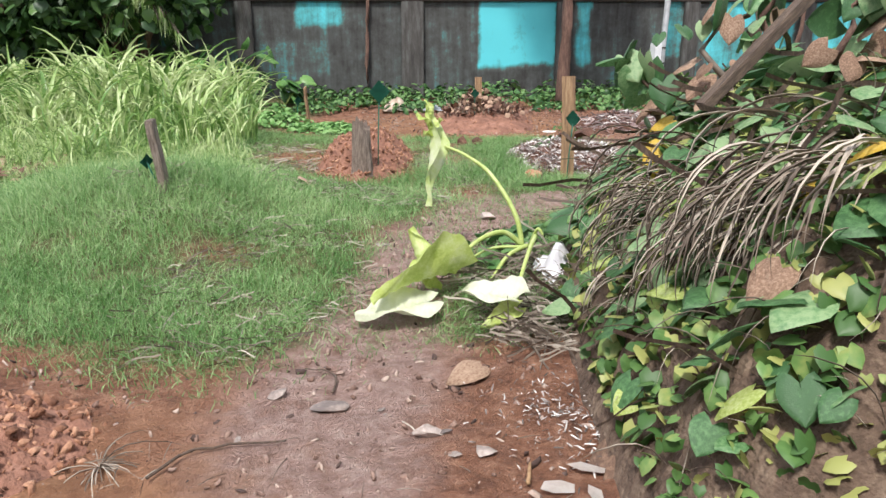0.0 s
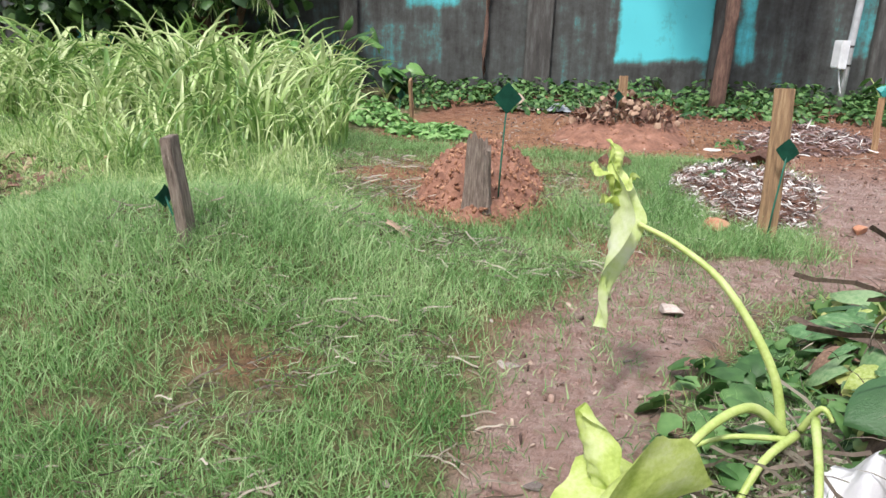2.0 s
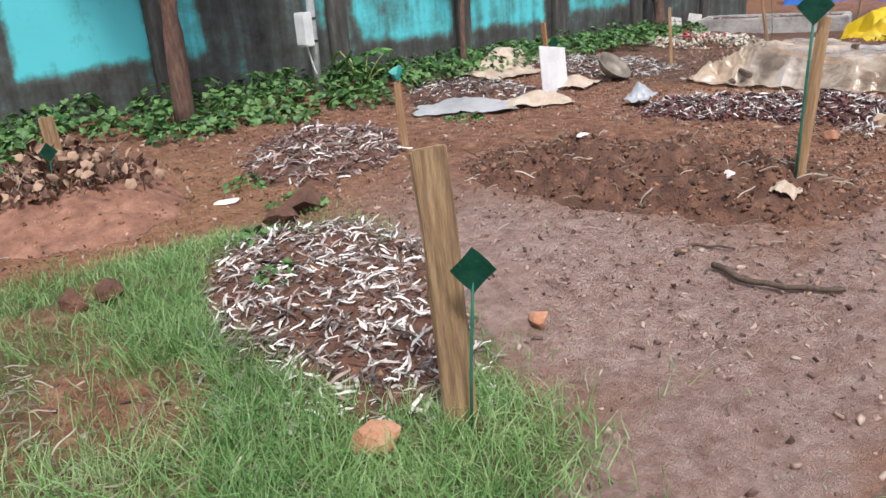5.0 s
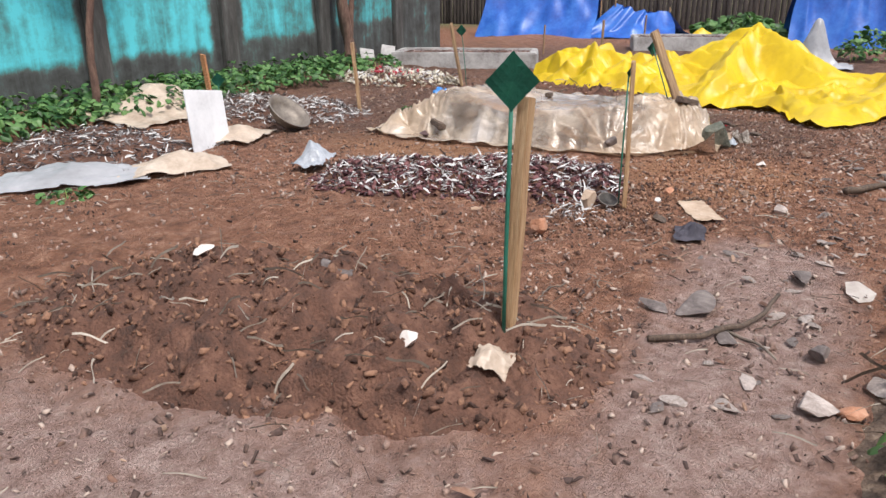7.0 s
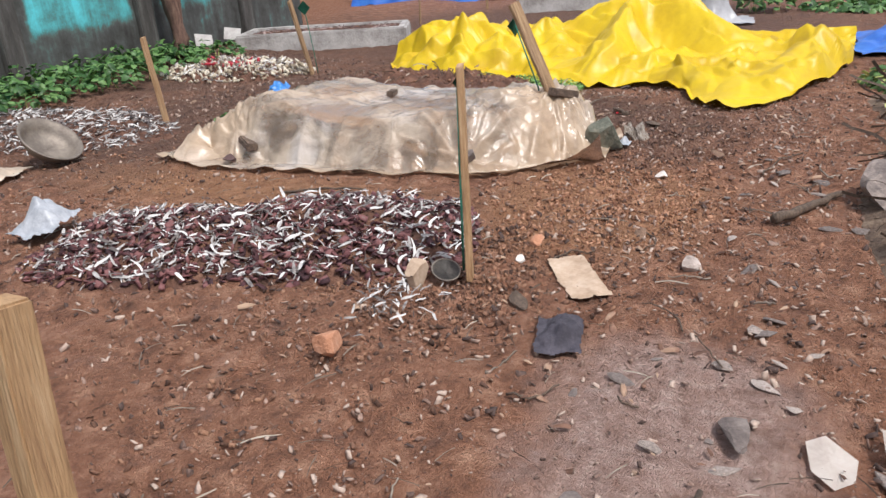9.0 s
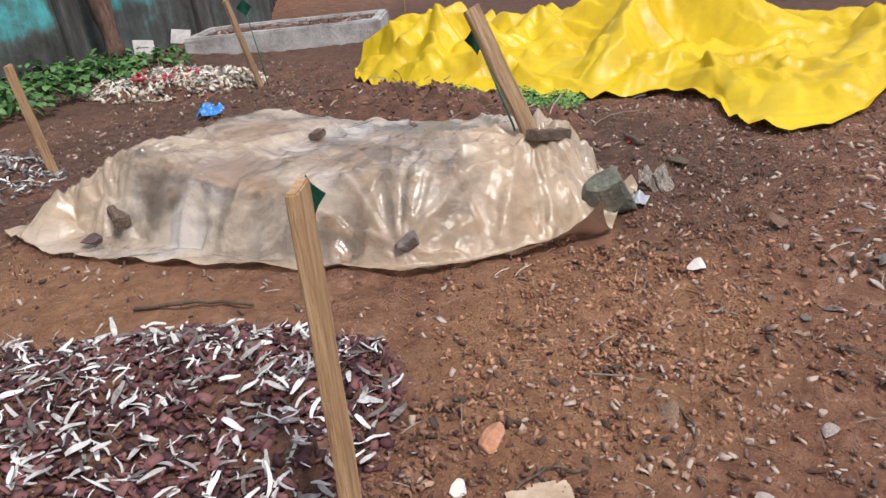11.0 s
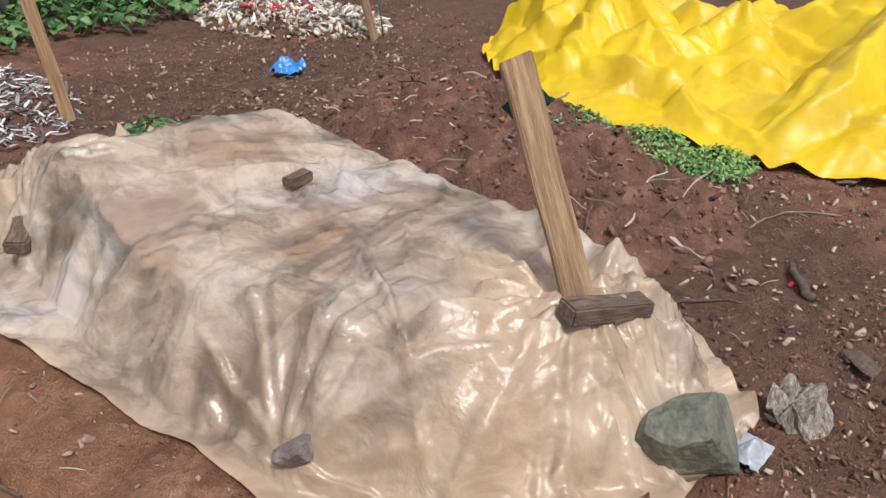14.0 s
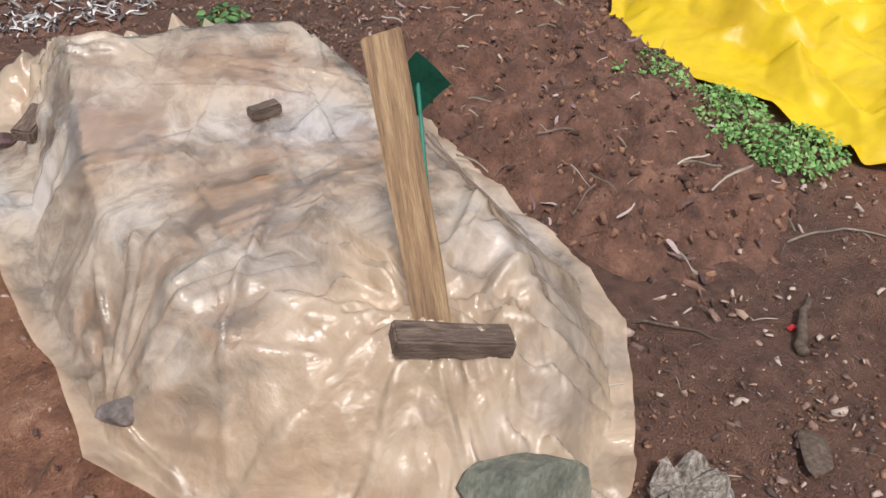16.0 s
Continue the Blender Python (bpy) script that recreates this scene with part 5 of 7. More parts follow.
def broadleaf_bush(cx, cy, h, n, leaf, label):
    """A shrub with large glossy leaves on arching stalks."""
    root = thing("shrub", label, "shrub", (cx, cy, zat(cx, cy)))
    shared = [heart_mesh(s, "tree_leaf_big", 0.03) for s in range(3)]
    for k in range(n):
        a, t = rng.uniform(0, 6.283), rng.uniform(0.35, 1.0)
        d = rng.uniform(0.1, 0.75) * h
        p = Vector((d * math.cos(a), d * math.sin(a), t * h))
        if k % 3 == 0:
            part("stalk", tube(curve_points((0, 0, 0), p, 0.06, 5), [0.014, 0.012, 0.01, 0.009, 0.008, 0.006], 6), "stem", root)
        o = part("leaf", shared[k % 3], None, root)
        s = leaf * rng.uniform(0.7, 1.25)
        o.matrix_local = Matrix.Translation(p) @ pose(0, 0, 0, rng.normal(0, 18), 15 + rng.normal(0, 22), math.degrees(a)) @ Matrix.Diagonal((s, s * 0.62, s, 1))


broadleaf_bush(-3.7, 14.0, 1.15, 40, 0.38, "dark green shrub with large leaves before the wall")
broadleaf_bush(-4.7, 13.8, 0.85, 26, 0.32, "dark green shrub with large leaves before the wall")
broadleaf_bush(-2.7, 14.3, 0.6, 18, 0.32, "low shrub with large leaves before the wall")
broadleaf_bush(4.9, 15.3, 0.62, 20, 0.2, "leafy shrub beside the metal pole")


def tree(label, cx, cy, limbs, crown, n, leaf, h0, mat_leaf="tree_leaf", wob=0.12):
    root = thing("tree", label, "tree", (cx, cy, zat(cx, cy)))
    for k, (dx, dy, h, r) in enumerate(limbs):
        pts = curve_points((0.04 * k, 0, -0.1), (dx, dy, h), 0.05, 9, wob, k * 3.3 + cx)
        part("trunk" if k == 0 else "limb", tube(pts, [r * (1 - 0.05 * q) for q in range(10)], 12), "bark", root, smooth=True)
    if n:
        a, el, d = rng.uniform(0, 6.283, n), rng.normal(0, 0.6, n), crown * rng.uniform(0.35, 1, n)
        x, y, z = d * np.cos(a) * np.cos(el), d * np.sin(a) * np.cos(el) * 0.7, h0 + d * np.sin(el) * 0.75
        keep = fbm(x * 3, y * 3 + z * 2, 1.2, 81) > -0.12
        x, y, z = x[keep], y[keep], z[keep]
        tv, tf = leaf_template(0.05, 0.3, 0.1, 3)
        s = leaf * rng.uniform(0.6, 1.3, len(x))
        part("crown", scatter("crown", tv, tf, np.stack([x, y, z], -1), turns(rng.normal(0, 0.6, len(x)), rng.normal(0.5, 0.5, len(x)), rng.uniform(0, 6.283, len(x))), s, mat_leaf), None, root)
    return root


tree("dark multi-stemmed tree with drooping leaves at the wall", -5.3, 14.0, [(0.15, 0, 2.6, 0.11), (-0.45, 0.1, 2.6, 0.09), (0.75, 0, 2.4, 0.08), (0.35, -0.1, 1.6, 0.05), (-0.8, 0.1, 2.2, 0.06)], 1.9, 2600, 0.17, 2.3)
tree("dark leafy tree against the wall corner", -7.3, 13.9, [(0.1, 0, 2.6, 0.12), (0.5, 0, 2.4, 0.07)], 1.7, 2400, 0.17, 1.75)
tree("bare reddish trunk standing before the wall", 2.3, 14.72, [(0.08, 0.05, 3.2, 0.125)], 1.3, 900, 0.14, 3.6, wob=0.03)
tree("thin leaning dark trunk near the wall", 6.75, 15.6, [(0.35, 0, 3.0, 0.05)], 1.0, 600, 0.14, 3.4)
tree("bent dark trunk near the wall", 11.95, 16.35, [(0.1, 0.1, 3.2, 0.12), (0.5, 0.1, 3.0, 0.06)], 1.4, 900, 0.14, 3.5)


def palm_fronds(cx, cy, z):
    root = thing("palm_fronds", "drooping dry palm fronds hanging from the tree", "palm fronds", (cx, cy, z))
    for k in range(7):
        a = rng.uniform(-1.2, 1.2) - 0.2
        pts = curve_points((0, 0, 0), (0.8 * math.sin(a), -0.25 * math.cos(a), -0.35 - 0.25 * rng.random()), 0.18, 10)
        fr = part("frond", tube(pts, [0.012] * 11, 6), "straw", root)
        v, f = blade_template(3, 0.2, 1.0)
        p = np.array([tuple(q) for q in pts for _ in range(5)])
        m = len(p)
        part("frond_fringe", scatter("frond_fringe", v, f, p, turns(np.full(m, np.pi) + rng.normal(0, .3, m), rng.normal(0, .3, m), rng.uniform(0, 6.28, m)), np.stack([rng.uniform(.2, .4, m), np.full(m, .02), rng.uniform(.2, .4, m)], -1), "reed"), None, fr)


palm_fronds(-4.75, 13.5, 1.95)
pipe = part("woody_stem", tube(curve_points((-1.32, wall_y(-1.32) - 0.1, 0.0), (-1.28, wall_y(-1.3) - 0.06, 2.1), 0, 8, 0.05, 3), [0.035] * 9, 8), "bark", None, smooth=True)
tagged(pipe, "thin brown woody stem climbing the wall", "woody stem")


# ---- pole with meter box ----
def pole():
    root = thing("utility_pole", "grey metal pole with a white meter box strapped to it", "utility pole", (4.22, 15.3, zat(4.22, 15.3)))
    part("shaft", tube([(0, 0, -0.2), (0.02, 0, 1), (0.05, 0, 2), (0.1, 0, 4)], [0.055, 0.055, 0.053, 0.05], 16), "galv", root, smooth=True)
    box = part("meter_box", slab(0.13, 0.2, 0.42, 0.012), "box", root, "white enamel meter box")
    box.matrix_local = pose(-0.12, -0.06, 0.66, 0, 0, 20)
    lid = part("lid", slab(0.012, 0.17, 0.37, 0.004), "box", box)
    lid.matrix_local = pose(-0.07, 0, 0.025)
    for z in (0.7, 0.98):
        part("strap", tube([(0.01, 0, z), (0.01, 0, z + 0.03)], [0.066, 0.066], 16), "iron", root, "dark steel strap")
    part("conduit", tube(curve_points((-0.11, -0.06, 0.66), (-0.02, -0.05, 0.3), -0.03, 6), [0.012] * 7, 6), "box", root)


pole()


# ---- bank of vines beside the path ----
def bank_z(x, y):
    xb = 0.8 + 0.02 * (y - 3.2) + 0.10 * np.maximum(0, y - 4.6) ** 1.3
    amp = 1.35 * step01(y, 1.9, 2.9) * (1 - 0.5 * step01(y, 4.5, 5.6)) * (1 - 0.95 * step01(y, 5.4, 6.9))
    return amp * (1 - np.exp(-np.maximum(0, x - xb) / 0.48)) * (1 - step01(x, 3.0, 4.8))


def low_bank_z(x, y):
    yb = 7.3 + 0.03 * (x - 6) + 0.12 * np.sin(x * 1.7)
    return 0.34 * (1 - np.exp(-np.maximum(0, yb - y) / 0.6)) * step01(x, 3.5, 4.6) * (1 - step01(x, 10.5, 12)) * step01(y, 5.2, 6.0)


def heap_mesh(name, label, fn, xs, ys, seed):
    X, Y = np.meshgrid(xs, ys)
    H = fn(X, Y)
    Z = ground_z(X, Y) + H + np.clip(H * 3, 0, 1) * (0.16 * fbm(X, Y, 3.5, seed) + 0.09 * fbm(X, Y, 11, seed + 1)) - 0.02
    idx = np.arange(X.size).reshape(X.shape)
    F = np.stack([idx[:-1, :-1], idx[:-1, 1:], idx[1:, 1:], idx[1:, :-1]], -1).reshape(-1, 4)
    F = F[(H.ravel()[F] > 0.004).any(1)]
    root = thing(name, label, "vine bank", (0, 0, 0))
    part("bank_soil", raw_mesh("bank_soil", np.stack([X, Y, Z], -1).reshape(-1, 3), F, "debris", True), None, root)
    return root


def face_turn(fn, x, y):
    """Yaw and tilt that lay a leaf on the slope."""
    e = 0.06
    gx, gy = (fn(x + e, y) - fn(x - e, y)) / (2 * e), (fn(x, y + e) - fn(x, y - e)) / (2 * e)
    return math.degrees(math.atan2(-float(gy), -float(gx))), min(75.0, math.degrees(math.atan(math.hypot(float(gx), float(gy)))))


def clothe(root, fn, region, big, small, sprigs, seed, size=0.13, stalks=()):
    shared = [heart_mesh(s, "vine", 0.3) for s in range(5)]
    yel = heart_mesh(2, "yellow_leaf", 0.25)
    pale = heart_mesh(4, "pale_leaf", 0.25)
    dead = heart_mesh(1, "brown_leaf", 0.2)
    x0, x1, y0, y1 = region
    k = 0
    while k < big:
        x, y = rng.uniform(x0, x1), rng.uniform(y0, y1)
        h = float(fn(np.array(x), np.array(y)))
        if h < 0.06:
            continue
        yaw, tilt = face_turn(fn, np.array(x), np.array(y))
        r = rng.random()
        me = yel if r < 0.035 else pale if r < 0.11 else dead if r < 0.16 else shared[k % 5]
        o = part("leaf", me, None, root, "yellowed leaf" if me is yel else "dead brown leaf" if me is dead else "")
        s = size * rng.uniform(0.6, 1.5)
        o.matrix_local = Matrix.Translation((x, y, zat(x, y) + h + rng.uniform(0.03, 0.12))) @ pose(0, 0, 0, rng.normal(0, 18), tilt * 0.55 + rng.normal(0, 16), yaw + rng.normal(0, 35)) @ Matrix.Diagonal((s, s * rng.uniform(0.75, 1.0), s, 1))
        k += 1

    def spots(n):
        x, y = rng.uniform(x0, x1, n), rng.uniform(y0, y1, n)
        h = fn(x, y)
        ok = h > 0.03
        return x[ok], y[ok], h[ok]
    x, y, h = spots(small)
    tv, tf = leaf_template(0.25, 0.2, 0.1, 3)
    s = rng.uniform(0.025, 0.07, len(x))
    part("small_leaves", scatter("small_leaves", tv, tf, np.stack([x, y, ground_z(x, y) + h + rng.uniform(0, 0.09, len(x))], -1), turns(rng.normal(0, .4, len(x)), rng.normal(.5, .4, len(x)), rng.uniform(0, 6.28, len(x))), s, "vine_small"), None, root)
    x, y, h = spots(sprigs)
    tv, tf = arch_template(6, 0.9, 0.03)
    s = rng.uniform(0.12, 0.42, len(x))
    part("stalk_litter", scatter("stalk_litter", tv, tf, np.stack([x, y, ground_z(x, y) + h], -1), turns(rng.normal(0, .5, len(x)), rng.normal(.5, .6, len(x)), rng.uniform(2.2, 4.4, len(x))), np.stack([s, s * 0.4, s * 0.6], -1), "straw"), None, root)["kind"] = "stuff"
    x, y, h = spots(sprigs // 2)
    s = rng.uniform(0.15, 0.5, len(x))
    part("twig_litter", scatter("twig_litter", STRIPS[2][0], STRIPS[2][1], np.stack([x, y, ground_z(x, y) + h + 0.03], -1), rnd_rots(len(x), 0.5), np.stack([s, s * 0.07, s], -1), "wood_dark"), None, root)["kind"] = "stuff"
    # combed bundles of dead blades that hang down the slope
    tv, tf = arch_template(9, 1.1, 0.022)
    for (ax, ay, az), heading, spread, length, n in stalks:
        p = np.stack([np.full(n, ax), np.full(n, ay), np.full(n, az)], -1) + rng.normal(0, 1, (n, 3)) * (0.10, 0.13, 0.07)
        s = length * rng.uniform(0.7, 1.2, n)
        part("dead_blade_mass", scatter("dead_blade_mass", tv, tf, p, turns(rng.normal(0, .25, n), rng.normal(1.15, .16, n), radians(heading) + rng.normal(0, spread, n)), np.stack([s, s * rng.uniform(0.6, 1.1, n), s], -1), "straw"), None, root, "hanging dry grey-brown blades")["kind"] = "stuff"


bank = heap_mesh("vine_bank", "overgrown bank of vines, dead blades and rotting debris", bank_z, np.arange(0.7, 5.0, 0.05), np.arange(1.8, 7.0, 0.05), 101)
clothe(bank, bank_z, (0.84, 1.95, 2.4, 5.2), 260, 2400, 300, 1, 0.108,
       [((1.3, 4.05, 0.66), 200, 0.35, 0.46, 130), ((1.36, 3.4, 0.78), 210, 0.3, 0.5, 130), ((1.5, 3.2, 0.98), 205, 0.3, 0.6, 60), ((1.3, 4.6, 0.7), 190, 0.4, 0.42, 30), ((1.12, 3.85, 0.45), 200, 0.5, 0.36, 35)])
clothe(bank, bank_z, (0.95, 1.9, 4.6, 6.5), 120, 900, 90, 3, 0.12)
low = heap_mesh("vine_bank", "low bank of vines, rubbish and dry stalks beside the path", low_bank_z, np.arange(3.4, 12.2, 0.06), np.arange(5.0, 7.6, 0.06), 105)
clothe(low, low_bank_z, (3.9, 11.2, 6.3, 7.3), 110, 900, 750, 2, 0.11)


def climbing_vines():
    """Stems and leaves that climb over the top of the bank."""
    root = thing("climbing_vine", "tangled climbing vine with heart-shaped leaves on dead stems", "vine", (0, 0, 0))
    shared = [heart_mesh(s, "vine", 0.3) for s in range(4)]
    dead = heart_mesh(3, "brown_leaf", 0.2)
    for k, (bx, by, tx, ty, h) in enumerate(((1.5, 4.3, 1.45, 4.6, 1.7), (1.7, 4.5, 1.95, 4.8, 1.9), (1.95, 4.1, 2.2, 4.3, 1.9), (1.65, 3.9, 1.8, 3.7, 1.6), (2.1, 3.6, 2.2, 3.4, 1.8), (1.35, 4.7, 1.25, 4.9, 1.25), (1.9, 5.2, 2.0, 5.4, 1.7))):
        base = zat(bx, by) + float(bank_z(np.array(bx), np.array(by))) - 0.1
        pts = curve_points((bx, by, base), (tx, ty, h), 0.08, 8, 0.15, k)
        part("stem", tube(pts, [0.02, 0.018, 0.016, 0.014, 0.012, 0.01, 0.009, 0.008, 0.006], 7), "bark" if k % 2 else "straw", root, smooth=True)
        for p in pts[2:]:
            for _ in range(3):
                me = dead if rng.random() < 0.3 else shared[int(rng.integers(0, 4))]
                o = part("leaf", me, None, root, "dead brown leaf" if me is dead else "")
                s = 0.115 * rng.uniform(0.6, 1.3)
                o.matrix_local = Matrix.Translation(p + Vector(rng.normal(0, 0.06, 3))) @ pose(0, 0, 0, rng.normal(0, 30), 50 + rng.normal(0, 25), rng.uniform(120, 300)) @ Matrix.Diagonal((s, s * 0.85, s, 1))


climbing_vines()
beam = part("timber_beam", slab(0.06, 0.045, 1.1, 0.005, 3, 0.006, 3), "wood_dark")
beam.matrix_world = look((1.39, 4.05, 1.17), (1.72, 4.15, 1.5)) @ pose(0, 0, 0, 180, 0, 0) @ Matrix.Translation((0, 0, -0.15))
tagged(beam, "dark wet timber beam stuck in the vines", "beam")


# ---- the wilted plant ----
def big_leaf(name, L, W, fold, curl, wave, seed, material, parent, label="", tooth=0.05):
    """A large leaf: length along +x from the stalk, folded on the midrib, with a wavy torn rim."""
    nu, nv = 26, 18
    u, v = np.meshgrid(np.linspace(0, 1, nu), np.linspace(-1, 1, nv))
    w = W * 0.5 * (np.sin(np.pi * np.clip(u, 0.02, 0.985) ** 0.62) ** 0.7) * (1 + tooth * np.sin(u * 34 + seed) * np.abs(v))
    X = L * (u - 0.16 * np.abs(v) ** 1.5 * (1 - u) * 1.4)
    Y = v * w * math.cos(fold)
    Z = np.abs(v) * w * math.sin(fold) - curl * L * u * u + wave * np.sin(u * 9 + v * 3 + seed) * np.abs(v) + 0.012 * np.abs(np.sin(u * 22)) * (1 - np.abs(v))
    idx = np.arange(nu * nv).reshape(nv, nu)
    F = np.stack([idx[:-1, :-1], idx[:-1, 1:], idx[1:, 1:], idx[1:, :-1]], -1).reshape(-1, 4)
    me = raw_mesh(name, np.stack([X, Y, Z], -1).reshape(-1, 3), F, material, True)
    return part(name, me, None, parent, label)


def wilted_plant():
    root = thing("wilted_plant", "wilted yellow-green plant with thick stems and drooping big leaves", "plant", (0.7, 5.06, zat(0.7, 5.06) + 0.05))
    o = Vector(root.matrix_world.translation)

    def stem(points, r0, r1, mt="stem"):
        pts = [Vector(p) - o for p in points]
        fine = []
        for i in range(len(pts) - 1):
            p0, p1, p2, p3 = pts[max(i - 1, 0)], pts[i], pts[i + 1], pts[min(i + 2, len(pts) - 1)]
            for q in range(6):
                t = q / 6
                fine.append(0.5 * ((2 * p1) + (p2 - p0) * t + (2 * p0 - 5 * p1 + 4 * p2 - p3) * t * t + (3 * p1 - p0 - 3 * p2 + p3) * t ** 3))
        fine.append(pts[-1])
        n = len(fine)
        part("stem", tube(fine, [r0 + (r1 - r0) * k / (n - 1) for k in range(n)], 10), mt, root, smooth=True)
    stem([(0.7, 5.06, 0.1), (0.66, 5.12, 0.34), (0.52, 5.25, 0.56), (0.37, 5.36, 0.66), (0.25, 5.44, 0.70)], 0.017, 0.008)
    stem([(0.7, 5.06, 0.18), (0.58, 5.02, 0.28), (0.42, 4.88, 0.26), (0.25, 4.68, 0.14)], 0.018, 0.01)
    stem([(0.72, 5.03, 0.2), (0.6, 4.9, 0.18), (0.5, 4.78, 0.08), (0.42, 4.7, 0.04)], 0.014, 0.008)
    stem([(0.76, 5.02, 0.26), (0.7, 4.78, 0.24), (0.63, 4.52, 0.16), (0.6, 4.36, 0.1)], 0.014, 0.008)
    stem([(0.7, 5.0, 0.2), (0.52, 4.98, 0.2), (0.4, 4.98, 0.14)], 0.01, 0.006)
    stem([(0.74, 5.06, 0.2), (0.77, 5.02, 0.3), (0.8, 5.0, 0.27)], 0.012, 0.006)
    hang = big_leaf("drooping_leaf", 0.5, 0.2, 0.8, 0.03, 0.04, 1, "hang_leaf", root, "pale green leaf hanging folded")
    hang.matrix_world = look((0.15, 5.46, 0.84), (0.155, 5.34, 0.3)) @ pose(0, 0, 0, 0, 90, 0) @ pose(0, 0, 0, 205, 0, 0)
    tip = big_leaf("leaf_tip", 0.14, 0.09, 0.5, 0.1, 0.02, 4, "pale_leaf", root, "bright yellow-green leaf tip")
    tip.matrix_world = pose(0.165, 5.45, 0.84, 0, -75, 140)
    for k, (dx, L, tilt, yaw) in enumerate(((-0.04, 0.095, -40, 175), (0.04, 0.09, -45, 10), (0.0, 0.08, -20, 250))):
        top_lobe = big_leaf("leaf_lobe", L, 0.085, 0.35, 0.05, 0.02, 8 + k, "pale_leaf", root, "bright yellow-green leaf lobe")
        top_lobe.matrix_world = pose(0.16 + dx * 0.3, 5.445, 0.83 - 0.035 * k, 0, tilt, yaw)
    fallen = big_leaf("fallen_leaf", 0.52, 0.46, 0.75, 0.18, 0.03, 2, "pale_leaf", root, "yellow-green leaf curled on the ground")
    fallen.matrix_world = pose(0.31, 4.68, 0.14, 38, -4, 215)
    lobe = big_leaf("fallen_lobe", 0.3, 0.2, 0.5, -0.35, 0.03, 5, "pale_leaf", root)
    lobe.matrix_world = pose(0.15, 4.72, 0.07, 30, -62, 190)
    flat = big_leaf("flat_lobe", 0.36, 0.3, 0.25, 0.05, 0.03, 6, "white_leaf", root, "faded pale leaf lobe")
    flat.matrix_world = pose(0.16, 4.5, 0.05, -10, 2, 195)
    third = big_leaf("white_leaf", 0.27, 0.22, 0.5, 0.05, 0.02, 3, "white_leaf", root, "leaf showing its white underside")
    third.matrix_world = pose(0.6, 4.35, 0.13, -20, -4, 165)
    rim = big_leaf("leaf_rim", 0.2, 0.12, 0.6, 0.2, 0.02, 7, "pale_leaf", root)
    rim.matrix_world = pose(0.6, 4.33, 0.09, -50, 25, 190)


wilted_plant()
for k, (x, y, s, mt) in enumerate(((0.72, 5.45, 0.14, 0), (0.55, 5.35, 0.13, 0), (0.45, 5.2, 0.12, 0), (0.62, 5.6, 0.15, 0), (0.9, 5.5, 0.14, 0), (0.8, 5.7, 0.13, 0), (1.0, 5.9, 0.14, 0), (0.5, 5.05, 0.1, 0), (1.05, 5.35, 0.15, 0), (1.0, 5.15, 0.12, 0), (0.85, 5.3, 0.12, 0))):
    w = weed_clump("round-leaved green creeper at the foot of the wilted plant", x, y, 0.16, 0.16, 14, 0.11, "weed", seed=120 + k)


def straw_mat():
    n = 900
    a, d = rng.uniform(0, 6.283, n), np.sqrt(rng.random(n))
    x, y = 0.82 + 0.42 * d * np.cos(a), 4.62 + 0.62 * d * np.sin(a)
    s = rng.uniform(0.08, 0.26, n)
    me = scatter("straw", STRIPS[2][0], STRIPS[2][1], np.stack([x, y, ground_z(x, y) + 0.02 + 0.05 * rng.random(n)], -1), rnd_rots(n, 0.3), np.stack([s, s * 0.05, s], -1), "straw")
    tagged(new("straw_litter", me), "matted brown straw and twigs under the vines", "straw", kind="stuff")


straw_mat()


# ---- withered bush on the red mound ----
def dry_bush():
    root = thing("dry_bush", "withered brown bush on a red earth mound", "bush", (0.7, 12.1, 0.2))
    n = 170
    tv, tf = blade_template(3, 0.35, 1.0)
    a = rng.uniform(0, 6.283, n)
    s = rng.uniform(0.2, 0.5, n)
    x, y = rng.normal(0, 0.22, n), rng.normal(0, 0.2, n)
    part("branch_mass", scatter("branch_mass", tv, tf, np.stack([x, y, np.full(n, -0.05)], -1), turns(rng.normal(0, .2, n), rng.normal(.35, .2, n), a), np.stack([s, np.full(n, 0.012), s], -1), "straw"), None, root)["kind"] = "stuff"
    m = 420
    tv, tf = leaf_template(0.05, 0.4, 0.2, 2)
    x, y = rng.normal(0, 0.26, m), rng.normal(0, 0.22, m)
    z = 0.38 * rng.random(m) * np.exp(-(x ** 2 + y ** 2) / 0.15)
    part("dry_leaves", scatter("dry_leaves", tv, tf, np.stack([x, y, z + 0.02], -1), rnd_rots(m, 0.9), rng.uniform(0.04, 0.09, m), "dry_leaf_mix"), None, root)


dry_bush()


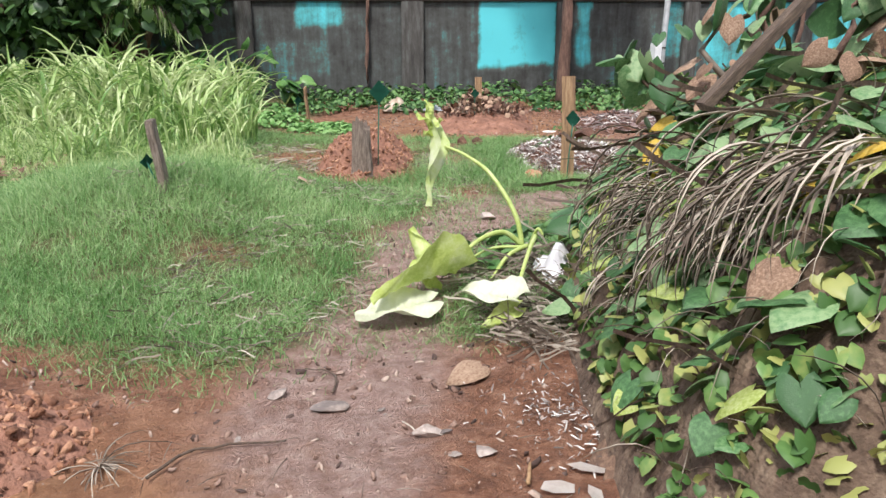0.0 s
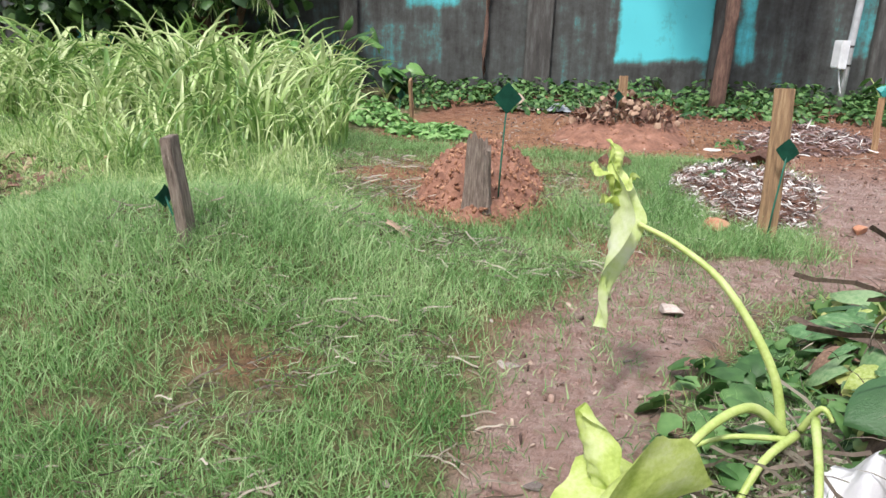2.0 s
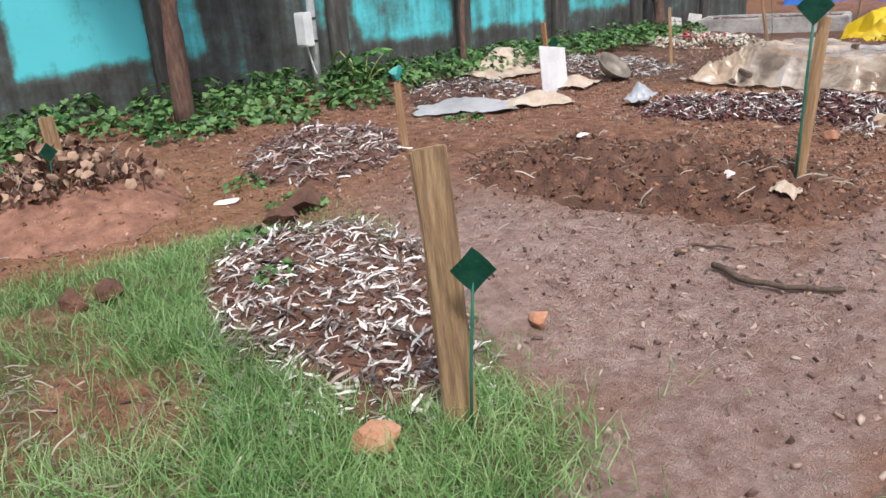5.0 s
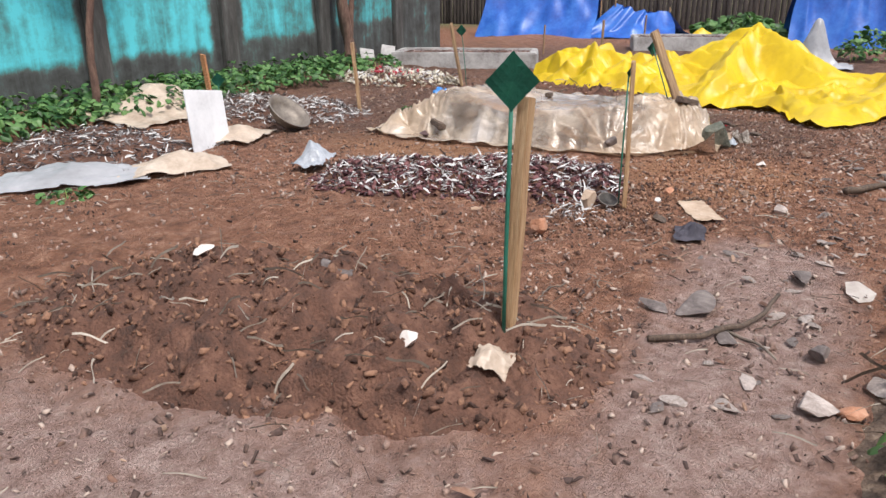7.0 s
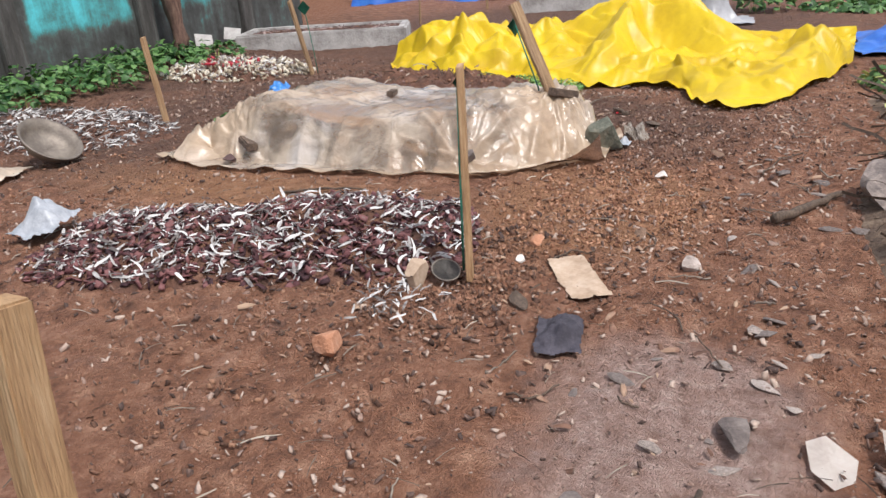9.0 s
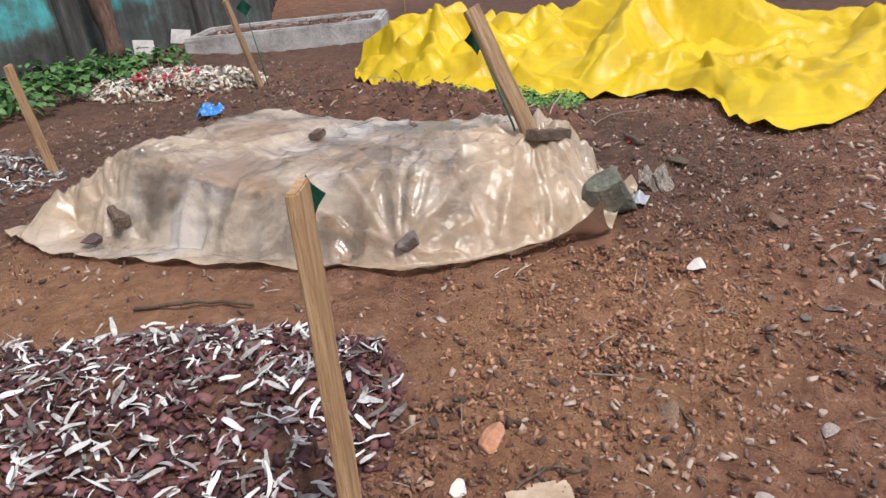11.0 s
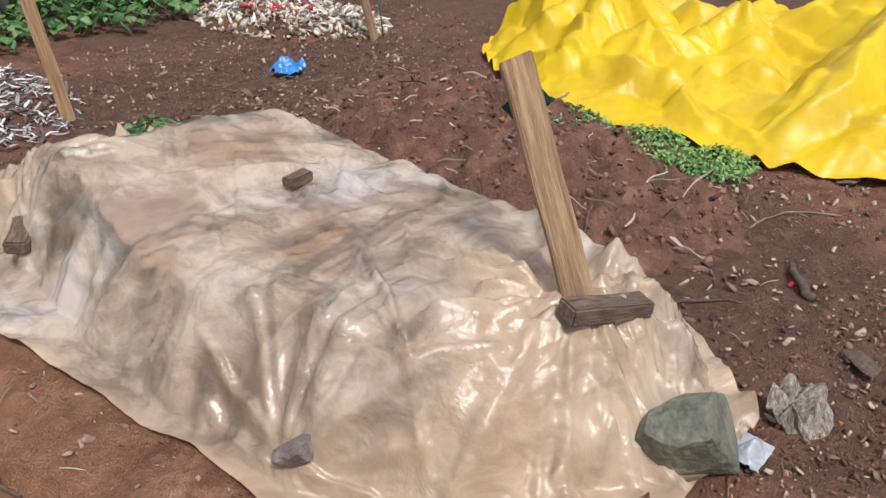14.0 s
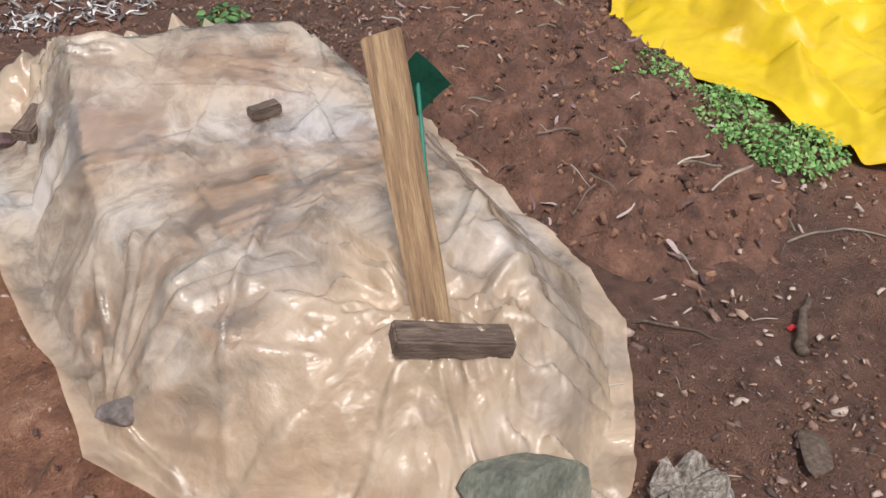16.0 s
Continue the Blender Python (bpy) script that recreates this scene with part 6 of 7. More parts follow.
# ---- cloths and tarpaulins ----
def crumpled(name, label, category, cx, cy, sx, sy, turn, fn, material, seed, fold=0.05, fscale=3.0, res=90, rim=0.12, ground=True, parent=None):
    """A crumpled cloth: fn(u, v) in -1..1 gives its height; ridged folds run over it."""
    u, v = np.meshgrid(np.linspace(-1, 1, res), np.linspace(-1, 1, res))
    rr = np.maximum(np.abs(u), np.abs(v)) + rim * 2 * fbm(u, v, 2.6, seed + 3)
    c, s = math.cos(radians(turn)), math.sin(radians(turn))
    x, y = u * sx + 0.06 * sx * fbm(u, v, 4, seed + 4), v * sy + 0.06 * sy * fbm(u, v, 4, seed + 5)
    X, Y = cx + x * c - y * s, cy + x * s + y * c
    H = fn(u, v)
    ridge = 0.5 - np.abs(fbm(X + 0.3 * Y, Y * 0.6, fscale, seed, 3)) * 2.6
    ridge2 = 0.5 - np.abs(fbm(X * 0.6, Y + 0.4 * X, fscale * 2.1, seed + 1, 3)) * 2.6
    crease = fold * (1.3 * creased(X, Y, 0.9 / fscale, 0.4 + seed, seed) + 0.8 * creased(X, Y, 0.42 / fscale, 1.4 + seed, seed + 2))
    Z = ground_z(X, Y) + np.maximum(H + (crease + 0.4 * fold * (ridge + 0.5 * ridge2)) * (0.75 + np.clip(H * 2, 0, 1.2)), 0.01 + 0.25 * fold * (ridge + 0.5)) + 0.012
    idx = np.arange(res * res).reshape(res, res)
    F = np.stack([idx[:-1, :-1], idx[:-1, 1:], idx[1:, 1:], idx[1:, :-1]], -1).reshape(-1, 4)
    F = F[(rr < 0.95).ravel()[F].all(1)]
    me = raw_mesh(name, np.stack([X, Y, Z], -1).reshape(-1, 3), F, material, True)
    return tagged(new(name, me), label, category)


def g2(u, v, a, b, ra, rb):
    return np.exp(-((u - a) / ra) ** 2 - ((v - b) / rb) ** 2)


def yellow_tarpaulin():
    """A thick tarpaulin thrown in a long heap: peaks with straight ridges, deep folds, a rim that lies on the soil."""
    nu, nv = 330, 200
    s, q = np.meshgrid(np.linspace(7.55, 12.95, nu), np.linspace(0, 1, nv))
    front = np.interp(s, (7.5, 7.7, 8.0, 8.2, 8.5, 8.72, 9.0, 9.4, 9.95, 10.5, 11.0, 11.3, 11.6, 11.8, 12.3, 12.7, 13.0),
                      (13.3, 12.2, 11.1, 10.72, 10.58, 10.75, 11.35, 11.62, 11.42, 11.38, 11.2, 11.06, 11.06, 11.4, 11.75, 12.05, 12.5)) + 0.12 * fbm(s, q * 0, 3, 201)
    back = np.interp(s, (7.5, 8.2, 9.5, 11.0, 12.2, 13.0), (14.3, 14.1, 14.2, 14.0, 13.9, 13.3)) + 0.2 * fbm(s, q * 0, 2, 202)
    X = front + (back - front) * q
    Y = s + 0.14 * fbm(X, s, 2.2, 203) * np.clip(q * 6, 0, 1)

    def tent(cx, cy, h, rx, ry, k, phase, sharp=0.34):
        dx, dy = (X - cx) / rx, (Y - cy) / ry
        r, a = np.hypot(dx, dy), np.arctan2(dy, dx)
        return h * np.clip(1 - r * (1 + sharp * np.cos(k * a + phase)), 0, 1) ** 1.15
    H = np.maximum.reduce([tent(13.35, 9.82, 0.86, 1.7, 1.3, 5, 0.6), tent(12.6, 11.95, 0.58, 1.1, 0.95, 6, 0.2), tent(12.9, 10.95, 0.48, 1.3, 0.9, 5, 2.0),
                           tent(12.5, 7.95, 0.34, 1.4, 0.55, 4, 0.4), tent(12.0, 9.6, 0.3, 1.2, 1.4, 5, 1.2), tent(12.0, 8.55, 0.22, 1.4, 0.7, 5, 0.2), tent(12.2, 11.3, 0.3, 1.0, 0.8, 4, 1.0)])
    H = np.maximum(H * np.clip(q * 4.5, 0, 1) ** 0.7, 0.14 * np.clip(q * 5, 0, 1))
    wx, wy = X + 0.5 * fbm(X, Y, 1.3, 204), Y + 0.5 * fbm(X, Y, 1.3, 205)
    heap = np.clip(q * 7, 0.15, 1)
    ridge = 0.5 - np.abs(fbm(wx * 0.55 + 0.3 * wy, wy * 1.3, 1.5, 206, 3)) * 3.2
    fr = random.Random(23)
    folds = 0.05 * ridge
    for k in range(120):
        x0, y0, L, w = fr.uniform(10.7, 13.9), fr.uniform(7.7, 12.7), fr.uniform(0.5, 1.9), fr.uniform(0.06, 0.2)
        a = fr.gauss(1.57, 0.45) if k % 3 else math.atan2(9.82 - y0, 13.35 - x0) + fr.gauss(0, 0.25)
        folds = np.maximum(folds, fold_line(wx, wy, x0 - L / 2 * math.cos(a), y0 - L / 2 * math.sin(a), x0 + L / 2 * math.cos(a), y0 + L / 2 * math.sin(a), w * fr.uniform(0.5, 1.0), w, fr.uniform(-0.6, 0.6)))
    fine = 0.05 * creased(wx, wy * 0.6, 0.4, 0.2, 209) + 0.03 * creased(wx, wy * 0.5, 0.19, 0.1, 210) + 0.01 * creased(wx, wy, 0.08, 0.9, 211)
    rim = 0.03 * (1 + tri(Y * 3.1 + 0.6 * np.sin(Y * 5))) * np.exp(-q * 9)
    Z = ground_z(X, Y) + np.maximum(H + (folds + fine) * heap, 0.012 + rim + 0.03 * np.clip(ridge, 0, 1)) + 0.012
    idx = np.arange(nu * nv).reshape(nv, nu)
    F = np.stack([idx[:-1, :-1], idx[1:, :-1], idx[1:, 1:], idx[:-1, 1:]], -1).reshape(-1, 4)
    tagged(new("yellow_tarpaulin", raw_mesh("yellow_tarpaulin", np.stack([X, Y, Z], -1).reshape(-1, 3), F, "yellow", True)), "bright yellow crumpled tarpaulin heaped on the ground", "tarpaulin")


yellow_tarpaulin()
crumpled("blue_tarpaulin", "blue tarpaulin spread over a low heap", "tarpaulin", 14.5, 6.7, 0.9, 1.0, 10, lambda u, v: 0.3 * g2(u, v, 0, 0, 0.8, 0.8), "blue", 205, 0.08, 2.5)
crumpled("cream_cloth", "crumpled cream plastic cloth near the wall weeds", "plastic cloth", 7.45, 15.3, 0.95, 0.6, 10, lambda u, v: 0.26 * g2(u, v, 0, 0.2, 0.6, 0.6), "cream_tarp", 207, 0.09, 3)
crumpled("cream_cloth", "piece of cream plastic beside the white board", "plastic cloth", 6.95, 13.35, 0.42, 0.3, 25, lambda u, v: 0.1 * g2(u, v, 0, 0, 0.7, 0.7), "cream_tarp", 209, 0.06, 4, 50)
crumpled("cream_cloth", "torn cream plastic lying on dry strips", "plastic cloth", 5.75, 12.75, 0.5, 0.28, -25, lambda u, v: 0.13 * g2(u, v, 0, 0, 0.7, 0.7), "cream_tarp", 211, 0.06, 4, 50)
crumpled("clear_plastic", "thin greyish plastic sheet over a grave bed", "plastic sheet", 5.1, 13.2, 0.62, 0.4, -35, lambda u, v: 0.12 * g2(u, v, 0, 0, 0.8, 0.8), "white_tarp", 213, 0.04, 4, 60)
crumpled("white_rubbish", "whitish torn sack among wall weeds", "sack", -0.62, 14.15, 0.32, 0.25, 0, lambda u, v: 0.22 * g2(u, v, -0.2, 0, 0.5, 0.6), "cream_tarp", 215, 0.08, 6, 50)
crumpled("white_rubbish", "small pale torn sack among wall weeds", "sack", -0.05, 14.1, 0.24, 0.18, 20, lambda u, v: 0.14 * g2(u, v, 0, 0, 0.6, 0.6), "bag_grey", 217, 0.06, 7, 40)
crumpled("white_bag", "small white plastic bag on straw", "plastic bag", 0.86, 4.84, 0.13, 0.11, 30, lambda u, v: 0.05 + 0.17 * g2(u, v, 0.1, 0, 0.6, 0.6), "bag_white", 219, 0.05, 12, 40)
crumpled("grey_bag", "grey plastic bag lying on red earth", "plastic bag", 6.48, 11.8, 0.2, 0.16, 20, lambda u, v: 0.04 + 0.12 * g2(u, v, 0.1, 0.1, 0.6, 0.7), "bag_grey", 221, 0.08, 8, 40)
crumpled("blue_bag", "crumpled blue plastic bag on dark soil", "plastic bag", 10.57, 13.34, 0.13, 0.11, 20, lambda u, v: 0.11 * g2(u, v, 0, 0, 0.7, 0.7), "bag_blue", 223, 0.11, 10, 40)
crumpled("dark_rag", "dark crumpled rag on the path", "rag", 6.4, 8.5, 0.15, 0.1, 15, lambda u, v: 0.07 * g2(u, v, 0, 0, 0.7, 0.7), "cloth_dark", 225, 0.06, 11, 40)
crumpled("plastic_scrap", "crumpled cream plastic scrap on dark soil", "plastic scrap", 4.16, 8.56, 0.1, 0.08, 15, lambda u, v: 0.1 + 0.05 * g2(u, v, 0, 0, 0.7, 0.7), "cream_tarp", 227, 0.04, 14, 36)
crumpled("cardboard", "torn pale cardboard lying flat on soil", "cardboard", 7.0, 8.62, 0.1, 0.24, -56, lambda u, v: 0.008 + 0 * u, "cardboard", 229, 0.008, 8, 40, 0.12)
crumpled("plastic_scrap", "white plastic scrap beside a green-grey rock", "plastic scrap", 9.35, 9.02, 0.07, 0.05, 5, lambda u, v: 0.04 * g2(u, v, 0, 0, 0.7, 0.7), "bag_grey", 231, 0.04, 14, 30)


# ---- things lying about ----
def lay(ob, x, y, dz=0.0, rx=0.0, ry=0.0, rz=0.0, z=None):
    ob.matrix_world = pose(x, y, (zat(x, y) if z is None else z) + dz, rx, ry, rz)
    return ob


def board():
    root = thing("notice_board", "blank white board standing tilted on a grave bed", "board", (6.53, 13.22, zat(6.53, 13.22)), rz=15.5)
    p = part("panel", slab(0.58, 0.02, 0.6, 0.004), "board", root)
    p.matrix_local = pose(0.0, 0, -0.05, -10, 8, 0)
    q = part("prop", slab(0.03, 0.03, 0.34, 0.004), "wood_mid", root, "wooden prop behind the board")
    q.matrix_local = pose(0.05, 0.2, -0.05, 22, 0, 0)


board()


def pan():
    """A shallow round iron pan lying on its side edge."""
    root = thing("mixing_pan", "worn steel mixing pan lying tilted on white strips", "pan", (7.6, 13.35, zat(7.6, 13.35) + 0.2))
    bm = bmesh.new()
    prof = [(0.0, 0.0), (0.1, 0.0), (0.16, 0.02), (0.21, 0.075), (0.235, 0.13), (0.25, 0.135), (0.25, 0.142), (0.23, 0.142), (0.2, 0.08), (0.15, 0.028), (0.0, 0.012)]
    rings = []
    for r, z in prof:
        rings.append([bm.verts.new((r * math.cos(a), r * math.sin(a), z)) for a in (2 * math.pi * k / 32 for k in range(32))] if r else [bm.verts.new((0, 0, z))])
    for a, b in zip(rings, rings[1:]):
        for k in range(32):
            q = [a[k % len(a)], a[(k + 1) % len(a)], b[(k + 1) % len(b)], b[k % len(b)]]
            u = []
            for v in q:
                if v not in u:
                    u.append(v)
            bm.faces.new(u)
    p = part("bowl", bm, "pan", root, smooth=True)
    p.matrix_local = pose(0, 0, -0.1, 38, 10, 0)
    r = part("rim", tube([(0.245 * math.cos(a), 0.245 * math.sin(a), 0.14) for a in (2 * math.pi * k / 28 for k in range(29))], [0.008] * 29, 6), "pan", p, "rolled rim", True)


pan()
def small_bowl():
    """A round black dish with a paler rim, tipped on the soil."""
    bm = bmesh.new()
    rings = [[bm.verts.new((r * math.cos(2 * math.pi * k / 28), r * math.sin(2 * math.pi * k / 28), z)) for k in range(28)]
             for r, z in ((0.03, 0.0), (0.05, 0.008), (0.066, 0.03), (0.07, 0.032), (0.064, 0.03), (0.048, 0.014), (0.004, 0.008))]
    for p, q in zip(rings, rings[1:]):
        for k in range(28):
            bm.faces.new((p[k], p[(k + 1) % 28], q[(k + 1) % 28], q[k]))
    root = thing("iron_dish", "black iron dish with a worn rim beside a plank", "dish", (6.76, 9.2, zat(6.76, 9.2) + 0.05))
    bowl = part("bowl", bm, "iron", root, smooth=True)
    bowl.matrix_local = pose(0, 0, 0, 14, -22, 20)
    part("rim", tube([(0.069 * math.cos(2 * math.pi * k / 24), 0.069 * math.sin(2 * math.pi * k / 24), 0.032) for k in range(25)], [0.004] * 25, 6), "pan", bowl, "worn brown rim", True)


small_bowl()
pot = lump(8, 0.11, 0.1, 0.15, 0.18, 3)
lay(tagged(part("broken_pot", pot, "cardboard", smooth=False), "broken brown clay pot piece on dark soil", "pot shard"), 6.64, 9.3, 0.07, 10, 5, 0)
spill = thing("petal_spill", "white strips spilling off the grave bed onto soil", "petal strips", (6.42, 9.32, zat(6.42, 9.32)))
n = 90
tagged(part("strip_litter", scatter("strip_litter", *STRIPS[0], np.stack([rng.normal(0, 0.1, n), rng.normal(0, 0.1, n), rng.uniform(0.02, 0.07, n)], -1), rnd_rots(n, 0.4), rng.uniform(0.03, 0.08, n), "shred_white"), None, spill), kind="stuff")

# on the plastic sheet
lay(tagged(part("timber_block", slab(0.31, 0.075, 0.055, 0.006, 4, 0.008, 3), "timber"), "dark weathered timber block weighing down the sheet", "timber block"), 9.13, 9.43, 0, 3, 13, -15, z=on_sheet(9.13, 9.43) - 0.005)
lay(tagged(part("wood_chip", slab(0.13, 0.06, 0.04, 0.006, 6, 0.014, 3), "timber"), "dark wood chip lying on the sheet", "wood chip"), 9.05, 10.86, 0, 3, 4, 10, z=on_sheet(9.05, 10.86) + 0.012)
lay(tagged(part("stone_block", lump(12, 0.15, 0.11, 0.1, 0.25, 2), "slate"), "brown stone block on the sheet's edge", "stone"), 8.35, 9.83, 0, 0, 0, 20, z=on_sheet(8.35, 9.83) + 0.02)
lay(tagged(part("brick_piece", slab(0.2, 0.09, 0.065, 0.01, 9, 0.014, 3), "timber"), "dark brick piece on the sheet's edge", "brick"), 8.19, 11.69, 0, 8, -10, 60, z=on_sheet(8.19, 11.69))
lay(tagged(part("torn_rag", lump(14, 0.14, 0.1, 0.05, 0.4, 3), "petal_purple"), "purplish torn rag on the sheet's corner", "rag"), 8.04, 11.74, 0, 0, 8, 20, z=on_sheet(8.04, 11.74) + 0.01)
lay(tagged(part("rock", lump(21, 0.30, 0.27, 0.28, 0.2, 2), "rock_green"), "grey-green angular rock pinning the sheet", "rock"), 9.19, 9.13, 0.13, 10, 20, 30)
stump("broken shiny wood stump in dark soil, highlights painted pale", (9.67, 8.95, zat(9.67, 8.95)), 0.14, 0.1, "wood_split", 7, (-0.06, 0.07), 0.12)

# bricks, tiles and lumps in their places
for nm, lab, cat, mt, x, y, s, dz, rz in (
        ("brick_lump", "rounded orange brick lump in the grass", "brick", "brick", 1.05, 8.05, (0.17, 0.12, 0.1), 0.05, 10),
        ("brick_lump", "pale orange stone at the puddle's edge", "stone", "brick", 2.17, 8.5, (0.13, 0.1, 0.08), 0.03, 40),
        ("soil_clod", "dark clod at the grass edge", "clod", "soil_dark", 0.42, 9.95, (0.16, 0.12, 0.13), 0.05, 0),
        ("soil_clod", "dark clod at the grass edge", "clod", "soil_dark", 0.6, 10.0, (0.14, 0.13, 0.13), 0.05, 30),
        ("soil_clod", "long dark clod ridge behind the strip bed", "clod", "soil_dark", 2.08, 10.85, (0.42, 0.18, 0.16), 0.05, 35),
        ("soil_clod", "dark clod ridge behind the strip bed", "clod", "soil_dark", 1.8, 10.6, (0.25, 0.14, 0.12), 0.04, 10),
        ("pale_stone", "flat pale stone on red earth", "stone", "tile", 1.66, 11.4, (0.16, 0.1, 0.03), 0.02, 0),
        ("pale_stone", "pale stone on the dark mound", "stone", "tile", 4.02, 8.85, (0.1, 0.07, 0.06), 0.19, 20),
        ("pale_stone", "flat cream stone on dark soil", "stone", "tile", 4.19, 10.3, (0.15, 0.08, 0.04), 0.22, 20),
        ("stone", "reddish stone beside the petal bed", "stone", "brick", 5.96, 9.3, (0.12, 0.09, 0.1), 0.05, 0),
        ("slate_piece", "flat dark slate on the path", "slate", "slate", 5.40, 8.16, (0.3, 0.14, 0.035), 0.03, 5),
        ("slate_piece", "flat brownish slate on the path", "slate", "slate", 5.26, 8.3, (0.16, 0.08, 0.03), 0.03, 60),
        ("slate_piece", "flat dark slate on the mound's flank", "slate", "slate", 4.33, 9.5, (0.24, 0.1, 0.04), 0.24, 70),
        ("slate_piece", "dark slate chip on the path", "slate", "slate", 5.10, 7.92, (0.13, 0.07, 0.03), 0.02, 20),
        ("slate_piece", "dark slate chip beside the vines", "slate", "slate", 6.04, 7.8, (0.2, 0.08, 0.04), 0.03, 15),
        ("stone", "dark stone at the path's edge", "stone", "slate", 5.14, 7.56, (0.14, 0.1, 0.06), 0.03, 0),
        ("stone", "brownish flat stone at the path's edge", "stone", "stone", 4.66, 7.5, (0.18, 0.13, 0.05), 0.03, 30),
        ("brick_lump", "orange stone chip at the path's edge", "stone", "brick", 4.74, 7.38, (0.13, 0.07, 0.04), 0.03, -30),
        ("stone", "pale stone among the path rubble", "stone", "stone", 5.0, 7.3, (0.15, 0.1, 0.05), 0.03, 10),
        ("concrete_block", "large grey concrete chunk in the vines", "concrete", "stone", 5.15, 6.95, (0.42, 0.35, 0.3), 0.14, 20),
        ("concrete_block", "grey concrete block at the vine bank's foot", "concrete", "stone", 8.55, 7.3, (0.55, 0.35, 0.24), 0.07, 10),
        ("stone", "rounded stone at the vine bank's foot", "stone", "stone", 8.0, 7.05, (0.3, 0.25, 0.22), 0.1, 0),
        ("stone", "stone on the footpath", "stone", "stone", 0.2, 3.4, (0.1, 0.07, 0.06), 0.02, 20),
        ("stone", "flat pale stone on the footpath", "stone", "stone", -0.17, 3.64, (0.14, 0.08, 0.03), 0.01, 20),
        ("stone", "whitish stone on the footpath", "stone", "stone", -0.42, 3.72, (0.13, 0.05, 0.03), 0.01, 50),
        ("stone", "pale pebble on the footpath", "stone", "stone", 0.4, 3.25, (0.07, 0.05, 0.03), 0.01, 0),
        ("stone", "round pale stone on the footpath", "stone", "stone", 0.56, 6.38, (0.13, 0.08, 0.05), 0.02, 10),
        ("stone", "flat stone on bare earth", "stone", "stone", 7.3, 8.16, (0.12, 0.1, 0.06), 0.02, 0),
        ("stone", "pinkish stone beside the plank", "stone", "brick", 7.31, 8.93, (0.12, 0.06, 0.05), 0.02, 0),
        ("stone", "white pebble beside the plank", "stone", "tile", 7.1, 8.95, (0.05, 0.05, 0.04), 0.02, 0),
        ("stone", "pale stone on orange earth", "stone", "tile", 8.7, 8.6, (0.1, 0.09, 0.04), 0.02, 30),
        ("wood_piece", "flat piece of dark wood on soil", "wood piece", "wood_dark", 6.66, 8.78, (0.2, 0.06, 0.03), 0.02, 30),
        ("bark_piece", "dark bark piece on soil", "bark", "wood_dark", 10.03, 8.95, (0.18, 0.09, 0.03), 0.02, 40),
        ("bark_piece", "small dark bark piece on soil", "bark", "wood_dark", 10.69, 9.87, (0.13, 0.05, 0.03), 0.02, 0),
        ("slate_piece", "dark slate on dug soil", "slate", "slate", 11.6, 9.6, (0.16, 0.1, 0.03), 0.02, 0)):
    bm = lump(len(lab) + x * 7.1, *s, 0.28, 3 if s[0] > 0.2 else 2, 0.12 if s[2] < 0.045 else 0.0)
    lay(tagged(part(nm, bm, mt), lab, cat), x, y, dz, 0, 0, rz)


def tile_piece(x, y, w, d, rx, ry, rz, dz=0.02, seed=0):
    bm = bmesh.new()
    k = 5 + seed % 2
    pts = [Vector((w * math.cos(a) * (0.8 + 0.7 * noise.noise((a * 2, seed, 0))), d * math.sin(a) * (0.8 + 0.7 * noise.noise((a * 2, seed, 4))), 0)) for a in (2 * math.pi * i / k for i in range(k))]
    f = bm.faces.new([bm.verts.new(p) for p in pts])
    bmesh.ops.solidify(bm, geom=[f], thickness=0.012)
    bmesh.ops.bevel(bm, geom=bm.edges[:], offset=0.0015, segments=1, affect="EDGES")
    lay(tagged(part("tile_shard", bm, "tile"), "broken white tile shard on the ground", "tile", "broken tiles"), x, y, dz, rx, ry, rz)


for k, a in enumerate(((0.73, 3.14, 0.085, 0.05, 8, -4, 170), (0.62, 3.03, 0.075, 0.05, -4, 5, 20), (0.73, 3.0, 0.07, 0.04, 3, 5, 100), (6.02, 7.52, 0.13, 0.09, 12, -10, 10), (6.12, 7.3, 0.15, 0.11, 8, -18, 50), (5.0, 7.22, 0.06, 0.04, 4, 4, 0), (0.93, 3.1, 0.03, 0.02, 0, 0, 0))):
    tile_piece(*a, seed=k)


def stick(label, pts, r, mt="wood_dark"):
    ob = part("stick", tube(pts, [r * (1 - 0.05 * i) for i in range(len(pts))], 7), mt, smooth=True)
    tagged(ob, label, "stick")


def ground_stick(label, a, b, r, bow, seed, mt="wood_dark", lift=0.01):
    pts = []
    for i in range(9):
        s = i / 8
        x, y = a[0] + (b[0] - a[0]) * s, a[1] + (b[1] - a[1]) * s
        nx, ny = -(b[1] - a[1]), b[0] - a[0]
        w = bow * math.sin(math.pi * s) + 0.05 * noise.noise((s * 5, seed, 0))
        x, y = x + nx * w, y + ny * w
        pts.append((x, y, zat(x, y) + r + lift + 0.02 * noise.noise((s * 4, seed, 3))))
    stick(label, pts, r, mt)


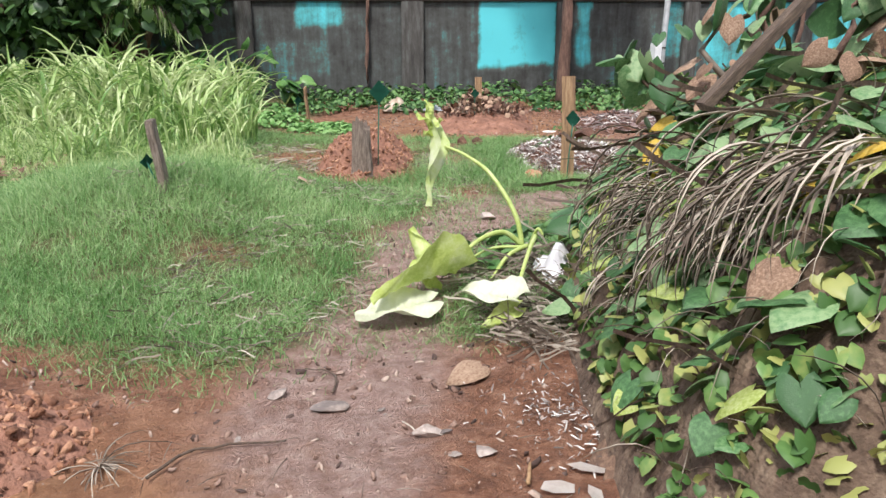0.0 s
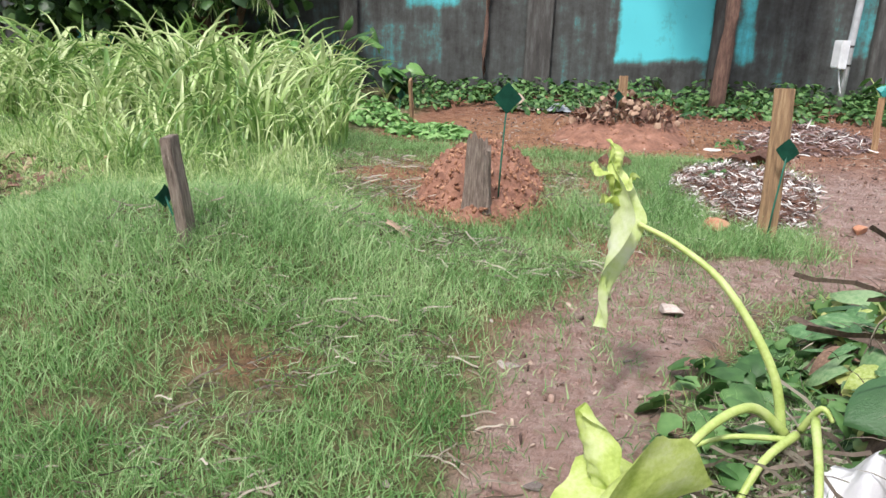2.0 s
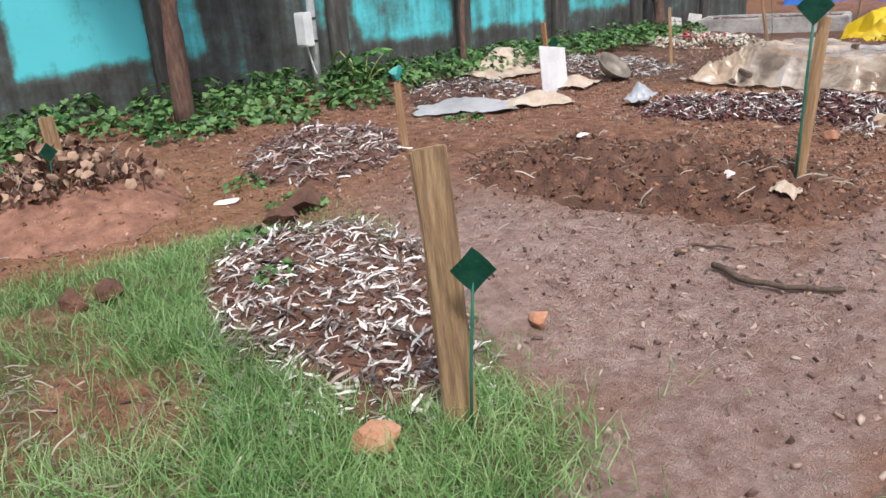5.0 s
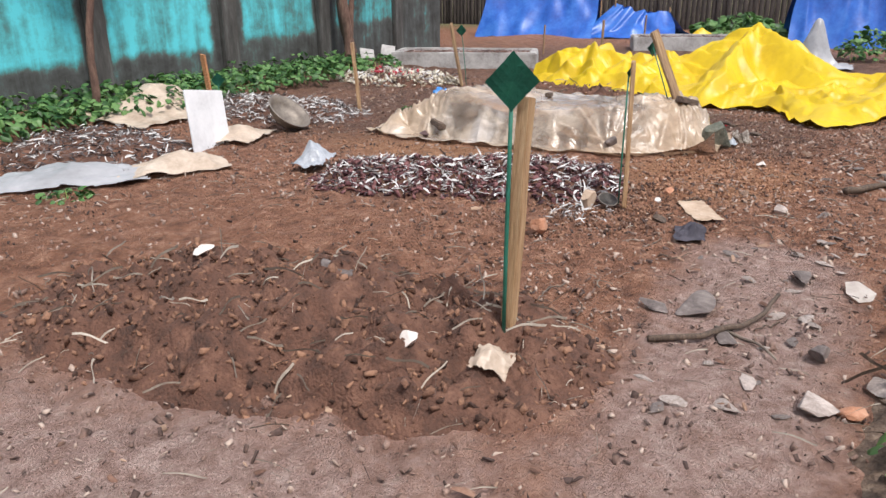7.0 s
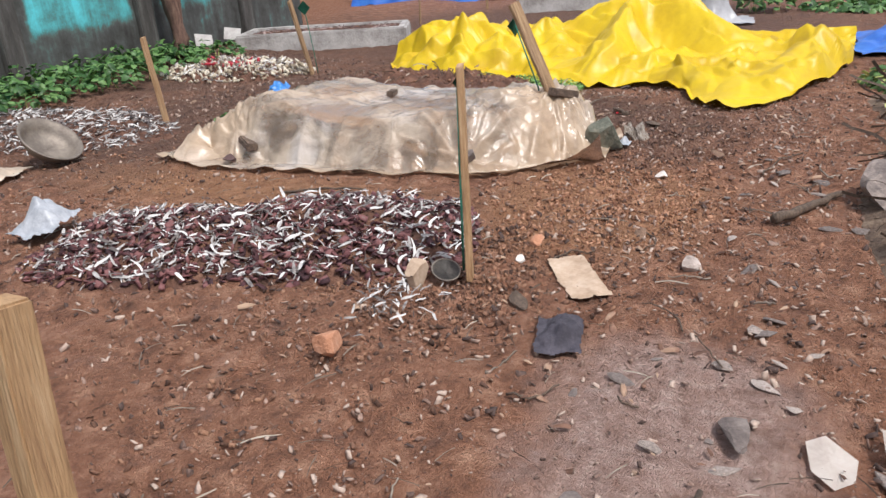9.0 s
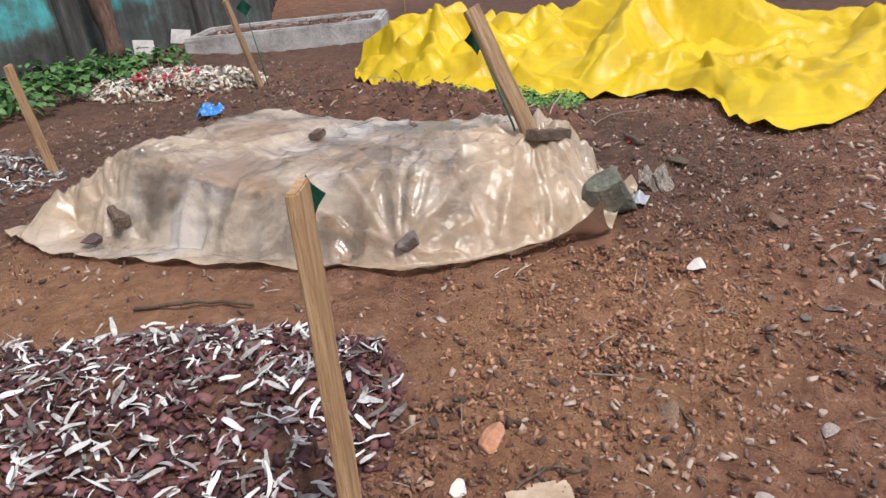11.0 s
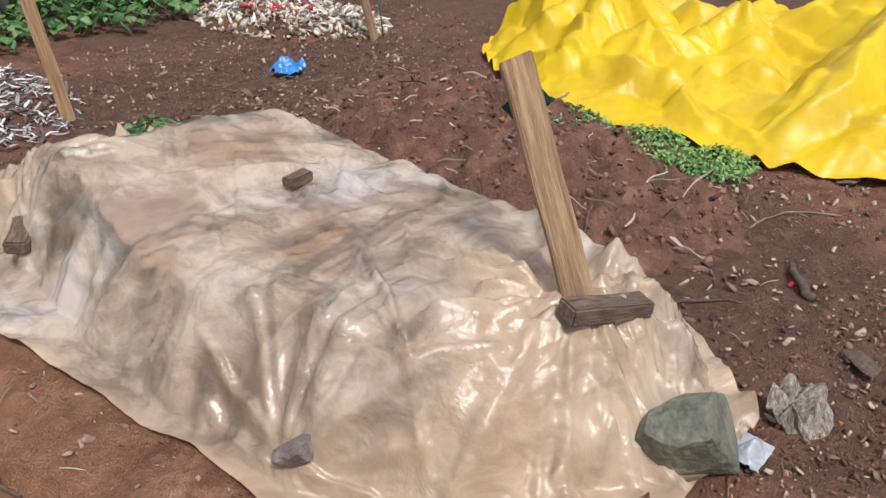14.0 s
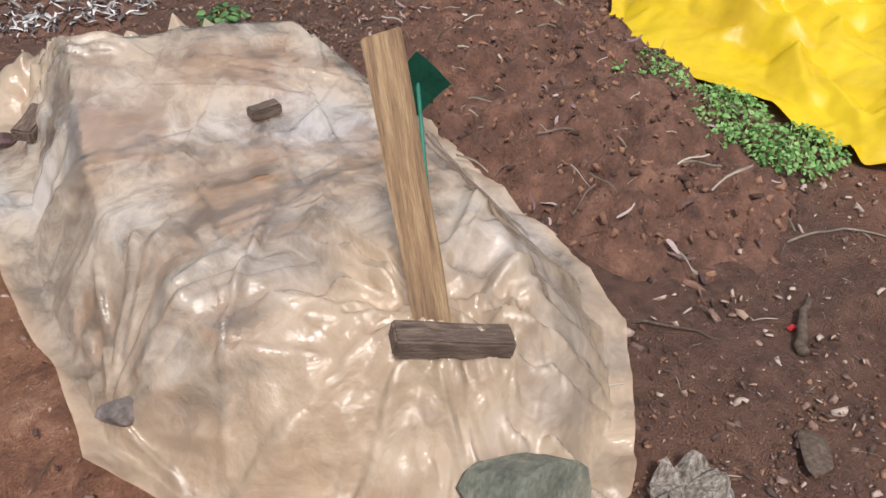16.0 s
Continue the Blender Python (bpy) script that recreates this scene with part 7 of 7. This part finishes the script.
ground_stick("bent dark branch lying on damp earth", (3.18, 8.32), (3.32, 7.72), 0.018, -0.15, 1)
ground_stick("short dark twig on damp earth", (3.3, 8.55), (3.4, 8.35), 0.009, 0.1, 2)
ground_stick("long forked branch across the path", (4.88, 8.2), (5.72, 7.84), 0.016, -0.14, 3)
ground_stick("side twig of the branch on the path", (5.2, 8.0), (5.0, 7.7), 0.008, 0.1, 4, "straw")
ground_stick("dark flat stake lying on the path", (8.0, 7.85), (8.55, 7.55), 0.03, 0.02, 5)
ground_stick("dark stick beside the covered grave", (7.55, 10.85), (7.75, 10.3), 0.01, 0.05, 6)
ground_stick("pale dry stalk in the rubbish", (5.5, 7.35), (6.3, 6.95), 0.012, 0.08, 7, "straw", 0.05)
ground_stick("pale dry stalk in the rubbish", (5.3, 7.1), (5.9, 7.3), 0.009, 0.1, 8, "straw", 0.03)
ground_stick("thin pale root on dug soil", (10.2, 10.2), (10.5, 10.75), 0.006, 0.3, 9, "straw")
ground_stick("thin pale root on dug soil", (10.7, 9.7), (11.1, 9.45), 0.006, 0.2, 10, "straw")
ground_stick("thin dark twig on dug soil", (9.9, 9.6), (10.1, 9.4), 0.006, 0.1, 11)
ground_stick("thin dark twig on bare earth", (8.9, 8.0), (9.4, 7.8), 0.007, 0.1, 12)
ground_stick("long dark pod on dug soil", (10.28, 9.24), (10.5, 9.42), 0.02, 0.05, 13)
ground_stick("thin twig on the footpath", (-0.7, 3.1), (-0.3, 3.35), 0.006, 0.2, 14)
ground_stick("thin twig on the footpath", (-0.2, 3.75), (-0.35, 3.95), 0.005, -0.3, 15)
ground_stick("pale chip of wood near broken tiles", (0.53, 3.05), (0.55, 3.18), 0.008, 0, 16, "wood_new")
for k in range(26):
    x, y, a = rng.uniform(4.4, 10.8), rng.uniform(7.4, 8.9), rng.uniform(0, 6.28)
    L = rng.uniform(0.12, 0.4)
    ground_stick("thin dry twig on trodden earth", (x, y), (x + L * math.cos(a), y + L * math.sin(a) * 0.6), rng.uniform(0.003, 0.006), rng.uniform(-0.25, 0.25), 20 + k, "straw" if k % 2 else "wood_dark")

CHIPS = []
for k in range(5):
    bm = lump(70 + k * 3.3, 1.0, 0.62, 0.16, 0.3, 2, 0.12)
    me = bpy.data.meshes.new("slate_chip")
    bm.to_mesh(me)
    bm.free()
    me.materials.append(M["slate" if k % 2 else "stone"])
    CHIPS.append(me)
for k in range(70):
    x = rng.uniform(4.3, 9.6) if k < 50 else rng.uniform(-0.6, 0.7)
    y = rng.normal(7.75, 0.28) if k < 50 else rng.uniform(2.9, 6.5)
    if k < 50 and y > 8.5:
        continue
    s = rng.uniform(0.035, 0.12) * (1 if k < 50 else 0.6)
    o = tagged(new("slate_chip", CHIPS[k % 5]), "flat grey-brown stone chip lying on trodden earth", "stone chip", "stone chips on the path")
    o.matrix_world = pose(x, y, zat(x, y) + 0.03 * s + 0.006, rng.normal(0, 9), rng.normal(0, 9), rng.uniform(0, 360)) @ Matrix.Diagonal((s, s, s, 1))

LEAF_DEAD = [heart_mesh(s, "brown_leaf", 0.1) for s in range(3)]
for k, (x, y, s, dz) in enumerate(((0.42, 3.92, 0.2, 0.03), (0.85, 3.27, 0.26, 0.04), (-0.93, 6.83, 0.18, 0.07), (10.5, 10.6, 0.2, 0.03), (10.35, 10.9, 0.14, 0.03), (10.2, 10.0, 0.1, 0.02), (0.55, 4.75, 0.16, 0.05), (0.1, 7.0, 0.12, 0.03), (10.9, 12.4, 0.14, 0.02), (9.2, 8.3, 0.12, 0.02), (7.7, 8.5, 0.13, 0.02), (9.9, 14.0, 0.16, 0.02), (0.98, 4.4, 0.18, 0.06), (8.5, 8.3, 0.1, 0.02), (10.1, 13.2, 0.12, 0.02))):
    o = part("dead_leaf", LEAF_DEAD[k % 3], None)
    tagged(o, "curled dry brown leaf on the ground", "dead leaf", "dead leaves")
    o.matrix_world = pose(x, y, zat(x, y) + dz, rng.normal(0, 10), rng.normal(0, 10), rng.uniform(0, 360)) @ Matrix.Diagonal((s, s * 0.55, s * 1.3, 1))
for k, (x, y, dz, s) in enumerate(((1.12, 3.32, 0.42, 0.07), (1.08, 3.28, 0.36, 0.05), (4.62, 9.45, 0.1, 0.06), (10.16, 9.8, 0.02, 0.05), (10.35, 9.35, 0.02, 0.03))):
    lay(tagged(part("red_flower", lump(60 + k, s, s * 0.8, s * 0.6, 0.6, 2), "red_cloth"), "small crumpled red flower scrap", "flower"), x, y, dz)

# red clod heap at the start and its dry sprig
root, top = mound("clod_heap", "small heap of crumbly red clods beside the path", -1.5, 3.3, 0.5, 0.4, 0.12, 0, "soil_red", 45, category="clod heap")
add_clods(root, top, 900, "clod_red", 0.012, 0.05)
sprig = thing("grass_sprig", "dry grass sprig lying on the red earth", "grass sprig", (-0.9, 3.2, zat(-0.9, 3.2)))
n = 60
part("blades", scatter("blades", *arch_template(6, 1.0, 0.03), np.zeros((n, 3)), turns(rng.normal(0, .4, n), rng.normal(.9, .35, n), rng.normal(0.3, 1.2, n)), np.stack([(s := rng.uniform(.12, .45, n)), s * 0.4, s * 0.5], -1), "straw"), None, sprig)


def litter():
    """Gravel, crumbs and straw that nobody could count."""
    n = 60000
    x, y = rng.uniform(-3, 13, n), rng.uniform(2.2, 15, n)
    keep = (grass_mask(x, y) < 0.35) & (bank_z(x, y) < 0.05) & (x > -2.5 + 0 * y) & ~((x < -1.3) & (y > 4.5)) & (rng.random(n) < 0.35 + 0.65 * step01(fbm(x, y, 1.5, 90), -0.1, 0.15))
    x, y = x[keep], y[keep]
    s = 0.005 + 0.03 * rng.random(len(x)) ** 4.5
    P = np.stack([x, y, ground_z(x, y) + s * 0.15], -1)
    tagged(new("gravel", scatter("gravel", CLOD_V, CLOD_F, P, rnd_rots(len(x), 1), np.stack([s * 1.3, s, s * 0.7], -1), "gravel", False)), "loose gravel and stone chips on trodden earth", "gravel", kind="stuff")
    n = 30000
    x, y = rng.uniform(-2.5, 13, n), rng.uniform(2.2, 15, n)
    keep = (grass_mask(x, y) < 0.2) & (bank_z(x, y) < 0.05) & ~((x < -1.3) & (y > 4.5)) & (fbm(x, y, 1.1, 92) > -0.05)
    x, y = x[keep], y[keep]
    s = 0.006 + 0.026 * rng.random(len(x)) ** 4
    P = np.stack([x, y, ground_z(x, y) + s * 0.1], -1)
    tagged(new("soil_crumbs", scatter("soil_crumbs", CLOD_V, CLOD_F, P, rnd_rots(len(x), 1), s, "crumb", False)), "crumbs of brown soil scattered on the ground", "soil", kind="stuff")
    n = 5600
    x, y = rng.uniform(-1.5, 12.5, n), rng.uniform(2.5, 13.5, n)
    keep = (grass_mask(x, y) < 0.3) & (fbm(x, y, 0.9, 93) > -0.08) & (bank_z(x, y) < 0.3)
    x, y = x[keep], y[keep]
    s = 0.03 + 0.14 * rng.random(len(x)) ** 2
    tagged(new("straw_litter", scatter("straw_litter", *STRIPS[1], np.stack([x, y, ground_z(x, y) + 0.012], -1), rnd_rots(len(x), 0.15), np.stack([s, s * 0.1, s * 0.6], -1), "straw")), "thin dry straws scattered on bare earth", "straw", kind="stuff")
    for cx, cy, rx, ry, n, mt, hi in ((8.15, 8.72, 0.5, 0.38, 3600, "clod_red", 0.02), (6.95, 9.0, 0.3, 0.28, 1500, "clod", 0.026), (5.6, 9.7, 0.9, 0.35, 1100, "clod", 0.022), (9.7, 8.8, 0.6, 0.35, 1200, "clod", 0.016), (6.5, 9.2, 0.5, 0.2, 900, "clod", 0.024), (10.6, 12.6, 1.2, 0.7, 2200, "clod", 0.026), (7.3, 12.6, 0.6, 0.6, 700, "clod_red", 0.02)):
        x, y = rng.normal(cx, rx, n), rng.normal(cy, ry, n)
        s = 0.008 + hi * rng.random(n) ** 3
        tagged(new("soil_crumbs", scatter("soil_crumbs", CLOD_V, CLOD_F, np.stack([x, y, ground_z(x, y) + s * 0.15], -1), rnd_rots(n, 1), s, mt, False)), "crumbled loose soil where the ground was dug", "soil", kind="stuff")
    n = 16000
    x, y = rng.uniform(2.4, 11.5, n), rng.normal(8.3, 0.85, n)
    keep = (y > 7.1) & (y < 11) & (rng.random(n) < 0.3 + 0.7 * step01(fbm(x, y, 2.1, 95), -0.12, 0.12)) & (np.hypot((x - 9) / 0.95, (y - 10.8) / 1.8) > 1)
    x, y = x[keep], y[keep]
    s = 0.004 + 0.02 * rng.random(len(x)) ** 4
    tagged(new("gravel", scatter("gravel", CLOD_V, CLOD_F, np.stack([x, y, ground_z(x, y) + 0.012 + s * 0.1], -1), rnd_rots(len(x), 0.5), np.stack([s * 1.2, s, s * 0.6], -1), "gravel", False)), "fine stone chips trodden into the path", "gravel", kind="stuff")
    n = 350
    x, y = rng.uniform(3.0, 11.0, n), rng.normal(8.2, 0.8, n)
    keep = (y > 7.0) & (y < 10.2) & (np.hypot((x - 9) / 0.95, (y - 10.8) / 1.8) > 1)
    x, y = x[keep], y[keep]
    s = 0.02 + 0.06 * rng.random(len(x)) ** 3
    tv, tf = leaf_template(0.05, 0.4, 0.2, 2)
    tagged(new("leaf_litter", scatter("leaf_litter", tv, tf, np.stack([x, y, ground_z(x, y) + 0.02], -1), rnd_rots(len(x), 0.25), np.stack([s, s * 0.4, s], -1), "dry_leaf_mix")), "small dry leaf scraps trodden into the earth", "leaf litter", kind="stuff")
    n = 900
    x, y = rng.uniform(-5.2, -3.4, n), rng.uniform(6.4, 8.3, n)
    s = rng.uniform(0.03, 0.1, n)
    tv, tf = leaf_template(0.05, 0.4, 0.2, 2)
    tagged(new("leaf_litter", scatter("leaf_litter", tv, tf, np.stack([x, y, ground_z(x, y) + 0.03 + 0.09 * rng.random(n) * bump_at(x, y, -4.3, 7.4, 0.8, 0.8)], -1), rnd_rots(n, 0.6), s, "dry_leaf_mix")), "brown dead leaves piled at the grass edge", "leaf litter", kind="stuff")
    n = 420
    x, y = rng.normal(0.72, 0.13, n), rng.normal(3.55, 0.2, n)
    s = rng.uniform(0.012, 0.04, n)
    tagged(new("ash_litter", scatter("ash_litter", *STRIPS[0], np.stack([x, y, ground_z(x, y) + 0.015], -1), rnd_rots(n, 0.25), s, "shred")), "greyish ash and paper bits beside the path", "litter", kind="stuff")


litter()
teal = part("rag", lump(31, 0.1, 0.05, 0.11, 0.6, 3), "teal_rag")
teal.matrix_world = pose(3.5, 11.93, 0.68)
tagged(teal, "teal plastic scrap tied on a plank top", "plastic scrap")


# ---- far end of the yard ----
def kerb_box(label, cx, cy, L, W, h, turn, fill):
    """A low whitewashed grave surround filled with petals."""
    root = thing("grave_kerb", label, "grave surround", (cx, cy, zat(cx, cy)), rz=turn)
    for k, (x, y, sx, sy) in enumerate(((0, -W / 2, L, 0.14), (0, W / 2, L, 0.14), (-L / 2 + 0.07, 0, 0.14, W - 0.15), (L / 2 - 0.07, 0, 0.14, W - 0.15))):
        p = part("kerb", slab(sx, sy, h, 0.025, k, 0.012, 4), "concrete", root)
        p.matrix_local = pose(x, y, -0.04)
    b = part("soil", slab(L - 0.3, W - 0.16, h * 0.75, 0.02, 9, 0.02, 5), "soil_dark", root)
    n = 500
    P = np.stack([rng.uniform(-L / 2 + 0.2, L / 2 - 0.2, n), rng.uniform(-W / 2 + 0.12, W / 2 - 0.12, n), np.full(n, h * 0.75 + 0.01)], -1)
    tagged(part("petals", scatter("petals", *STRIPS[0], P, rnd_rots(n, 0.3), rng.uniform(0.05, 0.12, n), fill), None, root), kind="stuff")


kerb_box("low whitewashed grave surround filled with reddish petals", 14.2, 15.3, 2.75, 1.0, 0.33, -64, "petal_purple")
kerb_box("low whitewashed grave surround beyond the yellow tarpaulin", 19.9, 12.8, 2.6, 1.0, 0.34, -65, "petal_purple")


def tent(label, corners, ridge, material, seed):
    """A sagging tarpaulin over a ridge pole; corners are the two ground ends of each side."""
    root = thing("tarpaulin_tent", label, "tent", (*corners[0], 0))
    o = Vector((*corners[0], 0))
    a, b, c, d = [Vector((*p, zat(*p))) - o for p in corners]
    r0, r1 = [Vector(p) - o for p in ridge]
    for k, (p, q) in enumerate(((a, b), (d, c))):
        nu, nv = 40, 24
        V = []
        for j in range(nv):
            t = j / (nv - 1)
            for i in range(nu):
                s = i / (nu - 1)
                w = p.lerp(q, s).lerp(r0.lerp(r1, s), t)
                w.z -= 0.25 * math.sin(math.pi * t) * 0.5 + 0.12 * math.sin(math.pi * s) * t
                w += Vector((noise.noise((s * 7, t * 2, seed + k)), noise.noise((s * 7, t * 2, seed + 4)), 0.6 * noise.noise((s * 9, t * 3, seed + 8)))) * 0.12
                V.append(w)
        idx = np.arange(nu * nv).reshape(nv, nu)
        F = np.stack([idx[:-1, :-1], idx[:-1, 1:], idx[1:, 1:], idx[1:, :-1]], -1).reshape(-1, 4)
        part("tarpaulin", raw_mesh("tarpaulin", np.array([tuple(v) for v in V]), F, material, True), None, root)
    for p in (r0, r1):
        part("pole", tube([(p.x, p.y, 0), (p.x, p.y, p.z + 0.1)], [0.03, 0.025], 8), "wood_mid", root)


tent("large blue tarpaulin tent at the yard's far end", ((21.2, 19.6), (22.0, 16.2), (24.2, 16.8), (23.4, 20)), ((22.3, 19.6, 1.9), (23.0, 16.4, 1.35)), "blue", 1)
tent("low blue tarpaulin tent at the yard's far end", ((22.0, 16.9), (22.8, 13.9), (24.8, 14.2), (24, 17)), ((23.1, 16.0, 0.95), (23.7, 14.6, 0.72)), "blue", 2)
tent("tall blue tarpaulin shelter at the yard's far end", ((21.1, 10.9), (22.1, 8.75), (24.4, 9.4), (23.4, 11.5)), ((21.9, 10.9, 2.4), (22.7, 9.0, 2.4)), "blue", 3)
tent("white plastic shelter beside the blue one", ((22.15, 8.6), (23.6, 5.2), (25.6, 6), (24.4, 9.2)), ((22.8, 8.7, 2.5), (24.2, 5.3, 2.5)), "white_tarp", 4)
crumpled("draped_sheet", "white sheet draped over a tall bundle", "sheet", 17.0, 9.55, 0.5, 0.6, 10, lambda u, v: 0.85 * g2(u, v, 0, 0.15, 0.42, 0.4), "white_tarp", 241, 0.08, 4, 60)
crumpled("yellow_cloth", "small piece of yellow tarpaulin far off", "tarpaulin", 21.6, 13.0, 0.5, 0.5, 10, lambda u, v: 0.3 * g2(u, v, 0, 0, 0.6, 0.6), "yellow", 243, 0.1, 3, 40)
for k, (x, y, r, h, n, s) in enumerate(((24.2, 12.7, 1.3, 0.8, 420, 0.2), (23.4, 11.8, 0.8, 0.6, 220, 0.18), (18.8, 9.0, 0.5, 0.75, 260, 0.1), (19.6, 6.6, 0.8, 0.25, 200, 0.13), (19.0, 7.6, 0.8, 0.2, 180, 0.13), (20.5, 5.6, 0.9, 0.25, 200, 0.13), (13.0, 6.7, 0.5, 0.4, 170, 0.1), (12.0, 7.0, 0.45, 0.3, 150, 0.1), (11.5, 6.6, 0.5, 0.45, 150, 0.1))):
    weed_clump("green bush growing at the yard's far end" if x > 14 else "green weeds beside the rubbish bank", x, y, r, h, n, s, "weed" if x > 14 else "vine_small", seed=140 + k)
for k, (x, y, h, lean) in enumerate(((17.2, 15.2, 0.62, 0.05), (20.0, 15.0, 0.62, 0), (21.0, 14.3, 0.7, 0.06))):
    plank("plank_marker", "thin pale stake at a far grave", (x, y, 0), (x + lean, y, h), 0.06, 0.03, "wood_mid", -50, 40 + k)
for k, (x, y, rz) in enumerate(((12.35, 16.2, -35), (13.1, 16.35, -50))):
    ob = part("plaque", slab(0.26, 0.025, 0.24, 0.004), "concrete")
    lay(tagged(ob, "small white plaque leaning near the wall", "plaque", "plaques"), x, y, 0.12, -45, 10, rz)


def fence(label, name, a, b, h, seed):
    """A dark board fence that closes the yard."""
    a, b = Vector(a), Vector(b)
    n = int((b - a).length / 0.16)
    d = (b - a).normalized()
    V, F = [], []
    r = random.Random(seed)
    for i in range(n):
        p, w, hh, t = a + d * (i * 0.16), 0.15, h * r.uniform(0.9, 1.05), r.uniform(0, 0.03)
        nx, ny = -d.y, d.x
        k = len(V)
        for z in (-0.1, hh):
            for u, v in ((0, t), (w, t), (w, t + 0.02), (0, t + 0.02)):
                V.append((p.x + d.x * u + nx * v, p.y + d.y * u + ny * v, z))
        F += [(k, k + 1, k + 5, k + 4), (k + 1, k + 2, k + 6, k + 5), (k + 2, k + 3, k + 7, k + 6), (k + 3, k, k + 4, k + 7), (k + 4, k + 5, k + 6, k + 7)]
    tagged(new(name, raw_mesh(name, V, F, "dark_fence")), label, "fence", kind="structure")


fence("dark weathered board fence closing the yard's far end", "wall_east", (27, 26), (28, -8), 2.3, 1)
fence("dark weathered board fence beyond the wall's end", "wall_northeast", (16, 17.3), (27, 26), 2.3, 2)
# south and west fences are never in view, added to close the yard
fence("dark weathered board fence added out of view behind the vines", "wall_south", (28, -8), (-12, -6), 2.3, 3)
fence("dark weathered board fence added out of view beside the tall grass", "wall_west", (-12, -6), (-13.9, 14.1), 2.3, 4)
# unseen trees, added only to enclose the surroundings
for k, (x, y) in enumerate(((-9, -9), (2, -10), (14, -11), (30, 2), (31, 14), (29, 24), (18, 23), (-16, 6))):
    tree("leafy tree added out of view beyond the yard", x, y, [(0.3, 0.2, 4.5, 0.2), (1.2, 0.3, 5, 0.1), (-1, 0.4, 4.8, 0.1)], 2.9, 1300, 0.4, 5)
